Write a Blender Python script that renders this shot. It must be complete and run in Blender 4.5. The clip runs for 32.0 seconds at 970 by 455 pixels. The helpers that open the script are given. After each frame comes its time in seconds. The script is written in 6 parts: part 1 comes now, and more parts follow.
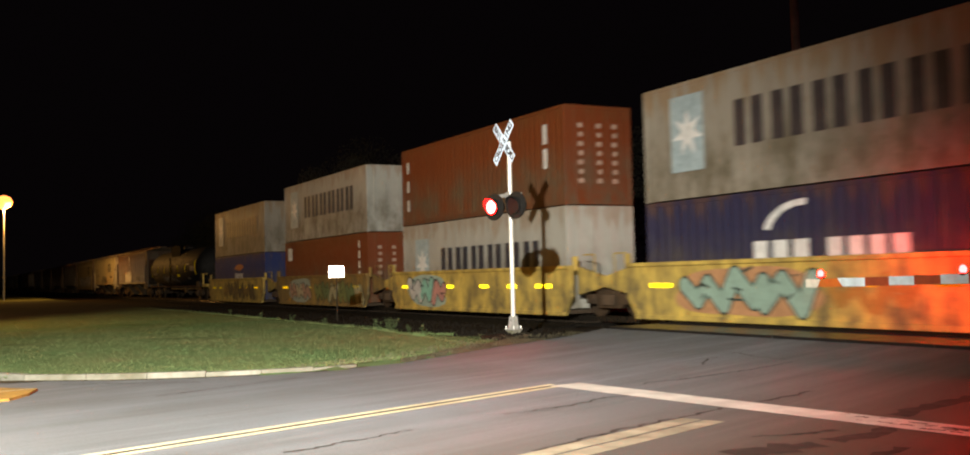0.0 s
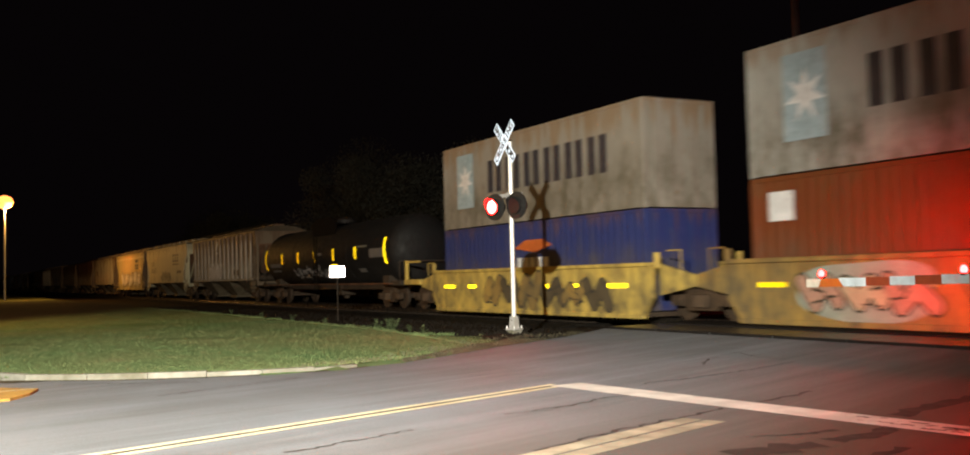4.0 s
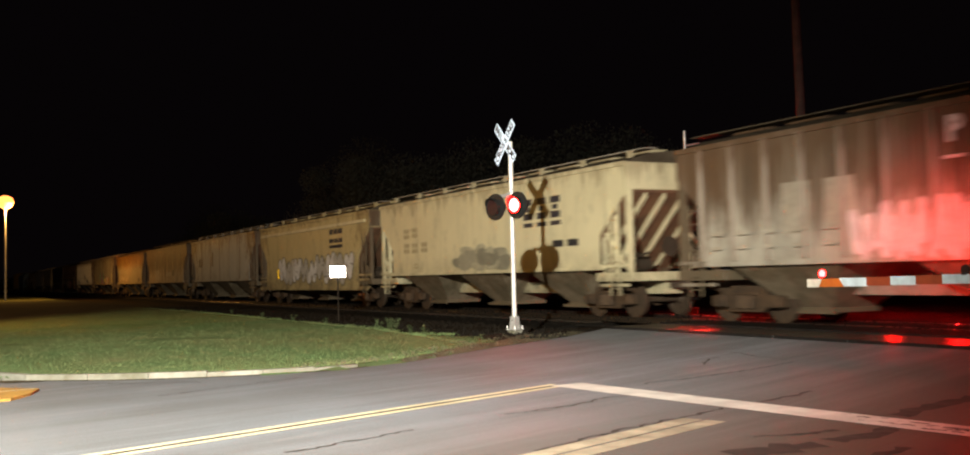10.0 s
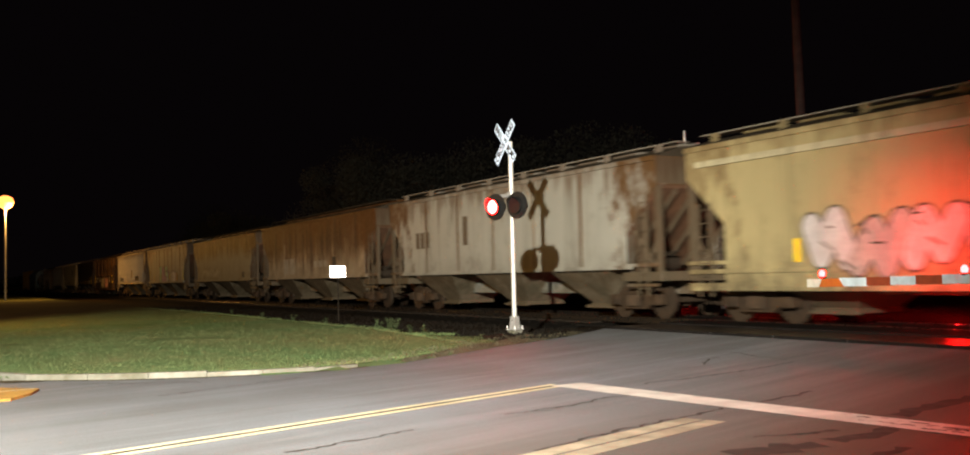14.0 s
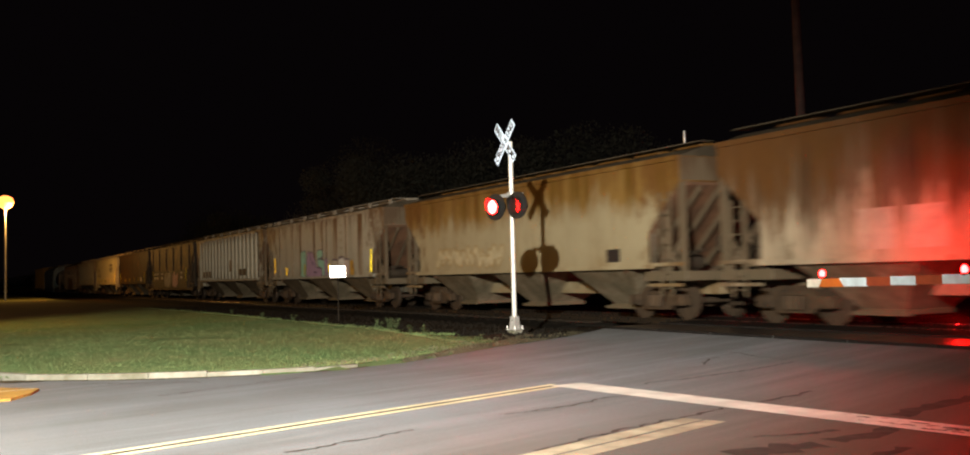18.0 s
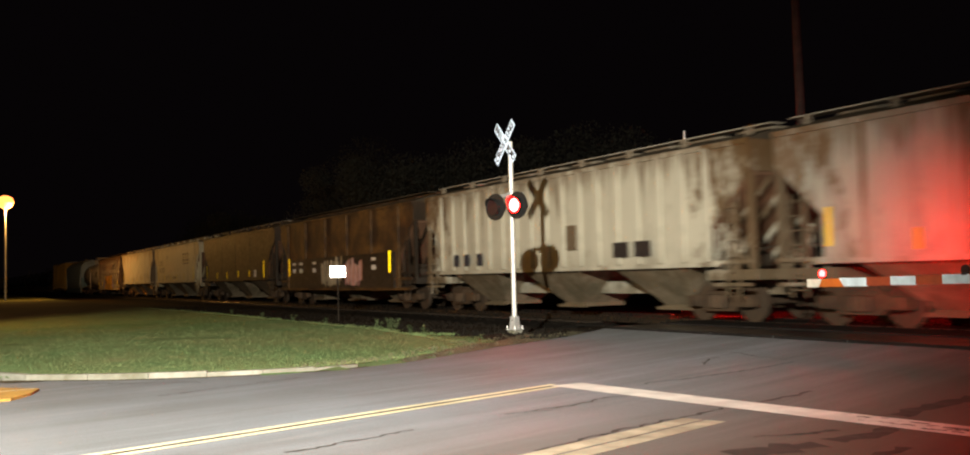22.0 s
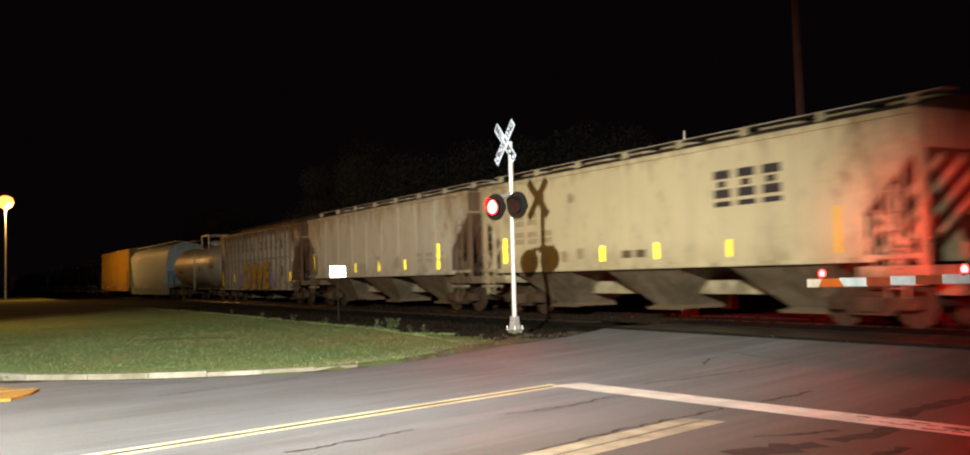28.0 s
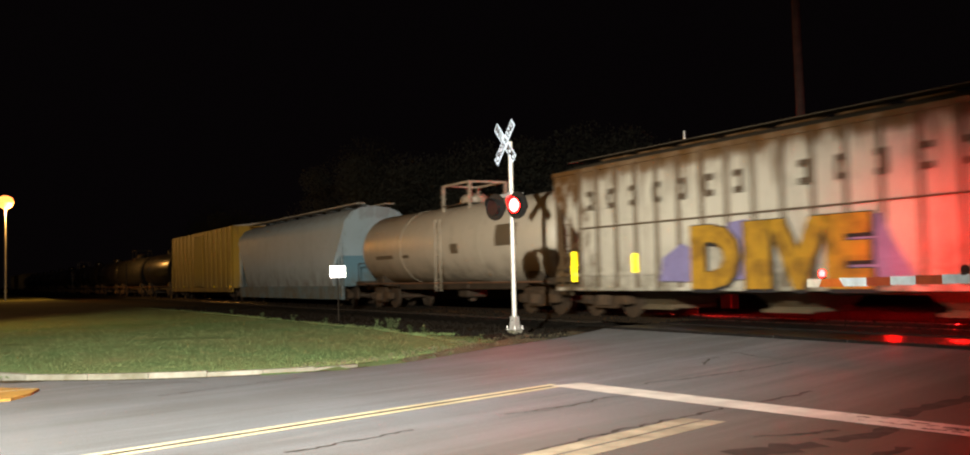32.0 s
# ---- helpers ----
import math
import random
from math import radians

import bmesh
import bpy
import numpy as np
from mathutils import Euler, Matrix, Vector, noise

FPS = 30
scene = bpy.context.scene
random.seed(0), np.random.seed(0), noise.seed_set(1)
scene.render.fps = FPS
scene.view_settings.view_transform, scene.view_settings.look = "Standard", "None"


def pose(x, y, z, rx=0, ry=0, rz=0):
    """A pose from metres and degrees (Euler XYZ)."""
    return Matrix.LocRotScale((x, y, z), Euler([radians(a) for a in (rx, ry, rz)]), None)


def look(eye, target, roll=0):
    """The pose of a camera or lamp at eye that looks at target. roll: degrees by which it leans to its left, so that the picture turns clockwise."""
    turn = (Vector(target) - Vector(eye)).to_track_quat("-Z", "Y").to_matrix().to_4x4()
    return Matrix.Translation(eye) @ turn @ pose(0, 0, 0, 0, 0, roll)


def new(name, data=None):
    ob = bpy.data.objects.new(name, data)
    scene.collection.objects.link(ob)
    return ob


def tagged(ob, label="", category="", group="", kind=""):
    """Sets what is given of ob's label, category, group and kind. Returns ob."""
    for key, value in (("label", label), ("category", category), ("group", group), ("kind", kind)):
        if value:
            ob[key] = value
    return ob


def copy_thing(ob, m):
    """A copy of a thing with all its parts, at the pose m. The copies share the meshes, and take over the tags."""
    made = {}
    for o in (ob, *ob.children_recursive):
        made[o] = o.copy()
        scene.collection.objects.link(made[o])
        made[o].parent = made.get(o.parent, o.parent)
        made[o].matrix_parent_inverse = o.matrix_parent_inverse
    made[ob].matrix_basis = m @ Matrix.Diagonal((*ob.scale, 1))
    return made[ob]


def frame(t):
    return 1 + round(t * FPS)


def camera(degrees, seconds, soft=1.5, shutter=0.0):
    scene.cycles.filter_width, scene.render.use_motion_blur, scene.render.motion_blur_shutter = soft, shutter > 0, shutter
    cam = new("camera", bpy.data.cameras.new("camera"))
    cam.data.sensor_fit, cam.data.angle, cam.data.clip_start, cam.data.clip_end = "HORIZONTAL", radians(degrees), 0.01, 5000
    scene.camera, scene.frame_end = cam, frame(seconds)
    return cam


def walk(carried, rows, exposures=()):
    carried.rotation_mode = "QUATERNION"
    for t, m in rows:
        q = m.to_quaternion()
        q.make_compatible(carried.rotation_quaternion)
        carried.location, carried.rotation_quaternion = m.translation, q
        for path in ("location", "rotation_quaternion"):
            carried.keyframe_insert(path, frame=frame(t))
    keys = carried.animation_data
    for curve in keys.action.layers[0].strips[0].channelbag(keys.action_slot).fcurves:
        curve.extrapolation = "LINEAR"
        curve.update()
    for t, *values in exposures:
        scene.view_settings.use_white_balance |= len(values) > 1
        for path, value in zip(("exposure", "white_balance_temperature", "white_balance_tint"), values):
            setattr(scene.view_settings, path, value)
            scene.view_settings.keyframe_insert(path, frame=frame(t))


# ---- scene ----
FOV = 50.973
EYE = Vector((0.0, -16.257, 1.208))
YAW, PITCH, ROLL = -62.109, 2.744, -1.387
cam = camera(FOV, 32.0, soft=1.9, shutter=0.8)


def aim(pan):
    """The camera's pose, turned to the right by pan degrees."""
    a, b = radians(YAW + pan), radians(PITCH)
    way = Vector((math.sin(a) * math.cos(b), math.cos(a) * math.cos(b), math.sin(b)))
    return look(EYE, EYE + way * 10, ROLL)


PANS = ((0.0, 0.07), (0.5, 0.14), (1.5, 0.14), (2.0, 0.17), (2.5, 0.17), (3.0, 0.15), (3.5, 0.07), (5.5, 0.0), (18.0, 0.0), (32.0, 0.0))
walk(cam, [(t, aim(p)) for t, p in PANS], exposures=[(0, 3.95), (6, 4.0), (24, 4.0), (29, 3.96), (32, 3.92)])

# ---- world and large lights ----
world = bpy.data.worlds.new("night_sky")
scene.world = world
world.use_nodes = True
wn = world.node_tree.nodes
wn["Background"].inputs[0].default_value = (0.65, 0.44, 0.52, 1)
wn["Background"].inputs[1].default_value = 0.00017

LAMP_WHITE = Vector((0.93, -20.2, 6.5))
LAMP_ORANGE = Vector((-108.0, -11.33, 9.45))
LAMP_FILL = Vector((-37.0, -18.0, 6.8))


def lamp(name, kind, where, power, colour, size):
    d = bpy.data.lights.new(name, kind)
    d.energy, d.color, d.shadow_soft_size = power, colour, size
    ob = new(name, d)
    ob.location = where
    return ob


head = lamp("street_light_glow", "SPOT", LAMP_WHITE - Vector((0, 0, 0.25)), 3950, (1.0, 0.935, 0.775), 0.16)
head.data.spot_size, head.data.spot_blend = radians(68), 1.0
head.matrix_basis = look(head.location, head.location + Vector((math.cos(radians(153.4)) * 0.962, math.sin(radians(153.4)) * 0.962, -0.325)))
lamp("sodium_light_glow", "POINT", LAMP_ORANGE + Vector((0.3, 0.5, -0.75)), 330, (1.0, 0.48, 0.11), 0.3)
# unseen sodium lamp, added as amber fill for lawn and train
lamp("added_fill_glow", "POINT", LAMP_FILL + Vector((0.2, 0.6, -0.6)), 115, (1.0, 0.46, 0.08), 0.3)


# ---- materials ----
def material(name):
    m = bpy.data.materials.new(name)
    m.use_nodes = True
    return m, m.node_tree.nodes, m.node_tree.links, m.node_tree.nodes["Principled BSDF"]


def noise_node(nodes, links, coord, scale, detail=4.0, stretch=(1, 1, 1), rough=0.6):
    mp = nodes.new("ShaderNodeMapping")
    mp.inputs["Scale"].default_value = stretch
    links.new(coord, mp.inputs["Vector"])
    n = nodes.new("ShaderNodeTexNoise")
    n.inputs["Scale"].default_value, n.inputs["Detail"].default_value, n.inputs["Roughness"].default_value = scale, detail, rough
    links.new(mp.outputs[0], n.inputs["Vector"])
    return n.outputs["Fac"]


def ramp(nodes, links, fac, lo, hi, a=0.0, b=1.0):
    n = nodes.new("ShaderNodeMapRange")
    n.inputs["From Min"].default_value, n.inputs["From Max"].default_value = lo, hi
    n.inputs["To Min"].default_value, n.inputs["To Max"].default_value = a, b
    links.new(fac, n.inputs["Value"])
    return n.outputs[0]


def times(nodes, links, a, b):
    n = nodes.new("ShaderNodeMath")
    n.operation = "MULTIPLY"
    links.new(a, n.inputs[0])
    if isinstance(b, float):
        n.inputs[1].default_value = b
    else:
        links.new(b, n.inputs[1])
    return n.outputs[0]


def mix(nodes, links, fac, a, b):
    n = nodes.new("ShaderNodeMix")
    n.data_type = "RGBA"
    links.new(fac, n.inputs["Factor"])
    for k, v in ((6, a), (7, b)):
        if isinstance(v, tuple):
            n.inputs[k].default_value = (*v, 1)
        else:
            links.new(v, n.inputs[k])
    return n.outputs[2]


def bump(nodes, links, bsdf, height, strength, distance):
    n = nodes.new("ShaderNodeBump")
    n.inputs["Strength"].default_value, n.inputs["Distance"].default_value = strength, distance
    links.new(height, n.inputs["Height"])
    links.new(n.outputs[0], bsdf.inputs["Normal"])


def surface(name, colour, other, scale=3.0, rough=0.7, metal=0.0, grain=40.0, relief=0.3, depth=0.01, lo=0.35, hi=0.65):
    """A matt surface of two colours mixed at two scales, with a fine relief."""
    m, n, l, b = material(name)
    co = n.new("ShaderNodeTexCoord").outputs["Object"]
    big, small = noise_node(n, l, co, scale), noise_node(n, l, co, grain, 3.0)
    c = mix(n, l, ramp(n, l, big, lo, hi), colour, other)
    dark = tuple(v * 0.6 for v in colour)
    c = mix(n, l, ramp(n, l, small, 0.45, 0.75, 0.0, 0.6), c, dark)
    l.new(c, b.inputs["Base Color"])
    b.inputs["Roughness"].default_value, b.inputs["Metallic"].default_value = rough, metal
    b.inputs["Specular IOR Level"].default_value = 0.1 if rough > 0.8 else 0.4
    bump(n, l, b, small, relief, depth)
    return m


def less(nodes, links, a, b):
    n = nodes.new("ShaderNodeMath")
    n.operation = "SUBTRACT"
    links.new(a, n.inputs[0])
    links.new(b, n.inputs[1])
    return n.outputs[0]


def car_paint(name, colour, rust=0.3, streak=0.4, dirt=0.3, rough=0.5, top=4.2, rust_colour=(0.13, 0.062, 0.020), dirt_colour=(0.10, 0.085, 0.055), ends=0.0, half=8.6, belt=0.0, belt_colour=(0.13, 0.06, 0.02)):
    """Weathered paint: blotches, drips of rust from the roof's edge, a belt of old rust under it, rust at the ends, road dirt and chips."""
    m, n, l, b = material(name)
    co = n.new("ShaderNodeTexCoord").outputs["Object"]
    sep = n.new("ShaderNodeSeparateXYZ")
    l.new(co, sep.inputs[0])
    big = noise_node(n, l, co, 0.5, 5.0)
    fine = noise_node(n, l, co, 7.0, 6.0, (1, 1, 0.6), 0.7)
    mott = noise_node(n, l, co, 1.3, 7.0, (1, 1, 0.6), 0.72)
    runs = noise_node(n, l, co, 2.6, 6.0, (1, 1, 0.05), 0.65)
    drip = noise_node(n, l, co, 3.4, 4.0, (1, 1, 0.035), 0.7)
    c = mix(n, l, ramp(n, l, big, 0.3, 0.7, 0.0, 0.45), colour, tuple(v * 0.74 for v in colour))
    c = mix(n, l, ramp(n, l, mott, 0.54, 0.70, 0.0, 0.2 + 0.6 * dirt), c, dirt_colour)
    c = mix(n, l, ramp(n, l, runs, 0.52, 0.66, 0.0, 0.75 * dirt), c, dirt_colour)
    if belt > 0:
        wave = noise_node(n, l, co, 1.9, 6.0, (1, 1, 0.22), 0.7)
        edge = ramp(n, l, sep.outputs["Z"], top - 1.9 * belt, top - 0.2 * belt, 0.0, 0.42)
        reach = n.new("ShaderNodeMath")
        l.new(wave, reach.inputs[0])
        l.new(edge, reach.inputs[1])
        c = mix(n, l, ramp(n, l, reach.outputs[0], 0.56, 0.74, 0.0, 0.85), c, belt_colour)
        stripe = noise_node(n, l, co, 2.2, 3.0, (1, 1, 0.02), 0.6)
        c = mix(n, l, times(n, l, ramp(n, l, stripe, 0.47, 0.56, 0.0, 0.85), ramp(n, l, edge, 0.0, 0.30)), c, tuple(v * 0.55 for v in belt_colour))
    # drips: each starts at the top edge and ends at its own height
    deep = ramp(n, l, sep.outputs["Z"], top, top - 0.5 - 3.4 * streak, 0.0, 0.30)
    run = ramp(n, l, less(n, l, drip, deep), 0.41 - 0.12 * streak, 0.48 - 0.10 * streak)
    c = mix(n, l, times(n, l, times(n, l, run, ramp(n, l, mott, 0.25, 0.5, 0.35, 1.0)), float(min(0.95, 0.25 + 1.2 * streak))), c, rust_colour)
    if ends > 0:
        far = n.new("ShaderNodeMath")
        far.operation = "ABSOLUTE"
        l.new(sep.outputs["X"], far.inputs[0])
        near_end = ramp(n, l, far.outputs[0], half - 3.2, half, 0.0, 0.36)
        hold = n.new("ShaderNodeMath")
        l.new(mott, hold.inputs[0])
        l.new(near_end, hold.inputs[1])
        c = mix(n, l, ramp(n, l, hold.outputs[0], 0.66, 0.80, 0.0, ends), c, rust_colour)
    c = mix(n, l, ramp(n, l, fine, 0.72 - 0.16 * rust, 0.80 - 0.1 * rust, 0.0, 0.85), c, rust_colour)
    low = ramp(n, l, sep.outputs["Z"], 2.0, 0.8, 0.0, 0.85)
    c = mix(n, l, times(n, l, low, ramp(n, l, mott, 0.35, 0.6)), c, dirt_colour)
    l.new(c, b.inputs["Base Color"])
    l.new(ramp(n, l, fine, 0.3, 0.7, rough - 0.08, rough + 0.25), b.inputs["Roughness"])
    b.inputs["Specular IOR Level"].default_value = 0.3
    bump(n, l, b, big, 0.25, 0.02)
    return m


def plain(name, colour, rough=0.6, metal=0.0):
    m, n, l, b = material(name)
    co = n.new("ShaderNodeTexCoord").outputs["Object"]
    k = noise_node(n, l, co, 6.0, 5.0)
    l.new(mix(n, l, ramp(n, l, k, 0.35, 0.7), colour, tuple(v * 0.7 for v in colour)), b.inputs["Base Color"])
    l.new(ramp(n, l, k, 0.3, 0.7, max(0.05, rough - 0.1), min(1.0, rough + 0.1)), b.inputs["Roughness"])
    b.inputs["Metallic"].default_value = metal
    return m


def reflective(name, colour, way, rough=0.45):
    """Reflecting sheet whose shading normal is set between lamp and camera, so it shines."""
    m, n, l, b = material(name)
    b.inputs["Base Color"].default_value = (*colour, 1)
    b.inputs["Metallic"].default_value, b.inputs["Roughness"].default_value = 1.0, rough
    v = n.new("ShaderNodeCombineXYZ")
    for i, x in enumerate(Vector(way).normalized()):
        v.inputs[i].default_value = x
    l.new(v.outputs[0], b.inputs["Normal"])
    return m


def glowing(name, colour, strength):
    m, n, l, b = material(name)
    b.inputs["Base Color"].default_value = (*colour, 1)
    b.inputs["Emission Color"].default_value = (*colour, 1)
    b.inputs["Emission Strength"].default_value = strength
    return m


FALLOFF_X = -13.67


def asphalt(name):
    """Worn asphalt with polished tracks along the road; streaks of light and lamp falloff are put into its colour."""
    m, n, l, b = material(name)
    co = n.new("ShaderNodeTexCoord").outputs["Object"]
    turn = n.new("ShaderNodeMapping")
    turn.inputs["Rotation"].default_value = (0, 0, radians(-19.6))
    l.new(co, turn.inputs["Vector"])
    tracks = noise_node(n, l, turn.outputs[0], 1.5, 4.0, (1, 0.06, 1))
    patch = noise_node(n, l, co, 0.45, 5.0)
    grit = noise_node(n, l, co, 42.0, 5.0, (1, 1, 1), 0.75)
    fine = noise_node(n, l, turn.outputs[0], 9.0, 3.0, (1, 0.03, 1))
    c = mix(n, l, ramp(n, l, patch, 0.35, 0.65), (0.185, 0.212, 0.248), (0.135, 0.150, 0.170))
    # tyre polish, with pale streaks of headlight painted into the same bands
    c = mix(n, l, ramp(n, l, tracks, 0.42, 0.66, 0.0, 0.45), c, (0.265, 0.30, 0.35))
    c = mix(n, l, ramp(n, l, fine, 0.56, 0.72, 0.0, 0.36), c, (0.34, 0.35, 0.37))
    c = mix(n, l, ramp(n, l, fine, 0.44, 0.32, 0.0, 0.25), c, (0.12, 0.122, 0.128))
    # lamp falloff painted in: darker past the old centre line and by the lawn
    sep = n.new("ShaderNodeSeparateXYZ")
    l.new(turn.outputs[0], sep.inputs[0])
    c = mix(n, l, ramp(n, l, sep.outputs["X"], FALLOFF_X - 0.8, FALLOFF_X + 4.6, 0.0, 0.93), c, (0.080, 0.058, 0.042))
    c = mix(n, l, ramp(n, l, sep.outputs["X"], FALLOFF_X - 0.2, FALLOFF_X - 0.9, 0.0, 0.25), c, (0.12, 0.11, 0.105))
    c = mix(n, l, ramp(n, l, grit, 0.45, 0.70, 0.0, 0.65), c, (0.07, 0.066, 0.064))
    l.new(c, b.inputs["Base Color"])
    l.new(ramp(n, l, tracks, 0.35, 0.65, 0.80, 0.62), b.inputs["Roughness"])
    b.inputs["Specular IOR Level"].default_value = 0.2
    bump(n, l, b, grit, 0.6, 0.006)
    return m


ASPHALT = asphalt("asphalt")


def soil():
    """Mown turf, bare dark soil along the track, and brown earth with painted amber light far down the line."""
    m, n, l, b = material("soil_and_grass")
    co = n.new("ShaderNodeTexCoord").outputs["Object"]
    big, small = noise_node(n, l, co, 0.35), noise_node(n, l, co, 30.0, 5.0, (1, 1, 1), 0.75)
    edge = noise_node(n, l, co, 0.8, 5.0)
    sep = n.new("ShaderNodeSeparateXYZ")
    l.new(co, sep.inputs[0])
    c = mix(n, l, ramp(n, l, big, 0.35, 0.65), (0.088, 0.172, 0.072), (0.135, 0.172, 0.077))
    mid = noise_node(n, l, co, 1.7, 5.0, (0.7, 1.4, 1), 0.7)
    c = mix(n, l, ramp(n, l, mid, 0.52, 0.70, 0.0, 0.55), c, (0.055, 0.075, 0.03))
    c = mix(n, l, ramp(n, l, mid, 0.44, 0.30, 0.0, 0.6), c, (0.20, 0.19, 0.10))
    # brown earth, with the fading amber light put into its colour
    c = mix(n, l, ramp(n, l, sep.outputs["X"], -34.0, -52.0, 0.0, 0.6), c, (0.10, 0.075, 0.035))
    c = mix(n, l, ramp(n, l, small, 0.45, 0.75, 0.0, 0.5), c, (0.06, 0.07, 0.03))
    wob = n.new("ShaderNodeMath")
    wob.operation = "MULTIPLY_ADD"
    l.new(edge, wob.inputs[0])
    wob.inputs[1].default_value = 1.6
    l.new(sep.outputs["Y"], wob.inputs[2])
    c = mix(n, l, ramp(n, l, wob.outputs[0], -5.5, -4.9), c, (0.024, 0.018, 0.013))
    # bare earth past the far corner of the lawn
    far = n.new("ShaderNodeMath")
    far.operation = "MULTIPLY_ADD"
    l.new(wob.outputs[0], far.inputs[0])
    far.inputs[1].default_value = 1.8
    l.new(sep.outputs["X"], far.inputs[2])
    c = mix(n, l, times(n, l, ramp(n, l, far.outputs[0], -66.0, -70.5), ramp(n, l, sep.outputs["X"], -90.0, -82.0)), c, (0.055, 0.042, 0.030))
    l.new(c, b.inputs["Base Color"])
    b.inputs["Roughness"].default_value = 0.95
    b.inputs["Specular IOR Level"].default_value = 0.05
    bump(n, l, b, small, 0.5, 0.015)
    return m


GROUND = soil()
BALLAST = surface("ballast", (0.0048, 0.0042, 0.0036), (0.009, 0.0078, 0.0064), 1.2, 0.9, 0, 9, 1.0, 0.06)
CONCRETE = surface("kerb_concrete", (0.29, 0.285, 0.25), (0.13, 0.125, 0.09), 1.1, 0.85, 0, 12, 0.5, 0.012, 0.40, 0.62)
DRY = surface("dry_verge", (0.14, 0.128, 0.082), (0.075, 0.070, 0.045), 1.6, 0.95, 0, 16, 0.9, 0.04)
BLADE = surface("grass_blades", (0.115, 0.200, 0.072), (0.19, 0.205, 0.085), 0.55, 0.8, 0, 1.5, 0.0, 0.001)
WEED = surface("weed_leaves", (0.075, 0.12, 0.05), (0.11, 0.13, 0.06), 2.0, 0.7, 0, 8, 0.0, 0.001)
RUBBER = surface("crossing_panel", (0.010, 0.009, 0.009), (0.018, 0.016, 0.016), 2.0, 0.30, 0, 50, 0.18, 0.004)
RUBBER.node_tree.nodes["Principled BSDF"].inputs["Specular IOR Level"].default_value = 0.3
RUBBER_ROUGH = surface("gritty_crossing_panel", (0.014, 0.012, 0.011), (0.022, 0.019, 0.018), 2.0, 0.85, 0, 50, 0.3, 0.004)
# darker copy of the road's asphalt, so the red lamps barely light it
ASPHALT_BEYOND = surface("darkened_rough_asphalt", (0.022, 0.021, 0.020), (0.032, 0.030, 0.028), 1.2, 1.0, 0, 30, 0.9, 0.03)
for m in (RUBBER_ROUGH, ASPHALT_BEYOND):
    m.node_tree.nodes["Principled BSDF"].inputs["Specular IOR Level"].default_value = 0.02
STEEL = plain("rail_steel", (0.16, 0.14, 0.12), 0.3, 0.9)
RUSTY = surface("rusty_steel", (0.10, 0.06, 0.04), (0.05, 0.04, 0.035), 2.0, 0.75, 0.2, 20, 0.4, 0.01)
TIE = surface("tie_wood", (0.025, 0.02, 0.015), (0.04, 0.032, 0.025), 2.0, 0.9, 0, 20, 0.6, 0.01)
WHITE_LINE = surface("white_road_paint", (0.62, 0.60, 0.56), (0.42, 0.40, 0.38), 2.5, 0.7, 0, 30, 0.3, 0.003)
YELLOW_LINE = surface("yellow_road_paint", (0.68, 0.63, 0.42), (0.48, 0.43, 0.28), 2.5, 0.7, 0, 30, 0.3, 0.003)
WORN_LINE = surface("worn_yellow_paint", (0.37, 0.335, 0.25), (0.17, 0.15, 0.11), 2.2, 0.75, 0, 24, 0.3, 0.003)
TAR = plain("crack_tar", (0.022, 0.016, 0.013), 0.9)
GALV = plain("galvanised_steel", (0.72, 0.72, 0.72), 0.35, 0.6)
BLACK = plain("black_metal", (0.012, 0.012, 0.012), 0.5)
HOOD = plain("black_hood", (0.015, 0.014, 0.014), 0.5)
DEAD_LENS = plain("unlit_red_lens", (0.025, 0.005, 0.004), 0.6)
TRUCK = surface("bogie_iron", (0.082, 0.050, 0.027), (0.026, 0.018, 0.012), 2.6, 0.8, 0, 14, 0.5, 0.01)
WHEEL = plain("wheel_steel", (0.060, 0.040, 0.025), 0.7, 0.1)
UNDER = surface("underframe", (0.032, 0.022, 0.014), (0.055, 0.039, 0.025), 1.4, 0.8, 0, 12, 0.4, 0.01)
BARK = surface("pole_wood", (0.095, 0.060, 0.054), (0.055, 0.038, 0.035), 3.0, 0.9, 0, 20, 0.6, 0.01)


def leafage(name, colour, other):
    """Thin leaves that pass some of the light."""
    m, n, l, b = material(name)
    co = n.new("ShaderNodeTexCoord").outputs["Object"]
    c = mix(n, l, ramp(n, l, noise_node(n, l, co, 0.25), 0.35, 0.65), colour, other)
    d, t, k = n.new("ShaderNodeBsdfDiffuse"), n.new("ShaderNodeBsdfTranslucent"), n.new("ShaderNodeMixShader")
    k.inputs[0].default_value = 0.5
    for q in (d, t):
        l.new(c, q.inputs["Color"])
    l.new(d.outputs[0], k.inputs[1])
    l.new(t.outputs[0], k.inputs[2])
    l.new(k.outputs[0], n["Material Output"].inputs["Surface"])
    return m


LEAF = leafage("tree_leaves", (0.10, 0.10, 0.085), (0.075, 0.08, 0.068))
TRUNK = surface("tree_bark", (0.018, 0.015, 0.012), (0.012, 0.010, 0.008), 3.0, 0.9, 0, 14, 0.6, 0.02)
RED_CORE = glowing("lit_red_core", (1.0, 0.0030, 0.0026), 46.0)
RED_RING = glowing("lit_red_lens", (1.0, 0.0012, 0.0012), 2.6)
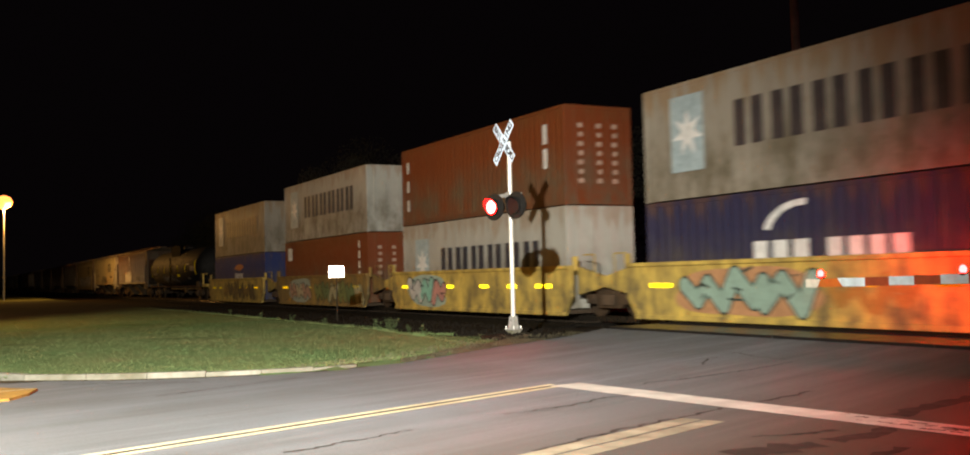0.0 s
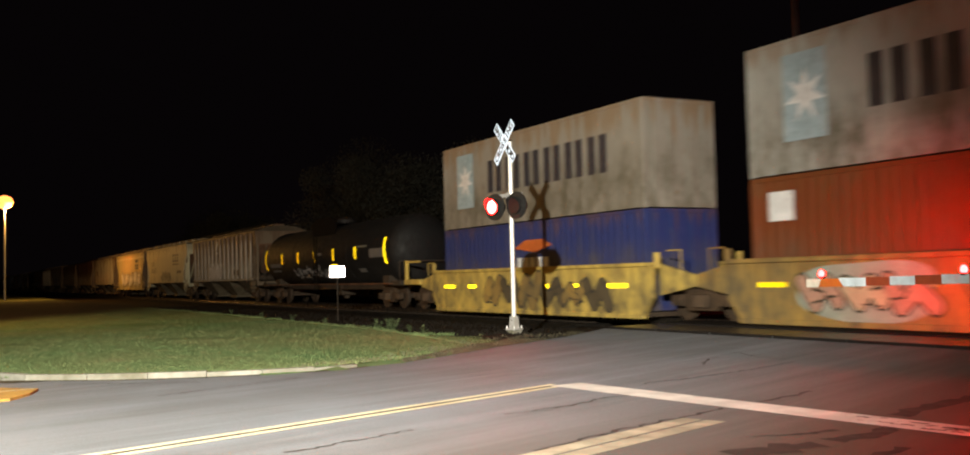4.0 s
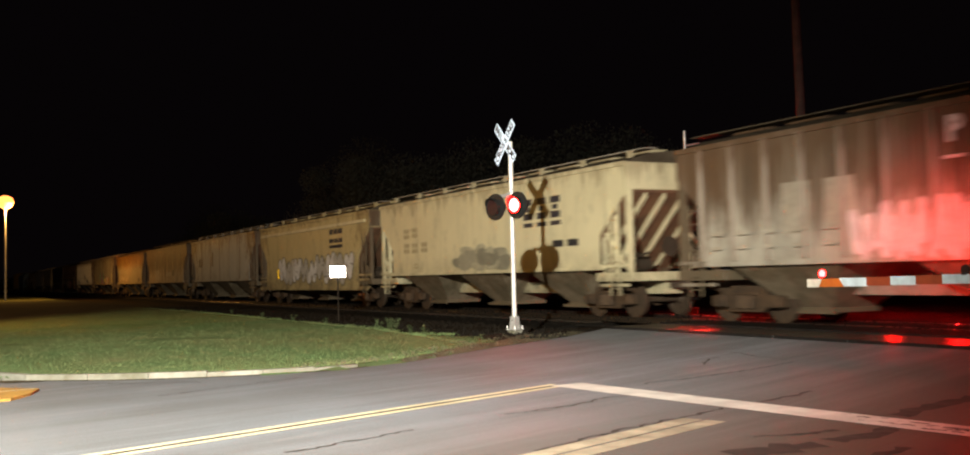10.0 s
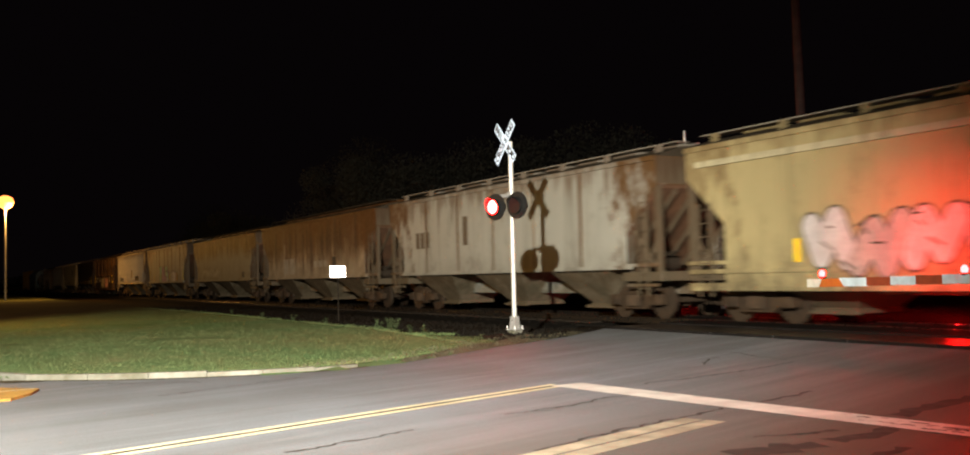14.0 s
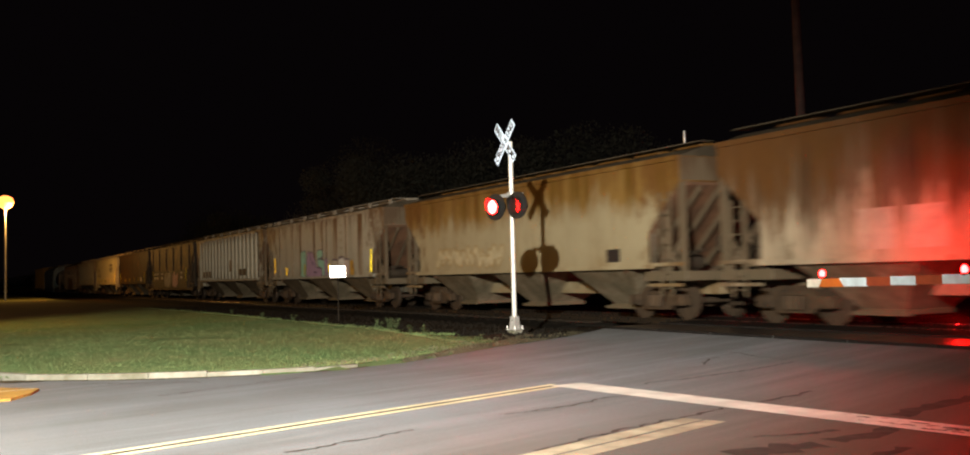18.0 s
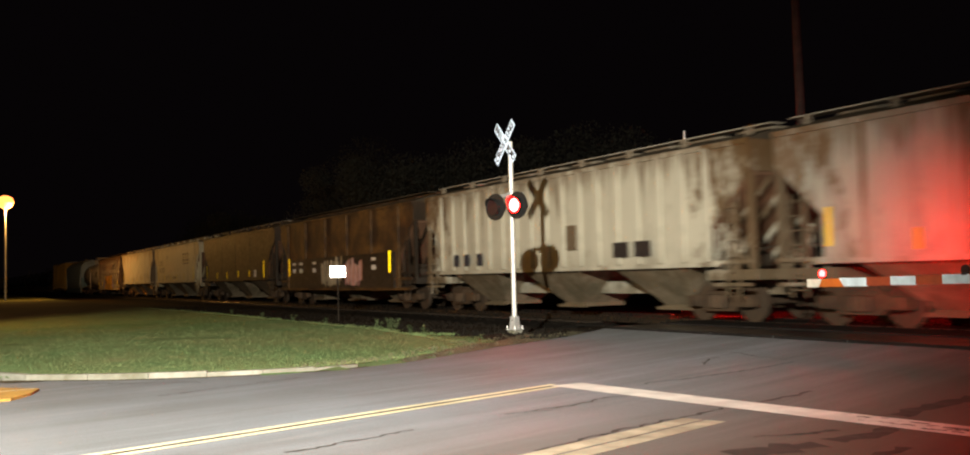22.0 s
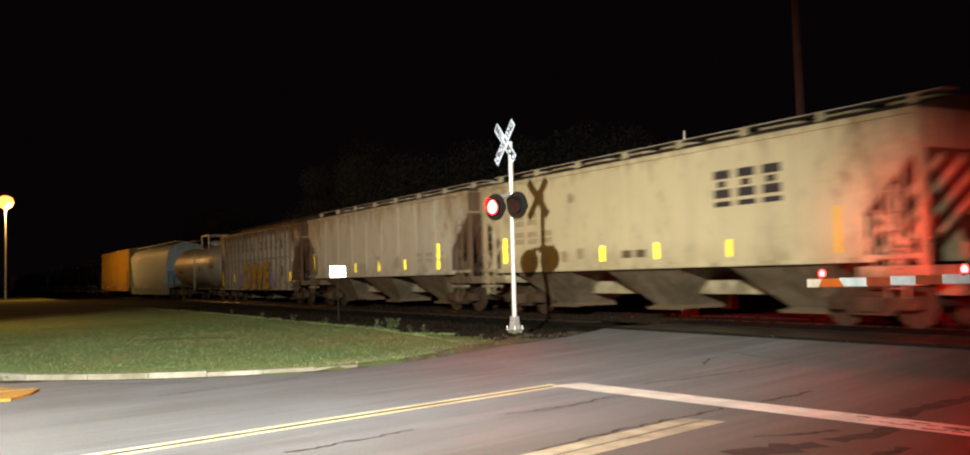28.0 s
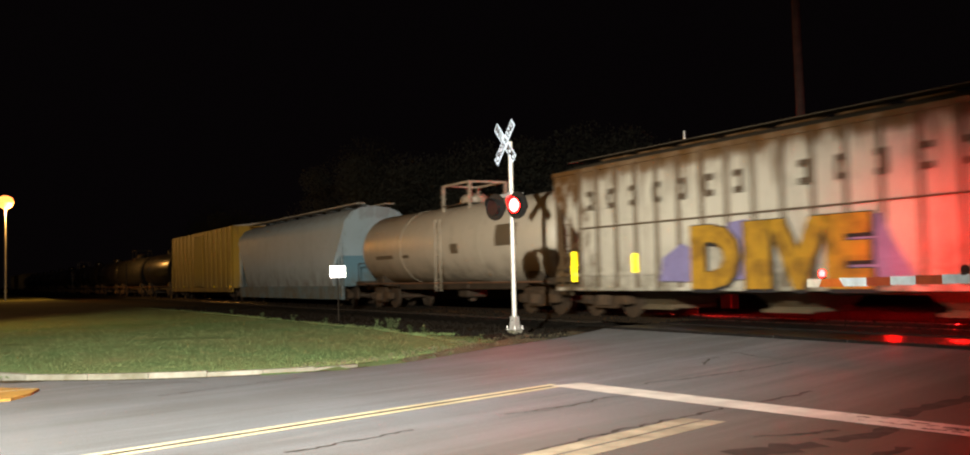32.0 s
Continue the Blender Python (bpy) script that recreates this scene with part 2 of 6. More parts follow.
RED_BACK = glowing("added_red_glow_to_track", (1.0, 0.003, 0.0012), 2500.0)
RED_POST = glowing("lit_red_core_to_track", (1.0, 0.020, 0.011), 80.0)
RED_BEYOND = glowing("lit_red_marker_beyond", (1.0, 0.004, 0.003), 200.0)
RED_ROAD = glowing("lit_red_core_to_road", (1.0, 0.03, 0.015), 290.0)
RED_SMALL = glowing("lit_red_marker", (1.0, 0.0014, 0.0014), 42.0)
RED_FAR = glowing("lit_red_far_lens", (1.0, 0.014, 0.010), 130.0)
SODIUM = glowing("sodium_glass", (1.0, 0.21, 0.045), 0.3)
REF_YELLOW = reflective("yellow_reflector", (0.95, 0.72, 0.01), (0.84, -0.53, 0.08))
SIGN_WHITE = reflective("white_sign_sheet", (0.64, 0.72, 0.84), (0.84, -0.53, 0.0), 0.8)
ARM_WHITE = plain("white_arm_sheet", (0.62, 0.74, 0.82), 0.55)
ARM_RED = plain("red_arm_sheet", (0.32, 0.055, 0.018), 0.55)
ARM_PALE = plain("pale_arm_sheet", (0.62, 0.60, 0.52), 0.55)
ARM_ORANGE = plain("orange_arm_sheet", (0.50, 0.12, 0.015), 0.55)
GRIMY = surface("grimy_steel", (0.20, 0.105, 0.062), (0.10, 0.058, 0.038), 1.2, 0.9, 0, 12, 0.4, 0.01)
INK = plain("black_letters", (0.015, 0.015, 0.02), 0.5)


# ---- geometry helpers ----
class Shape:
    """Gathers points and faces of one mesh."""

    def __init__(self):
        self.v, self.f = [], []

    def add(self, verts, faces):
        k = len(self.v)
        self.v += [tuple(p) for p in verts]
        self.f += [tuple(i + k for i in f) for f in faces]
        return self

    def box(self, x0, x1, y0, y1, z0, z1, c=0.0):
        """A box, its edges cut by c."""
        if c <= 0:
            return self.add([(x, y, z) for x in (x0, x1) for y in (y0, y1) for z in (z0, z1)],
                            [(0, 1, 3, 2), (4, 6, 7, 5), (0, 4, 5, 1), (2, 3, 7, 6), (0, 2, 6, 4), (1, 5, 7, 3)])
        ring = [(x0 + c, y0), (x1 - c, y0), (x1, y0 + c), (x1, y1 - c), (x1 - c, y1), (x0 + c, y1), (x0, y1 - c), (x0, y0 + c)]
        inner = [(x0 + c, y0 + c), (x1 - c, y0 + c), (x1 - c, y0 + c), (x1 - c, y1 - c), (x1 - c, y1 - c), (x0 + c, y1 - c), (x0 + c, y1 - c), (x0 + c, y0 + c)]
        vs = [(*p, z0) for p in inner] + [(*p, z0 + c) for p in ring] + [(*p, z1 - c) for p in ring] + [(*p, z1) for p in inner]
        fs = [tuple(range(7, -1, -1)), tuple(range(24, 32))]
        for a in (0, 8, 16):
            fs += [(a + i, a + (i + 1) % 8, a + 8 + (i + 1) % 8, a + 8 + i) for i in range(8)]
        return self.add(vs, fs)

    def prism(self, poly, y0, y1):
        """A polygon of (x, z) drawn from y0 to y1."""
        n = len(poly)
        return self.add([(x, y0, z) for x, z in poly] + [(x, y1, z) for x, z in poly],
                        [tuple(range(n)), tuple(range(2 * n - 1, n - 1, -1))] + [(i, n + i, n + (i + 1) % n, (i + 1) % n) for i in range(n)])

    def section(self, poly, x0, x1):
        """A polygon of (y, z) drawn from x0 to x1."""
        n = len(poly)
        return self.add([(x0, y, z) for y, z in poly] + [(x1, y, z) for y, z in poly],
                        [tuple(range(n)), tuple(range(2 * n - 1, n - 1, -1))] + [(i, n + i, n + (i + 1) % n, (i + 1) % n) for i in range(n)])

    def tube(self, a, b, r, r2=None, n=12, caps=True):
        a, b = Vector(a), Vector(b)
        w = (b - a).normalized()
        u = w.orthogonal().normalized()
        k = w.cross(u)
        r2 = r if r2 is None else r2
        vs = [a + (u * math.cos(t) + k * math.sin(t)) * r for t in [2 * math.pi * i / n for i in range(n)]]
        vs += [b + (u * math.cos(t) + k * math.sin(t)) * r2 for t in [2 * math.pi * i / n for i in range(n)]]
        fs = [(i, (i + 1) % n, n + (i + 1) % n, n + i) for i in range(n)]
        if caps:
            fs += [tuple(range(n - 1, -1, -1)), tuple(range(n, 2 * n))]
        return self.add(vs, fs)

    def lathe(self, profile, centre, axis, n=24):
        """A profile of (along, radius) turned round an axis through centre."""
        w = Vector(axis).normalized()
        u = w.orthogonal().normalized()
        k = w.cross(u)
        c = Vector(centre)
        vs, fs, m = [], [], len(profile)
        for s, r in profile:
            vs += [c + w * s + (u * math.cos(2 * math.pi * i / n) + k * math.sin(2 * math.pi * i / n)) * max(r, 1e-4) for i in range(n)]
        for j in range(m - 1):
            fs += [(j * n + i, j * n + (i + 1) % n, (j + 1) * n + (i + 1) % n, (j + 1) * n + i) for i in range(n)]
        fs += [tuple(range(n - 1, -1, -1)), tuple(range((m - 1) * n, m * n))]
        return self.add(vs, fs)

    def mesh(self, name, mat, smooth=False):
        me = bpy.data.meshes.new(name)
        me.from_pydata(self.v, [], self.f)
        me.materials.append(mat)
        me.validate()
        bm = bmesh.new()
        bm.from_mesh(me)
        bmesh.ops.recalc_face_normals(bm, faces=bm.faces)
        bm.to_mesh(me)
        bm.free()
        if smooth:
            me.shade_smooth()
            me.set_sharp_from_angle(angle=radians(40))
        return me


def part(name, data, parent, label="", at=None):
    """One mesh as a part of its thing, or of a part."""
    ob = new(name, data)
    ob.parent = parent
    if at is not None:
        ob.matrix_basis = at
    return tagged(ob, label)


def thing(name, label, category, group="", kind="", at=None):
    ob = new(name)
    ob.empty_display_size = 0.2
    if at is not None:
        ob.matrix_basis = at
    return tagged(ob, label, category, group, kind)


def letters(text, size, mat, depth=0.002, bold=0.0, space=1.0):
    """Words in the built-in font as a mesh in the x, y plane, centred."""
    cu = bpy.data.curves.new("words", "FONT")
    cu.body, cu.size, cu.align_x, cu.align_y, cu.extrude, cu.offset, cu.space_character = text, size, "CENTER", "CENTER", depth, bold, space
    cu.resolution_u = 3
    ob = bpy.data.objects.new("words", cu)
    me = bpy.data.meshes.new_from_object(ob)
    bpy.data.objects.remove(ob)
    me.materials.clear()
    me.materials.append(mat)
    return me


# ---- ground, road, track ----
def along(table, y):
    return float(np.interp(y, [a for a, _ in table], [b for _, b in table]))


ROAD_Z = ((-40, -0.24), (-9, -0.21), (-2.4, -0.10), (5.0, -0.10), (12, -0.2), (60, -0.4))
LEFT = ((-19.0, -120.0), (-18.2, -45.0), (-17.4, -26.0), (-16.6, -20.4), (-15.55, -17.3), (-14.0, -16.1), (-13.0, -15.65), (-12.1, -15.4), (-11.0, -15.3), (-9.5, -15.85),
        (-6.8, -17.5), (-4.4, -18.7), (-2.4, -20.2), (5.0, -23.4), (12.0, -26.0), (60.0, -43.5))
RIGHT = ((-40.0, 12.0), (-16.0, 3.0), (-9.0, 0.2), (-2.4, -2.4), (5.0, -5.2), (60.0, -25.0))


def road_z(y):
    return along(ROAD_Z, y)


def ground_z(x, y):
    """Height of the soil: a lawn level with the kerb, falling away to the track's ditch."""
    z = road_z(y)
    left, right = along(LEFT, y), along(RIGHT, y)
    if y < -2.6 and (x < left - 0.1 or x > right + 0.2):
        edge = min(1.0, abs(x - (left if x < left else right)) / 6.0)
        lift = 0.045 + 0.145 * edge
        if y > -7.0:
            lift = (0.045 + 0.045 * edge) * (1 - min(1.0, (y + 7.0) / 2.0)) - 0.12 * min(1.0, (y + 7.0) / 3.0)
        lift += 0.15 * math.exp(-((x + 19.85) ** 2 + (y + 5.06) ** 2) / 0.8)
        return z + lift + 0.05 * noise.noise(Vector((x * 0.15, y * 0.25, 0)))
    if y >= -2.6 and (x < left - 0.1 or x > right + 0.2):
        return -0.28 if abs(y - 1.2) < 4 else -0.35 + 0.1 * noise.noise(Vector((x * 0.1, y * 0.1, 3)))
    return z - 0.08


def spaced(lo, hi, step, far):
    a = list(np.arange(lo, hi + 1e-6, step))
    d, out = step, []
    while d < far:
        d *= 1.6
        out.append(d)
    return [lo - s for s in reversed(out)] + a + [hi + s for s in out]


def sheet(xs, ys, height, mat, name):
    me = bpy.data.meshes.new(name)
    vs = [(x, y, height(x, y)) for y in ys for x in xs]
    n = len(xs)
    me.from_pydata(vs, [], [(j * n + i, j * n + i + 1, (j + 1) * n + i + 1, (j + 1) * n + i) for j in range(len(ys) - 1) for i in range(n - 1)])
    me.materials.append(mat)
    me.shade_smooth()
    return new(name, me)


tagged(sheet(spaced(-70, 6, 0.5, 2500), spaced(-24, 10, 0.4, 2500), ground_z, GROUND, "ground"), "dark green mown grass and bare soil beside the road", "ground", kind="structure")


def ribbon(name, rows, left, right, lift, mat, label, category="road", steps=10, kind="structure"):
    """A strip between two edges, which follows the road's height."""
    s = Shape()
    n = steps + 1
    vs = []
    for y in rows:
        a, b = left(y), right(y)
        vs += [(a + (b - a) * i / steps, y, road_z(y) + lift) for i in range(n)]
    s.add(vs, [(j * n + i, j * n + i + 1, (j + 1) * n + i + 1, (j + 1) * n + i) for j in range(len(rows) - 1) for i in range(steps)])
    me = bpy.data.meshes.new(name)
    me.from_pydata(s.v, [], s.f)
    me.materials.append(mat)
    return tagged(new(name, me), label, category, kind=kind)


ys_near = sorted(set([y for y, _ in LEFT if -19 <= y <= -2.4] + [float(v) for v in np.arange(-19, -2.4, 0.4)]))
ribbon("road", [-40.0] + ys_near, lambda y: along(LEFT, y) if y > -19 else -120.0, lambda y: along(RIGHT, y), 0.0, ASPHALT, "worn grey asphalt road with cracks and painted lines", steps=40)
ribbon("road_beyond", [5.0, 8.0, 12.0, 20.0, 40.0, 60.0], lambda y: along(LEFT, y), lambda y: along(RIGHT, y), 0.0, ASPHALT_BEYOND, "asphalt road on the far side of the tracks, darkened to look unlit")

# crossing panels between and beside the rails
TRACK_Y = 1.22
panels = thing("crossing_surface", "dark smooth rubber crossing panels between the rails", "crossing", kind="structure")
for y0, y1 in ((-2.4, -0.95), (-0.93, 0.42), (0.62, 1.21), (1.23, 1.82), (2.02, 3.4), (3.42, 4.98)):
    x = -23.6
    while x < -2.2:
        a = along(LEFT, y0)
        if x > a - 0.4:
            part("panel", Shape().box(x, x + 1.79, y0, y1, -0.14, -0.012 if y0 > -1 and y1 < 3.5 else -0.045, 0.012).mesh("panel", RUBBER if y1 < -0.5 else RUBBER_ROUGH), panels)
        x += 1.8

# ballast, ties and rails
bed = Shape()
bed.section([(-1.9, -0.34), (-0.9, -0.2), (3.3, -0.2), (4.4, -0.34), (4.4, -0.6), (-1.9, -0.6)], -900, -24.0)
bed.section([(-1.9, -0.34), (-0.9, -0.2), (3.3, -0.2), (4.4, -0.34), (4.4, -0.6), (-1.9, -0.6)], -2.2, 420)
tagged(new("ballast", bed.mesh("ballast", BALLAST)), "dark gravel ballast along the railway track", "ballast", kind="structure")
for y in (TRACK_Y - 0.7175 - 0.035, TRACK_Y + 0.7175 + 0.035):
    r = Shape().section([(y - 0.07, -0.17), (y + 0.07, -0.17), (y + 0.07, -0.155), (y + 0.012, -0.13), (y + 0.012, -0.05), (y + 0.036, -0.035), (y + 0.036, -0.006),
                         (y + 0.028, 0.0), (y - 0.028, 0.0), (y - 0.036, -0.006), (y - 0.036, -0.035), (y - 0.012, -0.05), (y - 0.012, -0.13), (y - 0.07, -0.155)], -900, 420)
    tagged(new("rail", r.mesh("rail", STEEL)), "worn steel rail polished on top", "rail", "rails of the track", "structure")
ties = Shape()
for i in range(160):
    x = -24.6 - i * 0.54
    ties.box(x - 0.11, x + 0.11, TRACK_Y - 1.3, TRACK_Y + 1.3, -0.3, -0.17)
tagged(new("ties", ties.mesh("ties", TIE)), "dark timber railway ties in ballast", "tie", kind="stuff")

rnd = random.Random(5)
stones = Shape()
for i in range(5200):
    x = -19.0 - rnd.random() ** 1.6 * 45
    y = rnd.uniform(-5.4, -0.7)
    if x > along(LEFT, y) - 0.2:
        continue
    r = rnd.uniform(0.02, 0.06)
    z = max(ground_z(x, y), -0.34 + (0.14 if y > -0.95 else 0.0)) + r * 0.3
    a = rnd.uniform(0, 6.3)
    p = [(x + r * math.cos(a + k) * rnd.uniform(0.7, 1.2), y + r * math.sin(a + k) * rnd.uniform(0.7, 1.2), z - r * 0.5) for k in (0, 1.6, 3.1, 4.7)] + [(x, y, z + r * rnd.uniform(0.4, 0.8))]
    stones.add(p, [(0, 1, 4), (1, 2, 4), (2, 3, 4), (3, 0, 4)])
tagged(new("gravel", stones.mesh("gravel", surface("gravel_stone", (0.016, 0.013, 0.010), (0.008, 0.007, 0.006), 3.0, 0.9, 0, 20, 0.3, 0.01))), "loose dark gravel stones beside the track", "gravel", kind="stuff")

# kerb along the lawn, in cast lengths
kerb = thing("kerb", "pale concrete kerb along the edge of the lawn", "kerb", kind="structure")
ky = [-18.0, -17.4, -16.6, -15.9, -15.2, -14.4, -13.6, -12.8, -12.0, -11.2, -10.4]
for a, b in zip(ky, ky[1:]):
    pa, pb = Vector((along(LEFT, a), a, 0)), Vector((along(LEFT, b), b, 0))
    w = (pb - pa).normalized()
    out = Vector((-w.y, w.x, 0)) * 0.16
    pa, pb = pa + w * 0.006, pb - w * 0.006
    za, zb = road_z(a), road_z(b)
    h = 0.095 if a < -13 else 0.075 if a < -11.5 else 0.055
    q = [(pa, za), (pa + out, za), (pb + out, zb), (pb, zb)]
    s = Shape().add([(p.x, p.y, z - 0.1) for p, z in q] + [(p.x + (0.02 * out.x / 0.16 if i in (0, 3) else 0), p.y + (0.02 * out.y / 0.16 if i in (0, 3) else 0), z + h) for i, (p, z) in enumerate(q)],
                    [(0, 3, 2, 1), (4, 5, 6, 7), (0, 1, 5, 4), (1, 2, 6, 5), (2, 3, 7, 6), (3, 0, 4, 7)])
    part("kerb_stone", s.mesh("kerb_stone", CONCRETE), kerb)


# the kerb's shadow line drawn as a dark strip, and earth washed against it
rk = random.Random(31)
s = Shape()
vs = []
gy = [float(v) for v in np.arange(-17.9, -10.2, 0.12)]
for y in gy:
    x0 = along(LEFT, y)
    w = 0.03 + 0.03 * abs(noise.noise(Vector((y * 2.2, 1, 0)))) + 0.02 * rk.random()
    if -16.3 < y < -14.9:
        w += 0.42 * math.sin((y + 16.3) / 1.4 * math.pi) * (0.7 + 0.3 * rk.random())
    vs += [(x0 - 0.01, y, road_z(y) + 0.012), (x0 + w, y, road_z(y) + 0.003)]
s.add(vs, [(2 * i, 2 * i + 1, 2 * i + 3, 2 * i + 2) for i in range(len(gy) - 1)])
gut = bpy.data.meshes.new("gutter_shade_dirt")
gut.from_pydata(s.v, [], s.f)
gut.materials.append(surface("gutter_shade_and_earth", (0.045, 0.037, 0.024), (0.085, 0.07, 0.045), 2.0, 0.95, 0, 18, 0.6, 0.02))
tagged(new("gutter_shade_dirt", gut), "kerb's shadow line drawn as a dark strip, with washed earth", "soil", kind="structure")

# dry soil between lawn and asphalt
s = Shape()
rows = [float(v) for v in np.arange(-9.6, -2.5, 0.2)]
rv = random.Random(21)
vs = []
for y in rows:
    x0 = along(LEFT, y)
    k = 0.06 + 1.1 * min(1.0, (y + 9.6) / 4.5)
    for f in (-0.06, 0.3, 0.65, 1.0):
        x = x0 - f * k * (1 + 0.25 * noise.noise(Vector((y * 1.3, f, 4)))) + 0.05 * rv.uniform(-1, 1)
        vs.append((x, y, (road_z(y) + 0.006) if f < 0 else max(ground_z(x, y), road_z(y) - 0.1) + 0.006 + 0.004 * rv.random()))
s.add(vs, [(4 * j + i, 4 * j + i + 1, 4 * j + i + 5, 4 * j + i + 4) for j in range(len(rows) - 1) for i in range(3)])
flat_me = bpy.data.meshes.new("road_shoulder")
flat_me.from_pydata(s.v, [], s.f)
flat_me.materials.append(DRY)
tagged(new("road_shoulder", flat_me), "dry brown soil strip between lawn and asphalt", "soil", kind="structure")


# ---- painted lines and cracks ----
def strip(s, pts, width, lift=0.004, jag=0.0, r=None):
    """A painted or poured strip along points (x, y) of the road."""
    vs = []
    for i, (x, y) in enumerate(pts):
        a, b = Vector(pts[max(0, i - 1)]), Vector(pts[min(len(pts) - 1, i + 1)])
        w = (b - a).normalized()
        k = Vector((-w.y, w.x)) * width / 2
        j = 1.0 if not jag else 1.0 + r.uniform(-jag, jag)
        vs += [(x + k.x * j, y + k.y * j, road_z(y) + lift), (x - k.x * j, y - k.y * j, road_z(y) + lift)]
    s.add(vs, [(2 * i, 2 * i + 1, 2 * i + 3, 2 * i + 2) for i in range(len(pts) - 1)])


def line_points(a, b, step=0.4):
    n = max(1, int((Vector(b) - Vector(a)).length / step))
    return [(a[0] + (b[0] - a[0]) * i / n, a[1] + (b[1] - a[1]) * i / n) for i in range(n + 1)]


def flat(name, s, mat, label, category):
    me = bpy.data.meshes.new(name)
    me.from_pydata(s.v, [], s.f)
    me.materials.append(mat)
    return tagged(new(name, me), label, category, kind="structure")


U = Vector((-2.08, 5.83)).normalized()
for off in (-0.10, 0.10):
    s = Shape()
    a, b = Vector((-9.1, -15.18)) - U * 9, Vector((-11.2, -9.3))
    k = Vector((U.y, -U.x)) * off
    strip(s, line_points(tuple(a + k), tuple(b + k)), 0.10)
    flat("centre_line", s, YELLOW_LINE, "double yellow line painted on the asphalt", "road line")
s = Shape()
strip(s, line_points(tuple(Vector((-9.1, -15.18)) - U * 9), (-11.2, -9.3)), 0.05, 0.003, 0.5, random.Random(8))
flat("line_seam", s, TAR, "dark tar seam between the yellow lines", "crack")
for off, w in ((-0.125, 0.215), (0.125, 0.215)):
    s = Shape()
    a, b = Vector((-6.88, -12.0)) - U * 6, Vector((-7.68, -9.88))
    k = Vector((U.y, -U.x)) * off
    strip(s, line_points(tuple(a + k), tuple(b + k)), w)
    flat("old_centre_line", s, WORN_LINE, "faded double yellow line worn into the asphalt", "road line")
s = Shape()
strip(s, line_points((-11.2, -9.2), (-1.6, -8.15)), 0.50)
flat("stop_line", s, WHITE_LINE, "broad white stop line with worn patches", "road line")
nose = thing("median_nose", "amber kerb island at the corner of the side street", "kerb", kind="structure")
s = Shape()
out = [(-15.32, -15.14), (-14.75, -15.28), (-14.2, -15.55), (-14.0, -17.4), (-17.2, -17.4), (-16.0, -15.75)]
n = len(out)
s.add([(x, y, road_z(y) - 0.05) for x, y in out] + [(x, y, road_z(y) + 0.035) for x, y in out], [tuple(range(n - 1, -1, -1)), tuple(range(n, 2 * n))] + [(i, (i + 1) % n, n + (i + 1) % n, n + i) for i in range(n)])
part("slab", s.mesh("slab", surface("amber_slab_tone", (0.50, 0.27, 0.05), (0.22, 0.12, 0.03), 2.2, 0.8, 0, 14, 0.4, 0.006)), nose)
s = Shape()
strip(s, line_points((-15.0, -16.3), (-15.3, -15.2), 0.3), 0.07, 0.04)
me = bpy.data.meshes.new("edge_line")
me.from_pydata(s.v, [], s.f)
me.materials.append(YELLOW_LINE)
part("edge_line", me, nose, "thin bright yellow line")

rc = random.Random(11)
CRACKS = (((-9.22, -11.2), (-9.22, -10.6), 0.025), ((-9.22, -10.88), (-9.73, -9.32), 0.035), ((-10.5, -8.44), (-11.02, -5.22), 0.03), ((-7.2, -12.05), (-8.19, -9.14), 0.04), ((-8.3, -8.6), (-8.56, -7.66), 0.05),
          ((-6.15, -10.9), (-6.06, -10.0), 0.30), ((-6.1, -9.83), (-6.35, -8.85), 0.22), ((-6.75, -8.3), (-7.05, -6.7), 0.20), ((-5.9, -10.5), (-6.3, -10.35), 0.16), ((-6.7, -10.2), (-6.5, -9.4), 0.06), ((-11.83, -6.47), (-12.58, -5.48), 0.03), ((-12.99, -4.86), (-11.35, -5.14), 0.025),
          ((-8.35, -13.75), (-8.87, -12.3), 0.035), ((-16.05, -14.78), (-14.91, -12.99), 0.025), ((-13.51, -13.85), (-14.6, -11.6), 0.02), ((-7.0, -11.6), (-7.3, -10.9), 0.04), ((-5.3, -10.4), (-5.6, -9.6), 0.12))
for a, b, w in CRACKS:
    s = Shape()
    pts = line_points(a, b, 0.07 if w < 0.1 else 0.11)
    ox = oy = 0.0
    way = []
    for x, y in pts:
        ox, oy = ox * 0.88 + rc.gauss(0, 0.026), oy * 0.88 + rc.gauss(0, 0.026)
        way.append((x + ox, y + oy))
    strip(s, way, w, 0.003, 0.7 if w < 0.1 else 0.35, rc)
    flat("road_crack", s, TAR, "dark tar-filled crack across the asphalt", "crack")
s = Shape()
for i in range(95):
    t = rc.uniform(0.42, 1.0)
    x, y = -11.2 + 9.6 * t + rc.gauss(0, 0.08), -9.2 + 1.05 * t + rc.gauss(0, 0.16)
    r = rc.uniform(0.015, 0.085)
    strip(s, [(x - r * 1.6, y - r * 0.2), (x - r * 0.4, y + rc.uniform(-0.03, 0.03)), (x + r * 1.4, y + r * 0.2)], r * 0.8, 0.008, 0.5, rc)
flat("line_wear", s, ASPHALT, "bare asphalt patches worn through the stop line", "wear")

# ---- lawn and weeds ----
rng = np.random.default_rng(3)


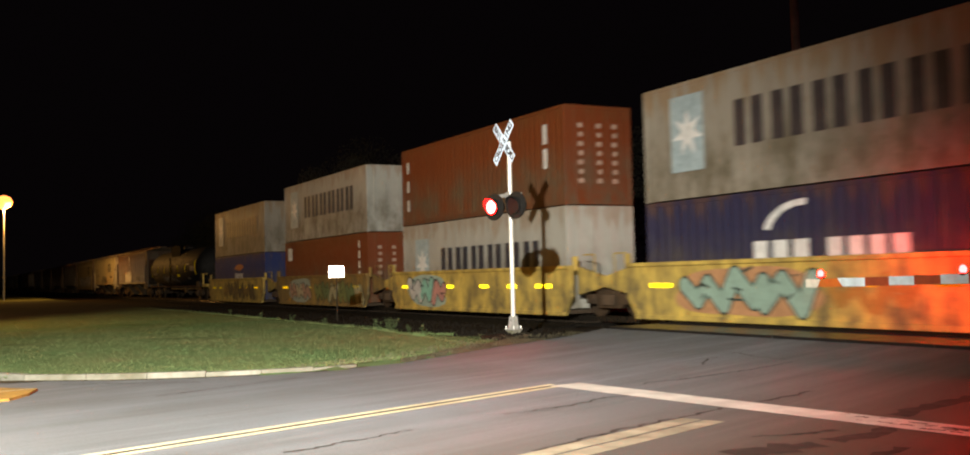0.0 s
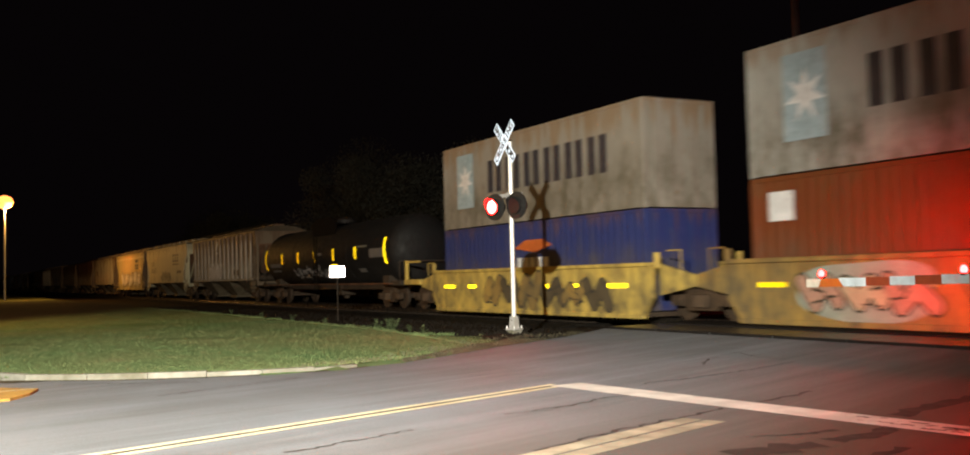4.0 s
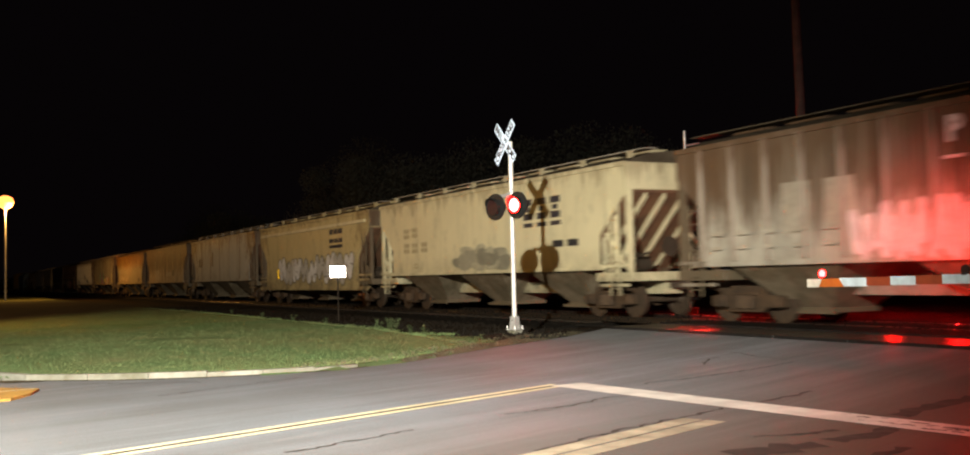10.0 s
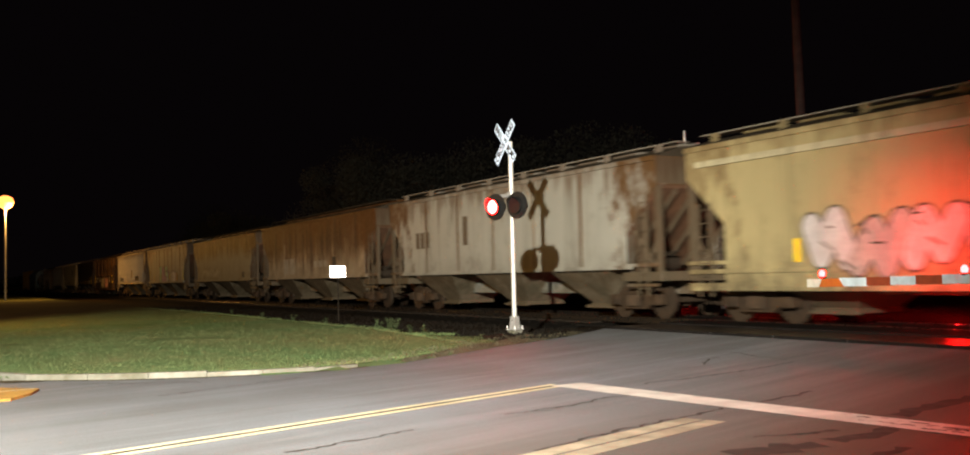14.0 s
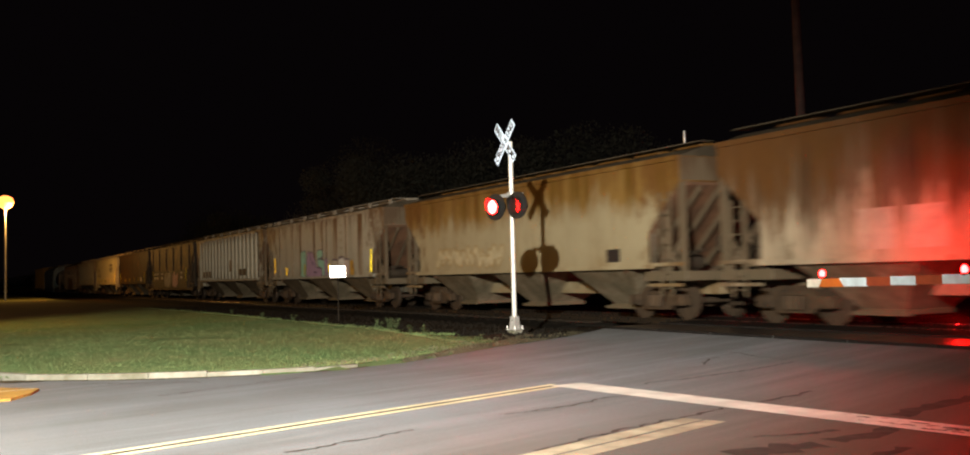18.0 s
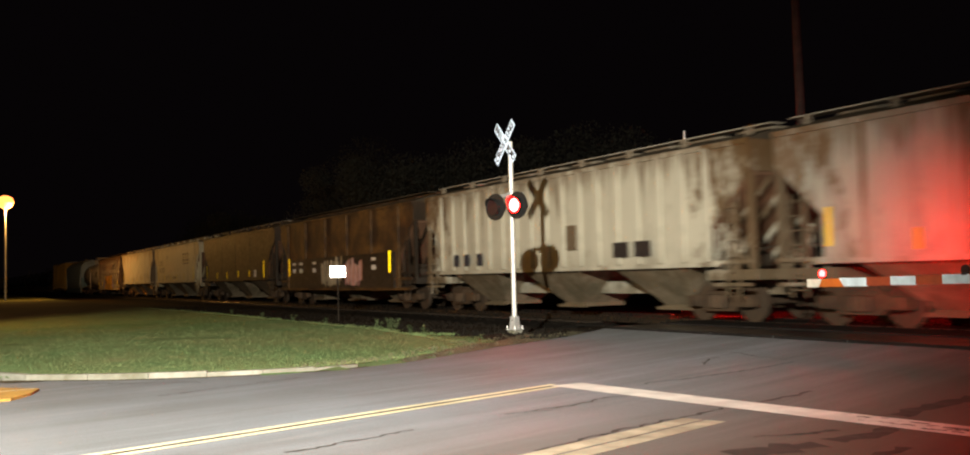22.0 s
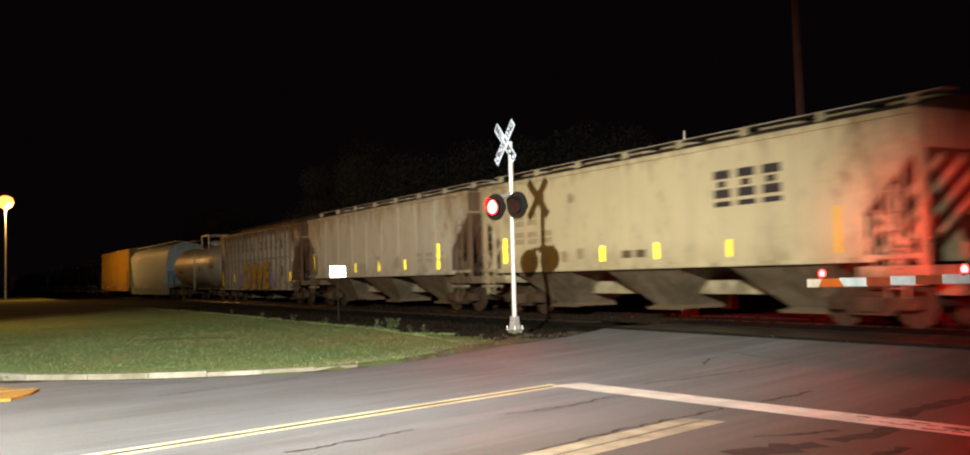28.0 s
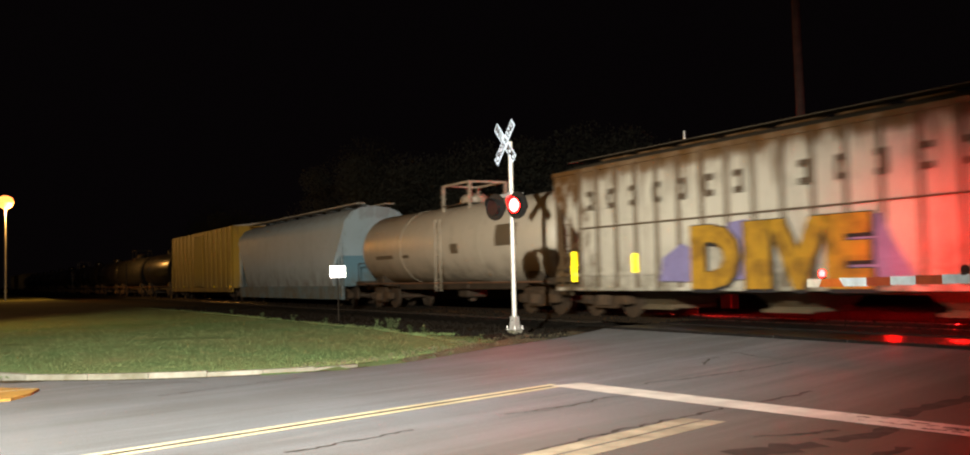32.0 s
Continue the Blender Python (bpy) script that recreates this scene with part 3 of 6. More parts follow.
def blades(count, xs, ys, tall, name, mat, label, keep, wide=0.04, power=1.2, lean=0.4):
    vs, fs = [], []
    px = xs[0] + (xs[1] - xs[0]) * rng.random(count) ** power
    py = ys[0] + (ys[1] - ys[0]) * rng.random(count)
    for x, y in zip(px, py):
        if not keep(x, y):
            continue
        h = tall * (0.5 + rng.random())
        a = rng.random() * 6.283
        w = (0.25 + 0.3 * rng.random()) * wide
        z = ground_z(x, y) - 0.01
        lx, ly = rng.normal(0, lean) * h, rng.normal(0, lean) * h
        k = len(vs)
        vs += [(x - math.cos(a) * w, y - math.sin(a) * w, z), (x + math.cos(a) * w, y + math.sin(a) * w, z), (x + lx, y + ly, z + h)]
        fs.append((k, k + 1, k + 2))
    me = bpy.data.meshes.new(name)
    me.from_pydata(vs, [], fs)
    me.materials.append(mat)
    return tagged(new(name, me), label, "grass", kind="stuff")


blades(210000, (-15.3, -75.0), (-17.8, -5.6), 0.020, "lawn_grass", BLADE, "short mown green grass on the corner lawn",
       lambda x, y: x < along(LEFT, y) - (0.18 if y < -9.6 else 0.05 + 1.1 * min(1.0, (y + 9.6) / 4.0)) * (1 + 0.5 * noise.noise(Vector((x * 2, y * 2, 1)))) and y < -5.9 + 0.5 * noise.noise(Vector((x * 0.3, 0, 0))) and noise.noise(Vector((x * 0.5, y * 0.5, 7))) > -0.5 and x + 1.8 * y > -67.0 + 3 * noise.noise(Vector((x * 0.4, y * 0.4, 9))), 0.02, 2.4, 1.1)
blades(9000, (-21.0, -56.0), (-6.9, -5.2), 0.055, "verge_grass", BLADE, "rough taller grass along the edge of the ballast",
       lambda x, y: x < along(LEFT, y) - 0.8 and noise.noise(Vector((x * 0.9, y * 1.5, 2))) > 0.05, 0.03, 1.6, 0.7)


blades(16000, (-15.0, -26.0), (-11.5, -2.8), 0.045, "dry_grass", DRY, "dry brown grass between lawn and asphalt",
       lambda x, y: -1.5 * (0.35 + 0.65 * min(1.0, (y + 11.5) / 5)) < x - along(LEFT, y) < 0.03 and noise.noise(Vector((x, y, 5))) > -0.3, 0.03, 1.0)


blades(5200, (-15.3, -30.0), (-17.8, -10.3), 0.055, "kerb_grass", BLADE, "tufts of longer grass hanging over the kerb",
       lambda x, y: -0.30 < x - along(LEFT, y) < -0.05 and noise.noise(Vector((x * 1.7, y * 1.7, 12))) > 0.05, 0.03, 1.0, 0.7)


def weed(at, tall, seed):
    r = random.Random(seed)
    t = thing("weed", "leafy green weed at the edge of the ballast", "weed", "weeds by the track", at=at)
    st, lf = Shape(), Shape()
    for i in range(7):
        a, lean = r.uniform(0, 6.3), r.uniform(0.1, 0.5)
        top = Vector((math.cos(a) * lean * tall, math.sin(a) * lean * tall, tall * r.uniform(0.6, 1.0)))
        st.tube((0, 0, -0.03), top, 0.006, 0.003, 5)
        for j in range(9):
            p = top * r.uniform(0.25, 1.0)
            b = r.uniform(0, 6.3)
            d = Vector((math.cos(b), math.sin(b), r.uniform(-0.2, 0.6))) * r.uniform(0.05, 0.11)
            s2 = d.cross(Vector((0, 0, 1))).normalized() * d.length * 0.3
            lf.add([p, p + d * 0.5 + s2, p + d, p + d * 0.5 - s2], [(0, 1, 2, 3)])
    part("stem", st.mesh("stem", WEED), t)
    part("foliage", lf.mesh("foliage", WEED), t)


for i, (x, y, h) in enumerate(((-24.4, -6.1, 0.40), (-24.0, -6.25, 0.34), (-24.9, -6.0, 0.36), (-25.4, -6.1, 0.28), (-30.2, -5.9, 0.22), (-33.6, -5.9, 0.26), (-38.5, -5.6, 0.22), (-22.8, -6.3, 0.24), (-21.6, -6.5, 0.22), (-44.0, -5.4, 0.25))):
    weed(pose(x, y, ground_z(x, y)), h, i)


# ---- signals ----
def flasher(parent, x, y, z, turn, bright):
    """A round target with hood, and its lamp insert, which turns on a pivot between its lit and its dark face."""
    hood = part("signal_head", Shape().lathe([(0.0, 0.30), (0.02, 0.305), (0.035, 0.30), (0.036, 0.17)], (0, 0, 0), (0, -1, 0), 32).mesh("signal_head", HOOD), parent, "round black backing disc", pose(x, y, z, 0, 0, turn))
    v = Shape()
    n = 20
    pts = []
    for j, (d, r) in enumerate(((0.03, 0.19), (0.24, 0.19))):
        for i in range(n + 1):
            t = math.pi * (-0.12 + 1.24 * i / n)
            dd = d if j == 0 else d * (0.55 + 0.45 * math.sin(max(0, min(math.pi, t))))
            pts.append((r * math.cos(t), -dd, r * math.sin(t)))
    v.add(pts, [(i, i + 1, n + 2 + i, n + 1 + i) for i in range(n)])
    part("visor", v.mesh("visor", HOOD, True), hood)
    part("lamp_box", Shape().lathe([(-0.20, 0.10), (-0.20, 0.13), (0.0, 0.15)], (0, 0, 0), (0, -1, 0), 20).mesh("lamp_box", BLACK, True), hood)
    # cup added to block the lens's light while it is turned away
    cup = Shape()
    cup.lathe([(0.194 * math.cos(t), 0.194 * math.sin(t)) for t in [0.05 + 1.52 * i / 8 for i in range(9)]] + [(0.0, 0.178)] + [(0.179 * math.cos(t), 0.179 * math.sin(t)) for t in [1.57 - 1.52 * i / 8 for i in range(9)]], (0, -0.10, 0), (0, 1, 0), 28)
    part("leak_cup", cup.mesh("leak_cup", HOOD, True), hood)
    lens = part("lamp_insert", Shape().lathe([(-0.006, 0.1772), (0.006, 0.1772)], (0, 0, 0), (0, 1, 0), 28).mesh("lamp_insert", DEAD_LENS), hood, "red lamp insert that flashes", pose(0, -0.10, 0))
    part("lit_lens", Shape().lathe([(0.0, 0.170), (0.004, 0.170)], (0, -0.008, 0), (0, -1, 0), 28).mesh("lit_lens", RED_RING), lens)
    part("lit_core", Shape().lathe([(0.0, 0.150), (0.02, 0.10), (0.03, 0.0)], (0, -0.013, 0), (0, -1, 0), 24).mesh("lit_core", bright, True), lens)
    return lens


def crossbuck(parent, z, y, turn, front):
    """Two crossed boards with their words."""
    for i, (words, lean) in enumerate((("RAIL   ROAD", -45), ("CROSSING", 45))):
        m = pose(0, 0, 0, 0, 0, turn) @ pose(0, y - 0.012 * i, z, 90, 0, 0) @ pose(0, 0, 0, 0, 0, lean)
        b = part("board", Shape().box(-0.585, 0.585, -0.108, 0.108, -0.004, 0.004, 0.002).mesh("board", front), parent, "white reflecting board with black words", m)
        for k, ch in enumerate(words):
            if ch != " ":
                part("letter", letters(ch, 0.205, INK, 0.001, 0.008), b, at=pose((k - (len(words) - 1) / 2) * (0.099 if " " in words else 0.136), -0.005, 0.0065))


FLASH = []
S_AT = Vector((-19.85, -5.06, 0.0))
FACE = 15.6
sig = thing("crossing_signal", "silver crossing signal post with crossbuck and two red flashing lamps", "signal", at=pose(*S_AT, 0, 0, FACE))
base = Shape().box(-0.13, 0.13, -0.13, 0.13, -0.25, 0.0, 0.02)
part("footing", base.mesh("footing", CONCRETE), sig)
part("base_flange", Shape().box(-0.145, 0.145, -0.145, 0.145, 0.0, 0.03, 0.008).mesh("base_flange", GALV), sig)
jb = Shape().add([(-0.085, -0.085, 0.03), (0.085, -0.085, 0.03), (0.085, 0.085, 0.03), (-0.085, 0.085, 0.03), (-0.066, -0.066, 0.30), (0.066, -0.066, 0.30), (0.066, 0.066, 0.30), (-0.066, 0.066, 0.30)],
                 [(0, 1, 2, 3), (4, 5, 6, 7), (0, 1, 5, 4), (1, 2, 6, 5), (2, 3, 7, 6), (3, 0, 4, 7)])
part("junction_base", jb.mesh("junction_base", GALV), sig)
for x, y in ((-0.115, -0.115), (0.115, -0.115), (0.115, 0.115), (-0.115, 0.115)):
    part("anchor_bolt", Shape().tube((x, y, 0.0), (x, y, 0.09), 0.015, n=6).mesh("anchor_bolt", GALV), sig)
part("post", Shape().tube((0, 0, 0.3), (0, 0, 4.22), 0.052, n=20).mesh("post", surface("post_paint", (0.80, 0.79, 0.76), (0.68, 0.67, 0.65), 4.0, 0.35, 0.25, 30, 0.1, 0.002), True), sig, "silver painted round post")
part("post_cap", Shape().lathe([(0, 0.056), (0.03, 0.05), (0.05, 0.02)], (0, 0, 4.22), (0, 0, 1), 16).mesh("post_cap", BLACK, True), sig)
part("crossarm", Shape().box(-0.36, 0.36, -0.05, 0.03, 2.97, 3.05, 0.01).tube((-0.335, 0, 3.0), (-0.335, -0.02, 2.78), 0.03).tube((0.335, 0, 3.0), (0.335, -0.02, 2.78), 0.03).box(-0.09, 0.09, -0.08, 0.08, 2.92, 3.08, 0.02).mesh("crossarm", GALV), sig)
crossbuck(sig, 4.19, -0.13, -FACE, SIGN_WHITE)
for k, x in enumerate((-0.345, 0.345)):
    FLASH.append((flasher(sig, x, -0.16, 2.76, 0, RED_CORE), k))

# the gate on the near side, with its post beside the road
GATE_Y = -5.0
gate = thing("crossing_gate", "red and white striped crossing gate arm, lowered, with red lamps", "gate", at=pose(-11.1, GATE_Y, 0.0))
L_ARM = 9.4
x, i = 0.0, 0
while x < L_ARM - 0.1:
    w = 0.405 if i else 0.29
    slant = 0.06 if i in (0, 1) else 0.0
    prev = 0.06 if i in (1, 2) else 0.0
    z0, z1 = 0.93 + 0.018 * x, 1.05 + 0.018 * x
    poly = [(x + (prev if i == 1 or i == 2 else 0), z0), (x + w + slant, z0), (x + w, z1), (x, z1)]
    if i == 0:
        poly = [(x, z0), (x + w - 0.06, z0), (x + w, z1), (x, z1)]
    elif i == 1:
        poly = [(x - 0.06, z0), (x + w, z0), (x + w - 0.09, z1), (x, z1)]
    elif i == 2:
        poly = [(x, z0), (x + w, z0), (x + w, z1), (x - 0.09, z1)]
    else:
        poly = [(x, z0), (x + w, z0), (x + w, z1), (x, z1)]
    part("stripe", Shape().prism(poly, -0.02, 0.02).mesh("stripe", (ARM_ORANGE if i == 1 else ARM_RED) if i % 2 else (ARM_PALE if i == 0 else ARM_WHITE)), gate, "red reflecting stripe" if i % 2 else "white reflecting stripe")
    x += w
    i += 1


def marker(parent, x, z, bright, turns):
    h = part("marker_lamp", Shape().box(x - 0.035, x + 0.035, -0.035, 0.035, z - 0.07, z - 0.045, 0.004).tube((x, 0, z - 0.05), (x, 0, z - 0.04), 0.05, n=16).mesh("marker_lamp", BLACK), parent, "red marker lamp on the arm")
    lens = part("lamp_insert", Shape().lathe([(-0.012, 0.060), (0.0, 0.062), (0.008, 0.060)], (0, 0, 0), (0, 1, 0), 20).mesh("lamp_insert", DEAD_LENS), h, "red lamp insert", pose(x, 0, z))
    part("lit_lens", Shape().lathe([(0.012, 0.058), (0.03, 0.04), (0.036, 0.0)], (0, 0, 0), (0, -1, 0), 20).mesh("lit_lens", bright, True), lens)
    if turns is not None:
        FLASH.append((lens, turns))
    return lens


def back_lens(lens, bright):
    part("lit_lens", Shape().lathe([(0.012, 0.058), (0.03, 0.04), (0.036, 0.0)], (0, 0, 0), (0, 1, 0), 20).mesh("lit_lens", bright, True), lens)


tip = marker(gate, 0.29, 1.125, RED_SMALL, None)
back_lens(tip, RED_SMALL)
# hidden lamp, added to throw a steady red pool on passing cars
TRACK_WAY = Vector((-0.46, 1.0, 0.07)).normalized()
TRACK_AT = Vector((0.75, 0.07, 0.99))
part("added_track_tube", Shape().lathe([(-0.02, 0.0), (-0.02, 0.056), (0.18, 0.056), (0.18, 0.052), (0.0, 0.050), (0.0, 0.0)], TRACK_AT, TRACK_WAY, 20).mesh("added_track_tube", BLACK), gate, "black tube of the added hidden lamp that reddens passing cars")
part("added_track_lens", Shape().lathe([(0.004, 0.046), (0.014, 0.032), (0.02, 0.0)], TRACK_AT, TRACK_WAY, 20).mesh("added_track_lens", RED_BACK, True), gate, "glowing red lens added to redden passing cars")
marker(gate, 2.64, 1.15, RED_SMALL, 0)
marker(gate, 5.0, 1.22, RED_SMALL, 1)
part("added_lamp_bracket", Shape().box(0.72, 0.78, 0.02, 0.07, 0.95, 1.03).mesh("added_lamp_bracket", BLACK), gate)
post = thing("gate_post", "silver gate post with red flashing lamps beside the road", "signal", at=pose(-1.6, GATE_Y, road_z(GATE_Y)))
part("post", Shape().tube((0, 0.25, 0), (0, 0.25, 4.6), 0.065, n=16).mesh("post", GALV, True), post)
part("gate_box", Shape().box(-0.3, 0.3, -0.12, 0.2, 0.85, 1.45, 0.03).mesh("gate_box", GALV), post)
part("footing", Shape().box(-0.35, 0.35, -0.1, 0.6, -0.2, 0.06, 0.02).mesh("footing", CONCRETE), post)
for k, x in enumerate((-0.40, 0.40)):
    FLASH.append((flasher(post, x, 0.45, 2.9, 180, RED_POST), k))
    FLASH.append((flasher(post, x, 0.05, 2.9, 0, RED_ROAD), k))

# far side: signal, gate arm and pole
F_AT = Vector((-29.3, 7.6, -0.15))
far = thing("crossing_signal", "far crossing signal with red lamps on a grey post", "signal", at=pose(*F_AT, 0, 0, 46))
part("post", Shape().tube((0, 0, 0), (0, 0, 6.5), 0.06, n=14).mesh("post", GALV, True), far)
part("footing", Shape().box(-0.3, 0.3, -0.3, 0.3, -0.4, 0.05, 0.02).mesh("footing", CONCRETE), far)
part("crossarm", Shape().box(-0.64, 0.16, -0.04, 0.04, 3.4, 3.47, 0.01).mesh("crossarm", GALV), far)
part("side_bracket", Shape().tube((0, 0, 5.95), (0.55, -0.1, 6.0), 0.03, n=8).mesh("side_bracket", GALV), far)
FLASH.append((flasher(far, -0.62, -0.18, 3.24, 0, RED_FAR), 0))
FLASH.append((flasher(far, 0.14, -0.18, 3.24, 0, RED_FAR), 1))
part("side_arm", Shape().tube((0, 0, 4.2), (0.92, -0.05, 4.2), 0.03, n=8).mesh("side_arm", GALV), far)
FLASH.append((flasher(far, 0.92, -0.18, 4.02, -40, RED_FAR), 1))
far_gate = thing("crossing_gate", "far crossing gate arm, lowered, with three red lamps", "gate", at=pose(-29.0, 9.2, -0.1))
x, i = 0.0, 0
while x < 9.3:
    part("stripe", Shape().box(x + 0.3, x + 0.7, -0.02, 0.02, 1.0, 1.12).mesh("stripe", plain("dull_red_stripe", (0.25, 0.02, 0.015)) if i % 2 else plain("dull_white_stripe", (0.5, 0.5, 0.5))), far_gate)
    x += 0.405
    i += 1
part("gate_box", Shape().box(-0.3, 0.3, -0.2, 0.2, -0.1, 1.35, 0.03).mesh("gate_box", GALV), far_gate)
marker(far_gate, 4.9, 1.22, RED_BEYOND, 0)
marker(far_gate, 7.3, 1.22, RED_BEYOND, 1)
marker(far_gate, 9.55, 1.22, RED_BEYOND, None)

# ---- poles, lamps, small sign ----
pole = thing("utility_pole", "tall weathered wooden utility pole behind the tracks", "pole", at=pose(-23.92, 8.0, -0.3))
part("shaft", Shape().tube((0.05, 0, 0), (-0.1, 0, 12.4), 0.17, 0.12, 16).mesh("shaft", BARK, True), pole)
part("crossarm", Shape().box(-1.2, 1.0, -0.06, 0.06, 11.6, 11.72, 0.01).mesh("crossarm", BARK), pole)
part("pole_band", Shape().tube((0.02, 0, 5.95), (0.018, 0, 6.0), 0.158, n=16).mesh("pole_band", BLACK), pole)
wire = thing("overhead_wire", "thin sagging overhead wire between utility poles", "wire", at=pose(-23.8, 8.0, 11.4))
w = Shape()
pts = [Vector((60 * t, -2 * t, -3.2 * 4 * t * (1 - t) * 0.6)) for t in [i / 16 for i in range(17)]]
for a, b in zip(pts, pts[1:]):
    w.tube(a, b, 0.015, n=5, caps=False)
part("cable", w.mesh("cable", BLACK), wire)

sl = thing("street_lamp", "sodium street lamp with an orange glowing globe on a grey pole", "street lamp", "sodium street lamps", at=pose(LAMP_ORANGE.x, LAMP_ORANGE.y, -0.1))
part("pole", Shape().tube((0, 0, 0), (0, 0, LAMP_ORANGE.z - 0.2), 0.10, 0.07, 14).mesh("pole", surface("lamp_pole_metal", (0.55, 0.55, 0.55), (0.42, 0.42, 0.42), 2.0, 0.5, 0.2, 20, 0.1, 0.003), True), sl)
# globe drawn too large, so that its size stands for the glare
part("globe", Shape().lathe([(-0.62, 0.2), (-0.43, 0.60), (0.0, 0.80), (0.43, 0.64), (0.62, 0.24)], (0, 0, LAMP_ORANGE.z + 0.1), (0, 0, 1), 24).mesh("globe", SODIUM, True), sl, "glowing orange globe, oversized to stand for its glare").visible_shadow = False
part("cap", Shape().lathe([(0.0, 0.22), (0.08, 0.15), (0.12, 0.04)], (0, 0, LAMP_ORANGE.z + 0.71), (0, 0, 1), 20).mesh("cap", BLACK, True), sl)
# pole and globe for the added fill lamp, out of view
copy_thing(sl, pose(LAMP_FILL.x, LAMP_FILL.y, LAMP_FILL.z - LAMP_ORANGE.z - 0.1))
wl = thing("street_lamp", "white street lamp on a tall grey pole beside the road", "street lamp", at=pose(LAMP_WHITE.x + 1.6, LAMP_WHITE.y - 1.2, -0.2))
part("pole", Shape().tube((0, 0, 0), (0, 0, LAMP_WHITE.z + 0.3), 0.10, 0.07, 14).mesh("pole", GALV, True), wl)
part("arm", Shape().tube((0, 0, LAMP_WHITE.z + 0.3), (-1.5, 1.1, LAMP_WHITE.z + 0.35), 0.04, n=10).mesh("arm", GALV, True), wl)
part("head", Shape().box(-1.9, -1.3, 1.0, 1.4, LAMP_WHITE.z + 0.28, LAMP_WHITE.z + 0.42, 0.04).mesh("head", GALV), wl)

sg = thing("track_sign", "small white reflecting sign on a thin post beside the track", "sign", at=pose(-33.85, -4.2, -0.3, 0, 0, 67))
part("post", Shape().box(-0.02, 0.02, -0.01, 0.02, 0.0, 2.05).mesh("post", TIE), sg)
part("panel", Shape().box(-0.26, 0.26, -0.02, -0.012, 1.60, 1.98, 0.003).mesh("panel", reflective("blank_sign_sheet", (1, 1, 1), (0.918, -0.386, 0.075), 0.3)), sg, "white reflecting panel")


# ---- trees ----
def tree(at, height, spread, seed):
    r = random.Random(seed)
    g = np.random.default_rng(seed)
    t = thing("tree", "dark leafy tree behind the railway at night", "tree", "trees behind the track", at=at)
    tr = Shape().tube((0, 0, -0.3), (0.1, 0, height * 0.35), 0.32, 0.22, 10)
    tips = []
    for i in range(11):
        a = r.uniform(0, 6.3)
        s = Vector((0.1, 0, height * r.uniform(0.22, 0.38)))
        e = Vector((math.cos(a) * spread * r.uniform(0.25, 0.75), math.sin(a) * spread * r.uniform(0.25, 0.75), height * r.uniform(0.45, 0.92)))
        tr.tube(s, e, 0.13, 0.04, 7)
        tips.append(e)
    part("trunk", tr.mesh("trunk", TRUNK, True), t)
    vs, fs = [], []
    for c in tips + [Vector((0, 0, height * 0.7)), Vector((0, 0, height * 0.9))] + [Vector((r.uniform(-1, 1) * spread * 0.6, r.uniform(-1, 1) * spread * 0.6, height * r.uniform(0.2, 0.7))) for _ in range(9)]:
        rad = spread * r.uniform(0.22, 0.42)
        d = g.normal(size=(1300, 3))
        d /= np.linalg.norm(d, axis=1)[:, None]
        p = np.array(c) + d * (rad * g.random(1300)[:, None] ** 0.45) * np.array([1, 1, 0.8])
        u = g.normal(size=(1300, 3)) * 0.075
        v = g.normal(size=(1300, 3)) * 0.075
        for q, a, b in zip(p, u, v):
            k = len(vs)
            vs += [tuple(q), tuple(q + a), tuple(q + a + b), tuple(q + b)]
            fs.append((k, k + 1, k + 2, k + 3))
    me = bpy.data.meshes.new("crown")
    me.from_pydata(vs, [], fs)
    me.materials.append(LEAF)
    part("crown", me, t, "crown of small dark leaves")
    return t


ta = tree(pose(-95, 21, -0.4), 15.0, 8.0, 1)
tb = tree(pose(-80, 19, -0.4), 11.5, 7.0, 2)
copy_thing(ta, pose(-106, 23, -0.4, 0, 0, 80))
copy_thing(tb, pose(-70, 20, -0.4, 0, 0, 130))
copy_thing(tb, pose(-150, 22, -0.4, 0, 0, 40))
copy_thing(tb, pose(-163, 24, -0.4, 0, 0, 200))
copy_thing(ta, pose(-182, 26, -0.4, 0, 0, 260))
copy_thing(tb, pose(-128, 34, -0.4, 0, 0, 290))
copy_thing(tb, pose(-60, 24, -0.4, 0, 0, 300))


# ---- the train ----
SPEED, GAIN = 8.9281, 0.049057


def ran(t):
    """How far the train has gone after t seconds."""
    return SPEED * t + GAIN * t * t / 2


MOVERS, WHEELS = [], []


def mover(name, label, category, x, group="", y=TRACK_Y, z=0.0):
    """A thing of the train, centred x metres along the track when the clip begins."""
    t = thing(name, label, category, group, at=pose(x, y, z))
    MOVERS.append((t, x, y, z))
    return t


M_WHEEL = Shape().lathe([(-0.065, 0.44), (-0.06, 0.485), (-0.03, 0.49), (-0.028, 0.46), (0.07, 0.45), (0.07, 0.37), (0.03, 0.35), (0.02, 0.16), (0.08, 0.12), (0.08, 0.0)], (0, 0, 0), (0, 1, 0), 28)
ME_WHEEL_A = M_WHEEL.mesh("wheel", WHEEL, True)
sh = Shape()
sh.v, sh.f = [(x, -y, z) for x, y, z in M_WHEEL.v], list(M_WHEEL.f)
ME_WHEEL_B = sh.mesh("wheel", WHEEL, True)
ME_AXLE = Shape().tube((0, -0.66, 0), (0, 0.66, 0), 0.08, n=10).mesh("axle", WHEEL, True)
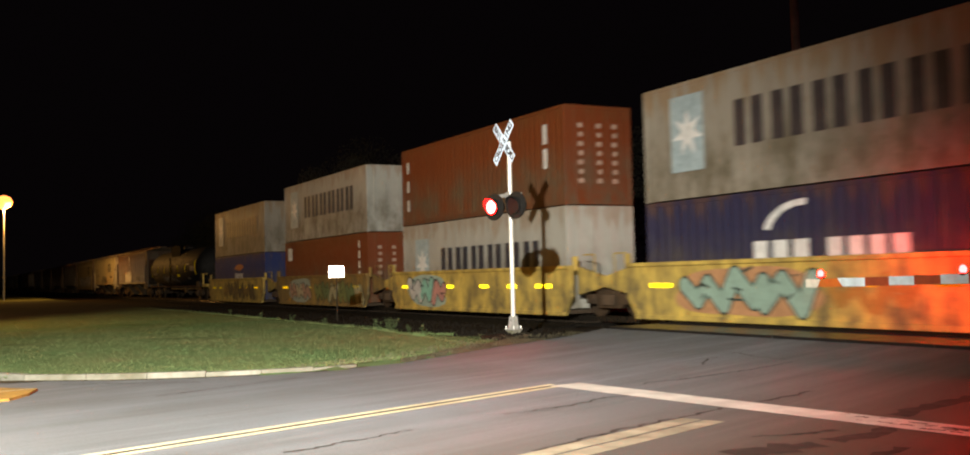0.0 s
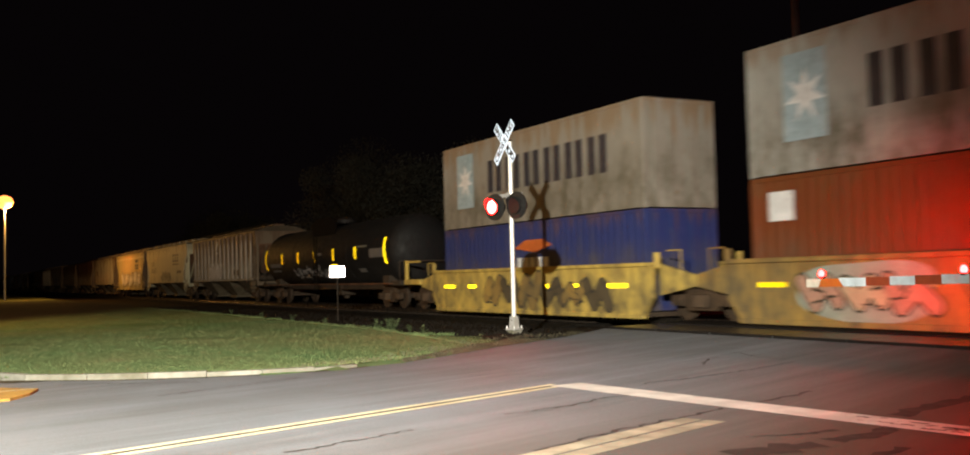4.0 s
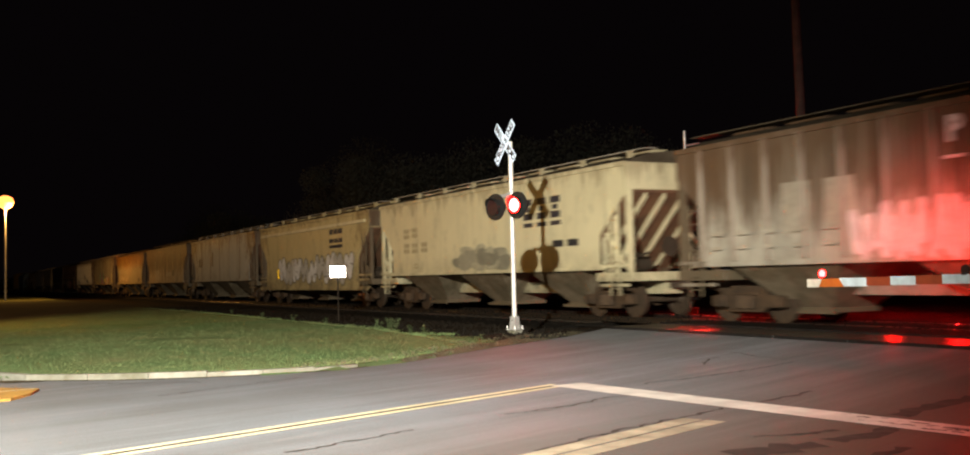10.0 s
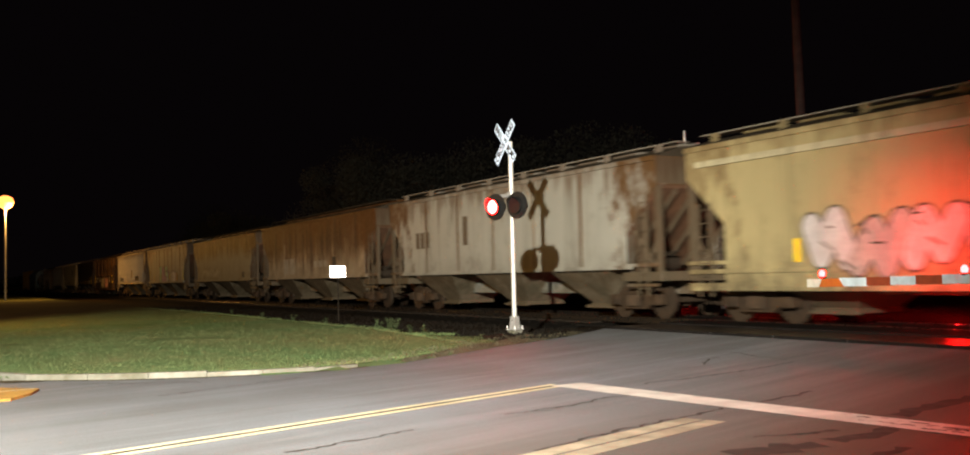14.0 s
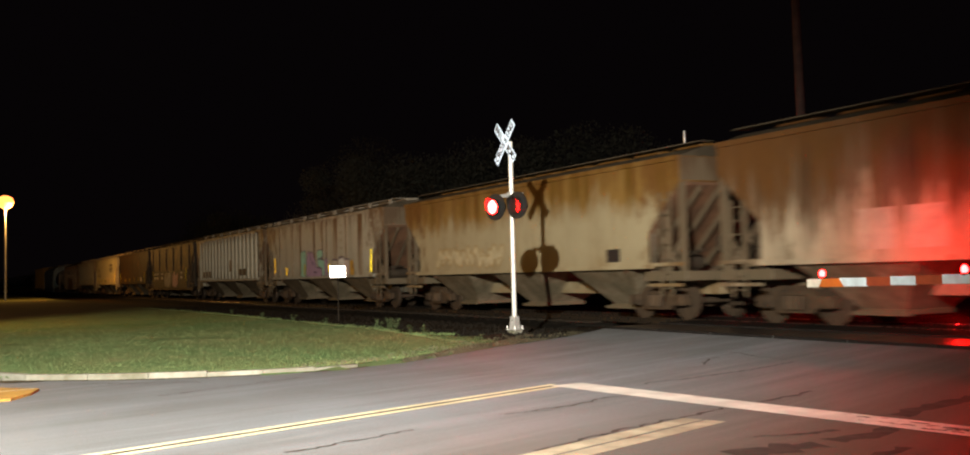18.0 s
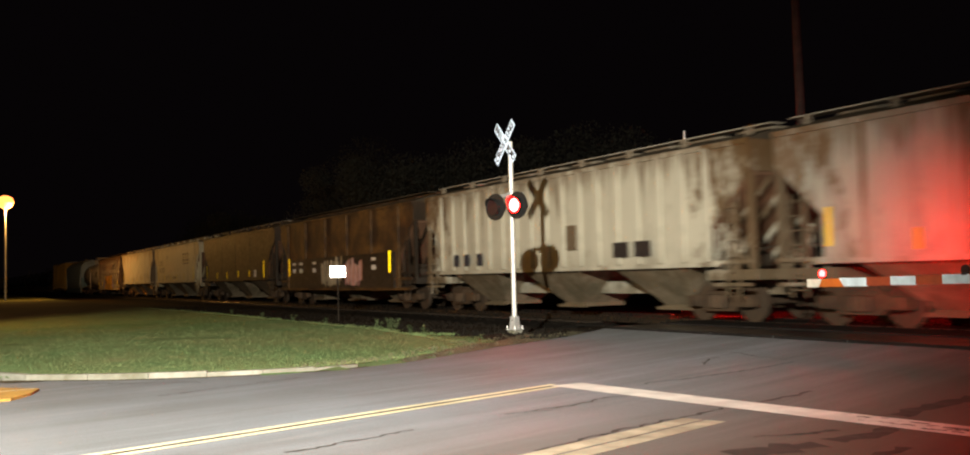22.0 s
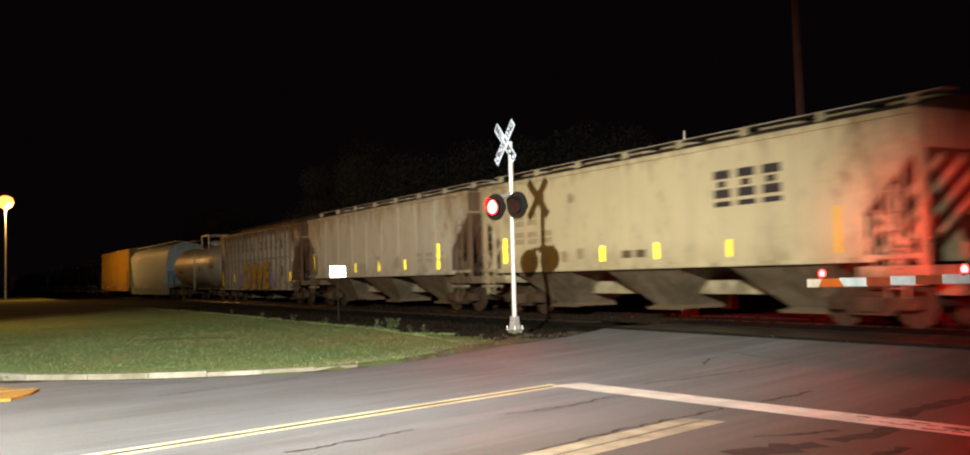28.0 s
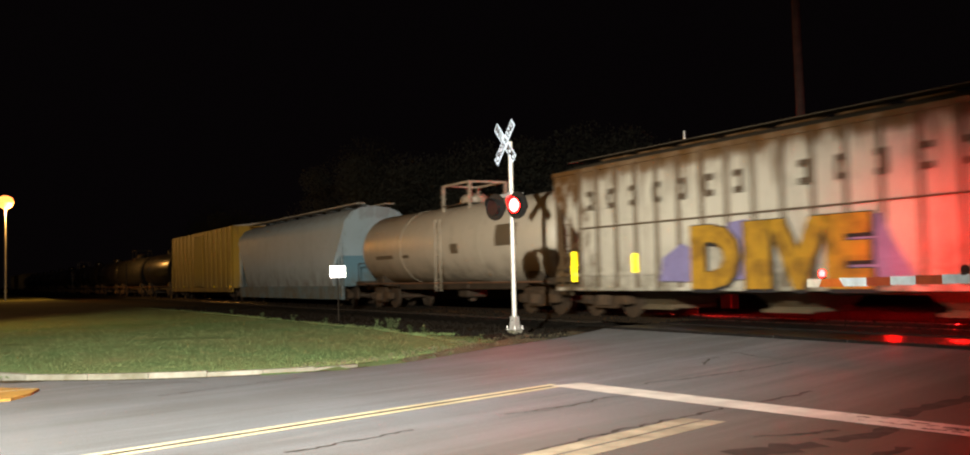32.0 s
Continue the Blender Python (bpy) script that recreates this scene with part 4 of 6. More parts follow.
fr = Shape().prism([(-1.18, 0.36), (-1.18, 0.60), (-0.62, 0.64), (-0.45, 0.84), (0.45, 0.84), (0.62, 0.64), (1.18, 0.60), (1.18, 0.36), (0.70, 0.38), (0.52, 0.24), (-0.52, 0.24), (-0.70, 0.38)], -0.07, 0.07)
for s_ in (-0.9, 0.9):
    fr.box(s_ - 0.17, s_ + 0.17, -0.11, 0.11, 0.34, 0.62, 0.02).tube((s_, -0.13, 0.46), (s_, 0.1, 0.46), 0.10, n=12)
for k in (-0.2, 0.0, 0.2):
    fr.tube((k, -0.12, 0.32), (k, -0.12, 0.62), 0.075, n=10)
fr.box(-0.36, 0.36, -0.15, 0.10, 0.62, 0.74, 0.02)
ME_FRAME = fr.mesh("side_frame", TRUCK, False)
ME_BOLSTER = Shape().box(-0.2, 0.2, -1.05, 1.05, 0.5, 0.74, 0.03).tube((0, 0, 0.7), (0, 0, 0.9), 0.2, n=12).mesh("bolster", TRUCK)


def bogie(car, x):
    b = part("bogie", ME_BOLSTER, car, "dirty four-wheeled bogie", pose(x, 0, 0))
    for y in (-1.0, 1.0):
        part("side_frame", ME_FRAME, b, at=pose(0, y, 0))
    for dx in (-0.9, 0.9):
        part("axle", ME_AXLE, b, at=pose(dx, 0, 0.46))
        for y, me in ((-0.74, ME_WHEEL_A), (0.74, ME_WHEEL_B)):
            w = part("wheel", me, b)
            w.matrix_parent_inverse = pose(dx, y, 0.46)
            WHEELS.append(w)
    return b


ME_COUPLER = Shape().box(-0.5, 0.30, -0.09, 0.09, 0.76, 0.94, 0.02).box(0.22, 0.52, -0.16, 0.16, 0.72, 0.98, 0.04).mesh("coupler", RUSTY)


def couplers(car, half):
    part("coupler", ME_COUPLER, car, at=pose(half + 0.2, 0, 0))
    part("coupler", ME_COUPLER, car, at=pose(-half - 0.2, 0, 0, 0, 0, 180))
    for s_ in (-1, 1):
        h = Shape()
        pts = [Vector((s_ * (half + 0.1), 0.3, 0.8)), Vector((s_ * (half + 0.3), 0.32, 0.5)), Vector((s_ * (half + 0.6), 0.3, 0.45)), Vector((s_ * (half + 0.75), 0.3, 0.6))]
        for a, b in zip(pts, pts[1:]):
            h.tube(a, b, 0.025, n=6)
        part("brake_hose", h.mesh("brake_hose", BLACK), car)


def bars(car, y, x, z, size, text_w, mat, count, label="plain painted bars", tall=None):
    """Writing that is kept as plain bars."""
    tall = tall or size
    w = text_w / count
    for i in range(count):
        part("marking", Shape().box(x + i * w, x + i * w + w * 0.72, y - 0.004, y, z - tall / 2, z + tall / 2).mesh("marking", mat), car, label)


def blob(s, cx, cz, w, h, r, lump=0.12, n=22, y=0.0, d=0.003):
    ph = [r.uniform(0, 6.3) for _ in range(3)]
    poly = []
    for i in range(n):
        t = 2 * math.pi * i / n
        k = 1 + lump * (math.sin(2 * t + ph[0]) + 0.7 * math.sin(3 * t + ph[1]) + 0.4 * math.sin(5 * t + ph[2]))
        c, q = math.cos(t), math.sin(t)
        sq = (abs(c) ** 3 + abs(q) ** 3) ** (-1 / 3)
        poly.append((cx + w / 2 * c * sq * k, cz + h / 2 * q * sq * k))
    s.prism(poly, y, y + d)


def stroke(s, pts, wide, y):
    """A sprayed line with round ends, each piece a hair in front of the last."""
    for j, (a, b) in enumerate(zip(pts, pts[1:])):
        d = Vector((b[0] - a[0], b[1] - a[1]))
        t0 = math.atan2(d.y, d.x)
        poly = [(b[0] + wide / 2 * math.cos(t0 + t), b[1] + wide / 2 * math.sin(t0 + t)) for t in [-1.57 + 0.45 * i for i in range(8)]]
        poly += [(a[0] + wide / 2 * math.cos(t0 + t), a[1] + wide / 2 * math.sin(t0 + t)) for t in [1.57 + 0.45 * i for i in range(8)]]
        s.prism(poly, y - 0.0006 * j, y - 0.0006 * j + 0.002)


def graffiti(car, y, x0, x1, z0, z1, count, fills, edge, seed, haze=None, spikes=False):
    """Fat sprayed letter forms with outlines, none of which can be read."""
    r = random.Random(seed)
    w, hh = (x1 - x0) / count, z1 - z0
    if haze:
        s = Shape()
        blob(s, (x0 + x1) / 2, (z0 + z1) / 2, (x1 - x0) * 1.05, hh * 0.95, r, 0.06, 60)
        part("graffiti_cloud", s.mesh("graffiti_cloud", haze), car, "sprayed cloud of colour", pose(0, y - 0.003, 0))
    if spikes:
        for i in range(count * 3):
            x = x0 + (x1 - x0) * (i + 0.5) / (count * 3)
            lo, hi = z0 + hh * r.uniform(0.0, 0.35), z1 - hh * r.uniform(0.0, 0.45)
            s = Shape()
            stroke(s, [(x, lo), (x + r.uniform(-0.15, 0.2), hi)], 0.16 + 0.1 * r.random(), y - 0.004 - 0.0012 * (i % 3))
            part("graffiti_fill", s.mesh("graffiti_fill", fills[i % len(fills)]), car, "sprayed stroke")
        return
    for i in range(count):
        # one swollen form: a fat line that swings up and down, its neighbour overlapping it
        bw, bh = w * r.uniform(1.05, 1.30), hh * r.uniform(0.72, 1.0)
        ox, oz = x0 + w * i + (w - bw) / 2, z0 + (hh - bh) * r.uniform(0.0, 0.6)
        fat = min(0.42 * bw, 0.34 * bh)
        up, us, line = r.random() < 0.5, (0.0, r.uniform(0.25, 0.4), r.uniform(0.6, 0.8), 1.0), []
        for q in us:
            v = r.uniform(0.75, 1.0) if up else r.uniform(0.0, 0.3)
            line.append((ox + fat / 2 + (bw - fat) * q, oz + fat / 2 + (bh - fat) * v))
            up = not up
        k = 0.0036 * (i % 3)
        for d, mat, name, wide, words in ((0.004, edge, "graffiti_outline", fat + 0.10, "sprayed outline"), (0.007, fills[i % len(fills)], "graffiti_fill", fat, "sprayed rounded form")):
            s = Shape()
            for n, (a, b) in enumerate(zip(line, line[1:])):
                stroke(s, [a, b], wide, y - d - k - 0.0006 * n)
            part(name, s.mesh(name, mat), car, words)
        for n in range(3):
            s = Shape()
            xx, zz = ox + bw * r.uniform(0.15, 0.75), oz + bh * r.uniform(0.2, 0.95)
            stroke(s, [(xx, zz), (xx + bw * r.uniform(0.06, 0.25), zz + bh * r.uniform(-0.12, 0.12))], 0.035 + 0.03 * r.random(), y - 0.020 - 0.001 * n)
            part("graffiti_outline", s.mesh("graffiti_outline", edge), car, "short sprayed stroke")


def spray(name, colour):
    return surface(name, colour, tuple(v * 0.75 for v in colour), 2.5, 0.6, 0, 12, 0.05, 0.002)


G_SILVER, G_TEAL, G_PINK, G_BLACK = spray("silver_spray", (0.62, 0.62, 0.62)), spray("teal_spray", (0.30, 0.62, 0.52)), spray("pink_spray", (0.62, 0.30, 0.26)), spray("black_spray", (0.03, 0.03, 0.035))
G_PURPLE, G_ORANGE, G_WHITE = spray("violet_spray", (0.30, 0.27, 0.52)), surface("amber_spray", (0.52, 0.29, 0.03), (0.17, 0.085, 0.022), 1.8, 0.6, 0, 9, 0.05, 0.002, 0.45, 0.68), spray("white_spray", (0.75, 0.75, 0.75))


def ladder(car, x, y, z0, z1, mat, wide=0.42, axis="x", rungs=8):
    s = Shape()
    for k in (0, wide):
        a = (x + k, y) if axis == "x" else (x, y + k)
        s.box(a[0] - 0.025, a[0] + 0.025, a[1] - 0.02, a[1] + 0.02, z0, z1)
    for i in range(rungs):
        z = z0 + (z1 - z0) * (i + 0.5) / rungs
        b = (x + wide, y) if axis == "x" else (x, y + wide)
        s.tube((x, y, z), (b[0], b[1], z), 0.014, n=6)
    return part("ladder", s.mesh("ladder", mat), car)


REFLECTOR_CACHE = {}


def reflectors(car, y, xs, z, w=0.12, h=0.46, mat=None):
    key = (w, h, mat)
    if key not in REFLECTOR_CACHE:
        REFLECTOR_CACHE[key] = Shape().box(-w / 2, w / 2, -0.006, 0.0, -h / 2, h / 2, 0.002).mesh("reflector", mat or REF_YELLOW)
    for x in xs:
        part("reflector", REFLECTOR_CACHE[key], car, "yellow reflecting strip", pose(x, y, z))


# dark tone stands for the roof slope's shade in grazing light
ROOF = surface("hopper_roof", (0.11, 0.088, 0.062), (0.055, 0.043, 0.03), 1.0, 0.85, 0, 10, 0.3, 0.01)
WALK = surface("running_board", (0.42, 0.38, 0.32), (0.26, 0.23, 0.19), 1.0, 0.7, 0, 14, 0.2, 0.01)


def hopper(x_front, x_rear, paint, label, ribs=0, skirt=False, bays=3, reflect=(), tall=0.0, post_paint=None, bay_paint=None, rib_w=0.10, cut=1.32, seams=(), seam_paint=None, brackets=True, dirty_ends=True, end_paint=None):
    """A covered hopper car: body with sloped ends, roof with hatches and running boards, bays, end cage and bogies."""
    mid, half = (x_front + x_rear) / 2, (x_front - x_rear) / 2
    car = mover("covered_hopper_car", label, "freight car", mid, "covered hopper cars of the train")
    W, top, low = 1.6, 4.16 + tall, 1.34
    z_low = 0.78 if skirt else low
    k = cut
    q, zc = 2.4, 3.44
    prof = [(-half, top), (half, top), (half, zc), (half - q, low), (-half + q, low), (-half, zc)]
    part("body", Shape().prism(prof, -W, W).mesh("body", paint), car)
    zk = zc - (zc - low) * k / q
    for y0, y1 in ((-W, -W + 0.02), (W - 0.02, W)):
        for s in (-1, 1):
            part("side_sheet", Shape().prism([(s * (half - k), zk), (s * (half - k), z_low), (s * (half - q), z_low), (s * (half - q), low)][:: s], y0, y1).mesh("side_sheet", paint), car)
        if skirt:
            part("side_sheet", Shape().box(-half + q, half - q, y0, y1, z_low, low).mesh("side_sheet", paint), car)
    part("roof", Shape().section([(-W, top), (-0.8, top + 0.26), (0, top + 0.34), (0.8, top + 0.26), (W, top)], -half, half).mesh("roof", ROOF), car, "curved roof, its shade put into the dark colour")
    for y in (-0.8, 0.8):
        rb = Shape().box(-half - 0.1, half + 0.1, y - 0.20, y + 0.20, top + 0.36, top + 0.39)
        part("running_board", rb.mesh("running_board", WALK if brackets else ROOF), car, "steel grating walkway")
    for s in (-1, 1):
        part("end_plate", Shape().box(min(s * half, s * (half + 0.012)), max(s * half, s * (half + 0.012)), -W + 0.02, W - 0.02, zc + 0.02, top - 0.02).mesh("end_plate", end_paint or (GREY_END if dirty_ends else paint)), car, "grimy upper end plate")
    br = Shape().box(-0.06, 0.06, -1.14, -1.0, top + 0.08, top + 0.355, 0.01).mesh("roof_bracket", paint)
    n = 8 if brackets else 0
    for i in range(n):
        part("roof_bracket", br, car, at=pose(-half + 0.5 + (2 * half - 1.0) * i / (n - 1), 0, 0))
    hatch = Shape().box(-0.55, 0.55, -0.32, 0.32, top + 0.34, top + 0.46, 0.03).mesh("hatch", paint)
    for i in range(9):
        part("hatch", hatch, car, at=pose(-half + 1.2 + (2 * half - 2.4) * i / 8, 0, 0))
    if ribs:
        rib = Shape().box(-rib_w / 2, rib_w / 2, -W - 0.09, -W, 1.42 if not skirt else 0.82, top - 0.06, 0.01).mesh("side_post", post_paint or paint)
        rib_b = Shape().box(-rib_w / 2, rib_w / 2, W, W + 0.09, 1.42 if not skirt else 0.82, top - 0.06, 0.01).mesh("side_post", post_paint or paint)
        for i in range(ribs):
            x = -half + k + 0.1 + (2 * half - 2 * k - 0.2) * i / (ribs - 1)
            part("side_post", rib, car, at=pose(x, 0, 0))
            part("side_post", rib_b, car, at=pose(x, 0, 0))
    for x in seams:
        x, sw = x if isinstance(x, tuple) else (x, 0.03 if seam_paint is None else 0.07)
        part("panel_seam", Shape().box(x * half - sw, x * half + sw, -W - 0.012, -W, z_low + 0.05, top - 0.03).mesh("panel_seam", seam_paint or paint), car)
    for y in (-W, W):
        s = 1 if y > 0 else -1
        if skirt:
            part("side_sill", Shape().box(-half + 0.1, half - 0.1, min(y, y + 0.05 * s), max(y, y + 0.05 * s), 1.14, 1.24).box(-half + 0.1, half - 0.1, min(y, y + 0.06 * s), max(y, y + 0.06 * s), 0.74, 0.84).mesh("side_sill", paint), car)
        else:
            part("side_sill", Shape().box(-half + k - 0.25, half - k + 0.25, min(y, y + 0.07 * s), max(y, y + 0.07 * s), 1.30, 1.40).mesh("side_sill", paint), car)
        part("top_chord", Shape().box(-half, half, min(y, y + 0.05 * s), max(y, y + 0.05 * s), top - 0.10, top + 0.02).mesh("top_chord", paint), car)
    part("centre_sill", Shape().box(-half + 0.2, half - 0.2, -0.33, 0.33, 0.62, 0.98, 0.01).mesh("centre_sill", bay_paint or paint), car)
    length = 2 * (half - k) / bays
    for i in range(bays):
        x = -half + k + length * (i + 0.5)
        t, b, z0, z1 = length * 0.33, 0.56, 0.34, z_low
        if skirt:
            z1 = 1.3
        yt, yb = W - 0.04, 0.62
        zt = z1 - (0.55 if skirt else 0)
        f = (zt - z0) / (z1 - z0)
        tt, yy = b + (t - b) * f, yb + (yt - yb) * f
        s = Shape().add([(x - b, -yb, z0), (x + b, -yb, z0), (x + b, yb, z0), (x - b, yb, z0), (x - tt, -yy, zt), (x + tt, -yy, zt), (x + tt, yy, zt), (x - tt, yy, zt)],
                        [(0, 3, 2, 1), (4, 5, 6, 7), (0, 1, 5, 4), (1, 2, 6, 5), (2, 3, 7, 6), (3, 0, 4, 7)])
        bay = part("hopper_bay", s.mesh("hopper_bay", bay_paint or BAY_SHADE_DIRT), car, "tapered discharge bay")
        part("outlet_gate", Shape().box(x - 0.60, x + 0.60, -0.72, 0.72, 0.24, 0.35, 0.01).box(x - 0.75, x + 0.75, -0.80, -0.74, 0.22, 0.30).mesh("outlet_gate", GREY_END), bay)
    dark = end_paint or (GREY_END if dirty_ends else paint)
    for s in (-1, 1):
        for y in (-1.48, 1.48):
            part("end_post", Shape().box(s * (half - 0.06) - 0.07, s * (half - 0.06) + 0.07, y - 0.07, y + 0.07, 1.1, zc - 0.01).mesh("end_post", dark), car)
            part("end_post", Shape().box(s * (half - 0.72) - 0.05, s * (half - 0.72) + 0.05, y - 0.05, y + 0.05, 1.1, 2.86).mesh("end_post", dark), car)
        part("end_sill", Shape().box(s * (half - 0.75) - 0.85, s * (half - 0.75) + 0.85, -1.55, 1.55, 0.98, 1.22, 0.015).mesh("end_sill", dark), car)
        for y in (-1.46, 1.46):
            for (xa, za), (xb, zb) in (((half - 0.1, 1.2), (half - 1.2, 2.3)), ((half - 0.72, 1.2), (half - 0.06, 2.2)), ((half - 1.28, 1.2), (half - 1.28, 2.2))):
                part("end_brace", Shape().tube((s * xa, y, za), (s * xb, y, zb), 0.045, n=6).mesh("end_brace", dark), car)
        part("brake_rod", Shape().tube((s * (half - 0.2), -0.75, 1.75), (s * (half - 2.4), -0.75, 1.3), 0.03, n=6).mesh("brake_rod", UNDER), car)
        part("air_reservoir", Shape().tube((s * (half - 1.0), -1.2, 1.45), (s * (half - 1.0), -0.2, 1.45), 0.2, n=12).mesh("air_reservoir", UNDER, True), car)
        part("end_rail", Shape().box(s * (half - 0.7) - 0.75, s * (half - 0.7) + 0.75, -1.60, -1.54, 1.35, 1.44, 0.008).mesh("end_rail", end_paint or paint), car)
        part("side_step", Shape().box(s * (half - 0.68) - 0.66, s * (half - 0.68) + 0.66, -1.62, -1.56, 0.84, 0.92, 0.008).mesh("side_step", end_paint or paint), car)
        sl = Shape()
        a = [(s * (half - 0.01), zc - 0.018), (s * (half - q - 0.1), low - 0.075), (s * (half - q - 0.1), low - 0.15), (s * (half - 0.01), zc - 0.09)]
        sl.prism(a, -W + 0.06, W - 0.06)
        part("slope_sheet", sl.mesh("slope_sheet", GRIMY), car, "grimy sloping end sheet")
        for y in (-0.95, -0.32, 0.32, 0.95):
            part("slope_rib", Shape().prism([(s * (half - 0.02), zc - 0.09), (s * (half - q), low - 0.08), (s * (half - q), low - 0.22), (s * (half - 0.02), zc - 0.24)], y - 0.04, y + 0.04).mesh("slope_rib", dark), car, "upright stiffener on the end sheet")
        ladder(car, s * (half - 0.62) - 0.21, -1.60, 0.6, 3.2 if s > 0 else 2.8, dark, rungs=7)
        part("brake_cylinder", Shape().box(s * (half - 1.2) - 0.25, s * (half - 1.2) + 0.25, -0.9, -0.3, 1.22, 1.75, 0.03).mesh("brake_cylinder", UNDER), car)
        part("brake_wheel", Shape().tube((s * (half - 0.05), -0.2, 1.9), (s * (half + 0.01), -0.2, 1.9), 0.28, n=14).mesh("brake_wheel", UNDER), car)
        bogie(car, s * (half - 1.75))
    couplers(car, half - 0.1)
    for fx, z, h in reflect:
        reflectors(car, -W - (0.092 if ribs else 0.002), (fx * half,), z, 0.13, h)
    return car, half


# double-stack well cars and their containers
YELLOW = car_paint("well_car_yellow", (0.80, 0.58, 0.13), 0.15, 0.1, 0.35, 0.5, 1.4)
YELLOW_OLD = car_paint("well_car_old_yellow", (0.42, 0.27, 0.07), 0.3, 0.2, 0.6, 0.6, 1.4)


def well_car(x_mid, paint, label, last=False):
    """One unit of an articulated well car."""
    car = mover("well_car", label, "freight car", x_mid, "well cars of the train")
    hl = 6.65
    for s in (-1, 1):
        y0, y1 = (-1.5, -1.38) if s < 0 else (1.38, 1.5)
        part("side_plate", Shape().prism([(-hl, 1.40), (hl, 1.40), (hl, 0.55), (hl - 0.45, 0.02), (-hl + 0.45, 0.02), (-hl, 0.55)], y0, y1).mesh("side_plate", paint), car)
        part("top_chord", Shape().box(-hl, hl, y0 - (0.06 if s < 0 else 0), y1 + (0.06 if s > 0 else 0), 1.36, 1.46, 0.01).mesh("top_chord", paint), car)
        part("bottom_sill", Shape().box(-hl + 0.4, hl - 0.4, y0 - (0.05 if s < 0 else 0), y1 + (0.05 if s > 0 else 0), 0.0, 0.12, 0.01).mesh("bottom_sill", paint), car)
        for e in (-1, 1):
            part("end_gusset", Shape().prism([(e * hl, 1.42), (e * (hl + 1.5), 1.10), (e * (hl + 1.5), 0.85), (e * hl, 0.60)], -1.25 if s < 0 else 1.13, -1.13 if s < 0 else 1.25).mesh("end_gusset", paint), car)
            part("guide_stake", Shape().box(e * (hl + 0.1) - 0.08, e * (hl + 0.1) + 0.08, min(s * 1.32, s * 1.44), max(s * 1.32, s * 1.44), 1.3, 1.72, 0.02).mesh("guide_stake", paint), car)
    part("well_floor", Shape().box(-hl + 0.3, hl - 0.3, -1.38, 1.38, 0.05, 0.16).mesh("well_floor", UNDER), car)
    for e in (-1, 1):
        part("end_platform", Shape().box(e * (hl + 0.75) - 0.8, e * (hl + 0.75) + 0.8, -1.2, 1.2, 0.95, 1.12, 0.02).mesh("end_platform", paint), car)
        part("hand_rail", Shape().tube((e * (hl + 0.9), -1.25, 1.1), (e * (hl + 0.9), -1.25, 1.75), 0.02, n=6).tube((e * (hl + 0.9), -1.25, 1.75), (e * (hl + 0.35), -1.25, 1.75), 0.02, n=6).mesh("hand_rail", paint), car)
    reflectors(car, -1.505, (-5.2, 5.15), 0.87, 0.88, 0.11)
    reflectors(car, -1.505, (-3.43, -1.3, 1.3, 3.2), 0.87, 0.56, 0.11)
    bogie(car, -hl - 1.43)
    if last:
        couplers(car, hl + 2.2)
        part("end_platform", Shape().box(-hl - 3.0, -hl - 1.5, -1.35, 1.35, 0.95, 1.15, 0.02).mesh("end_platform", paint), car)
        part("end_rail", Shape().box(-hl - 2.9, -hl - 2.8, -1.35, -1.25, 1.1, 1.9).box(-hl - 2.9, -hl - 1.6, -1.34, -1.28, 1.8, 1.88).mesh("end_rail", paint), car)
    return car


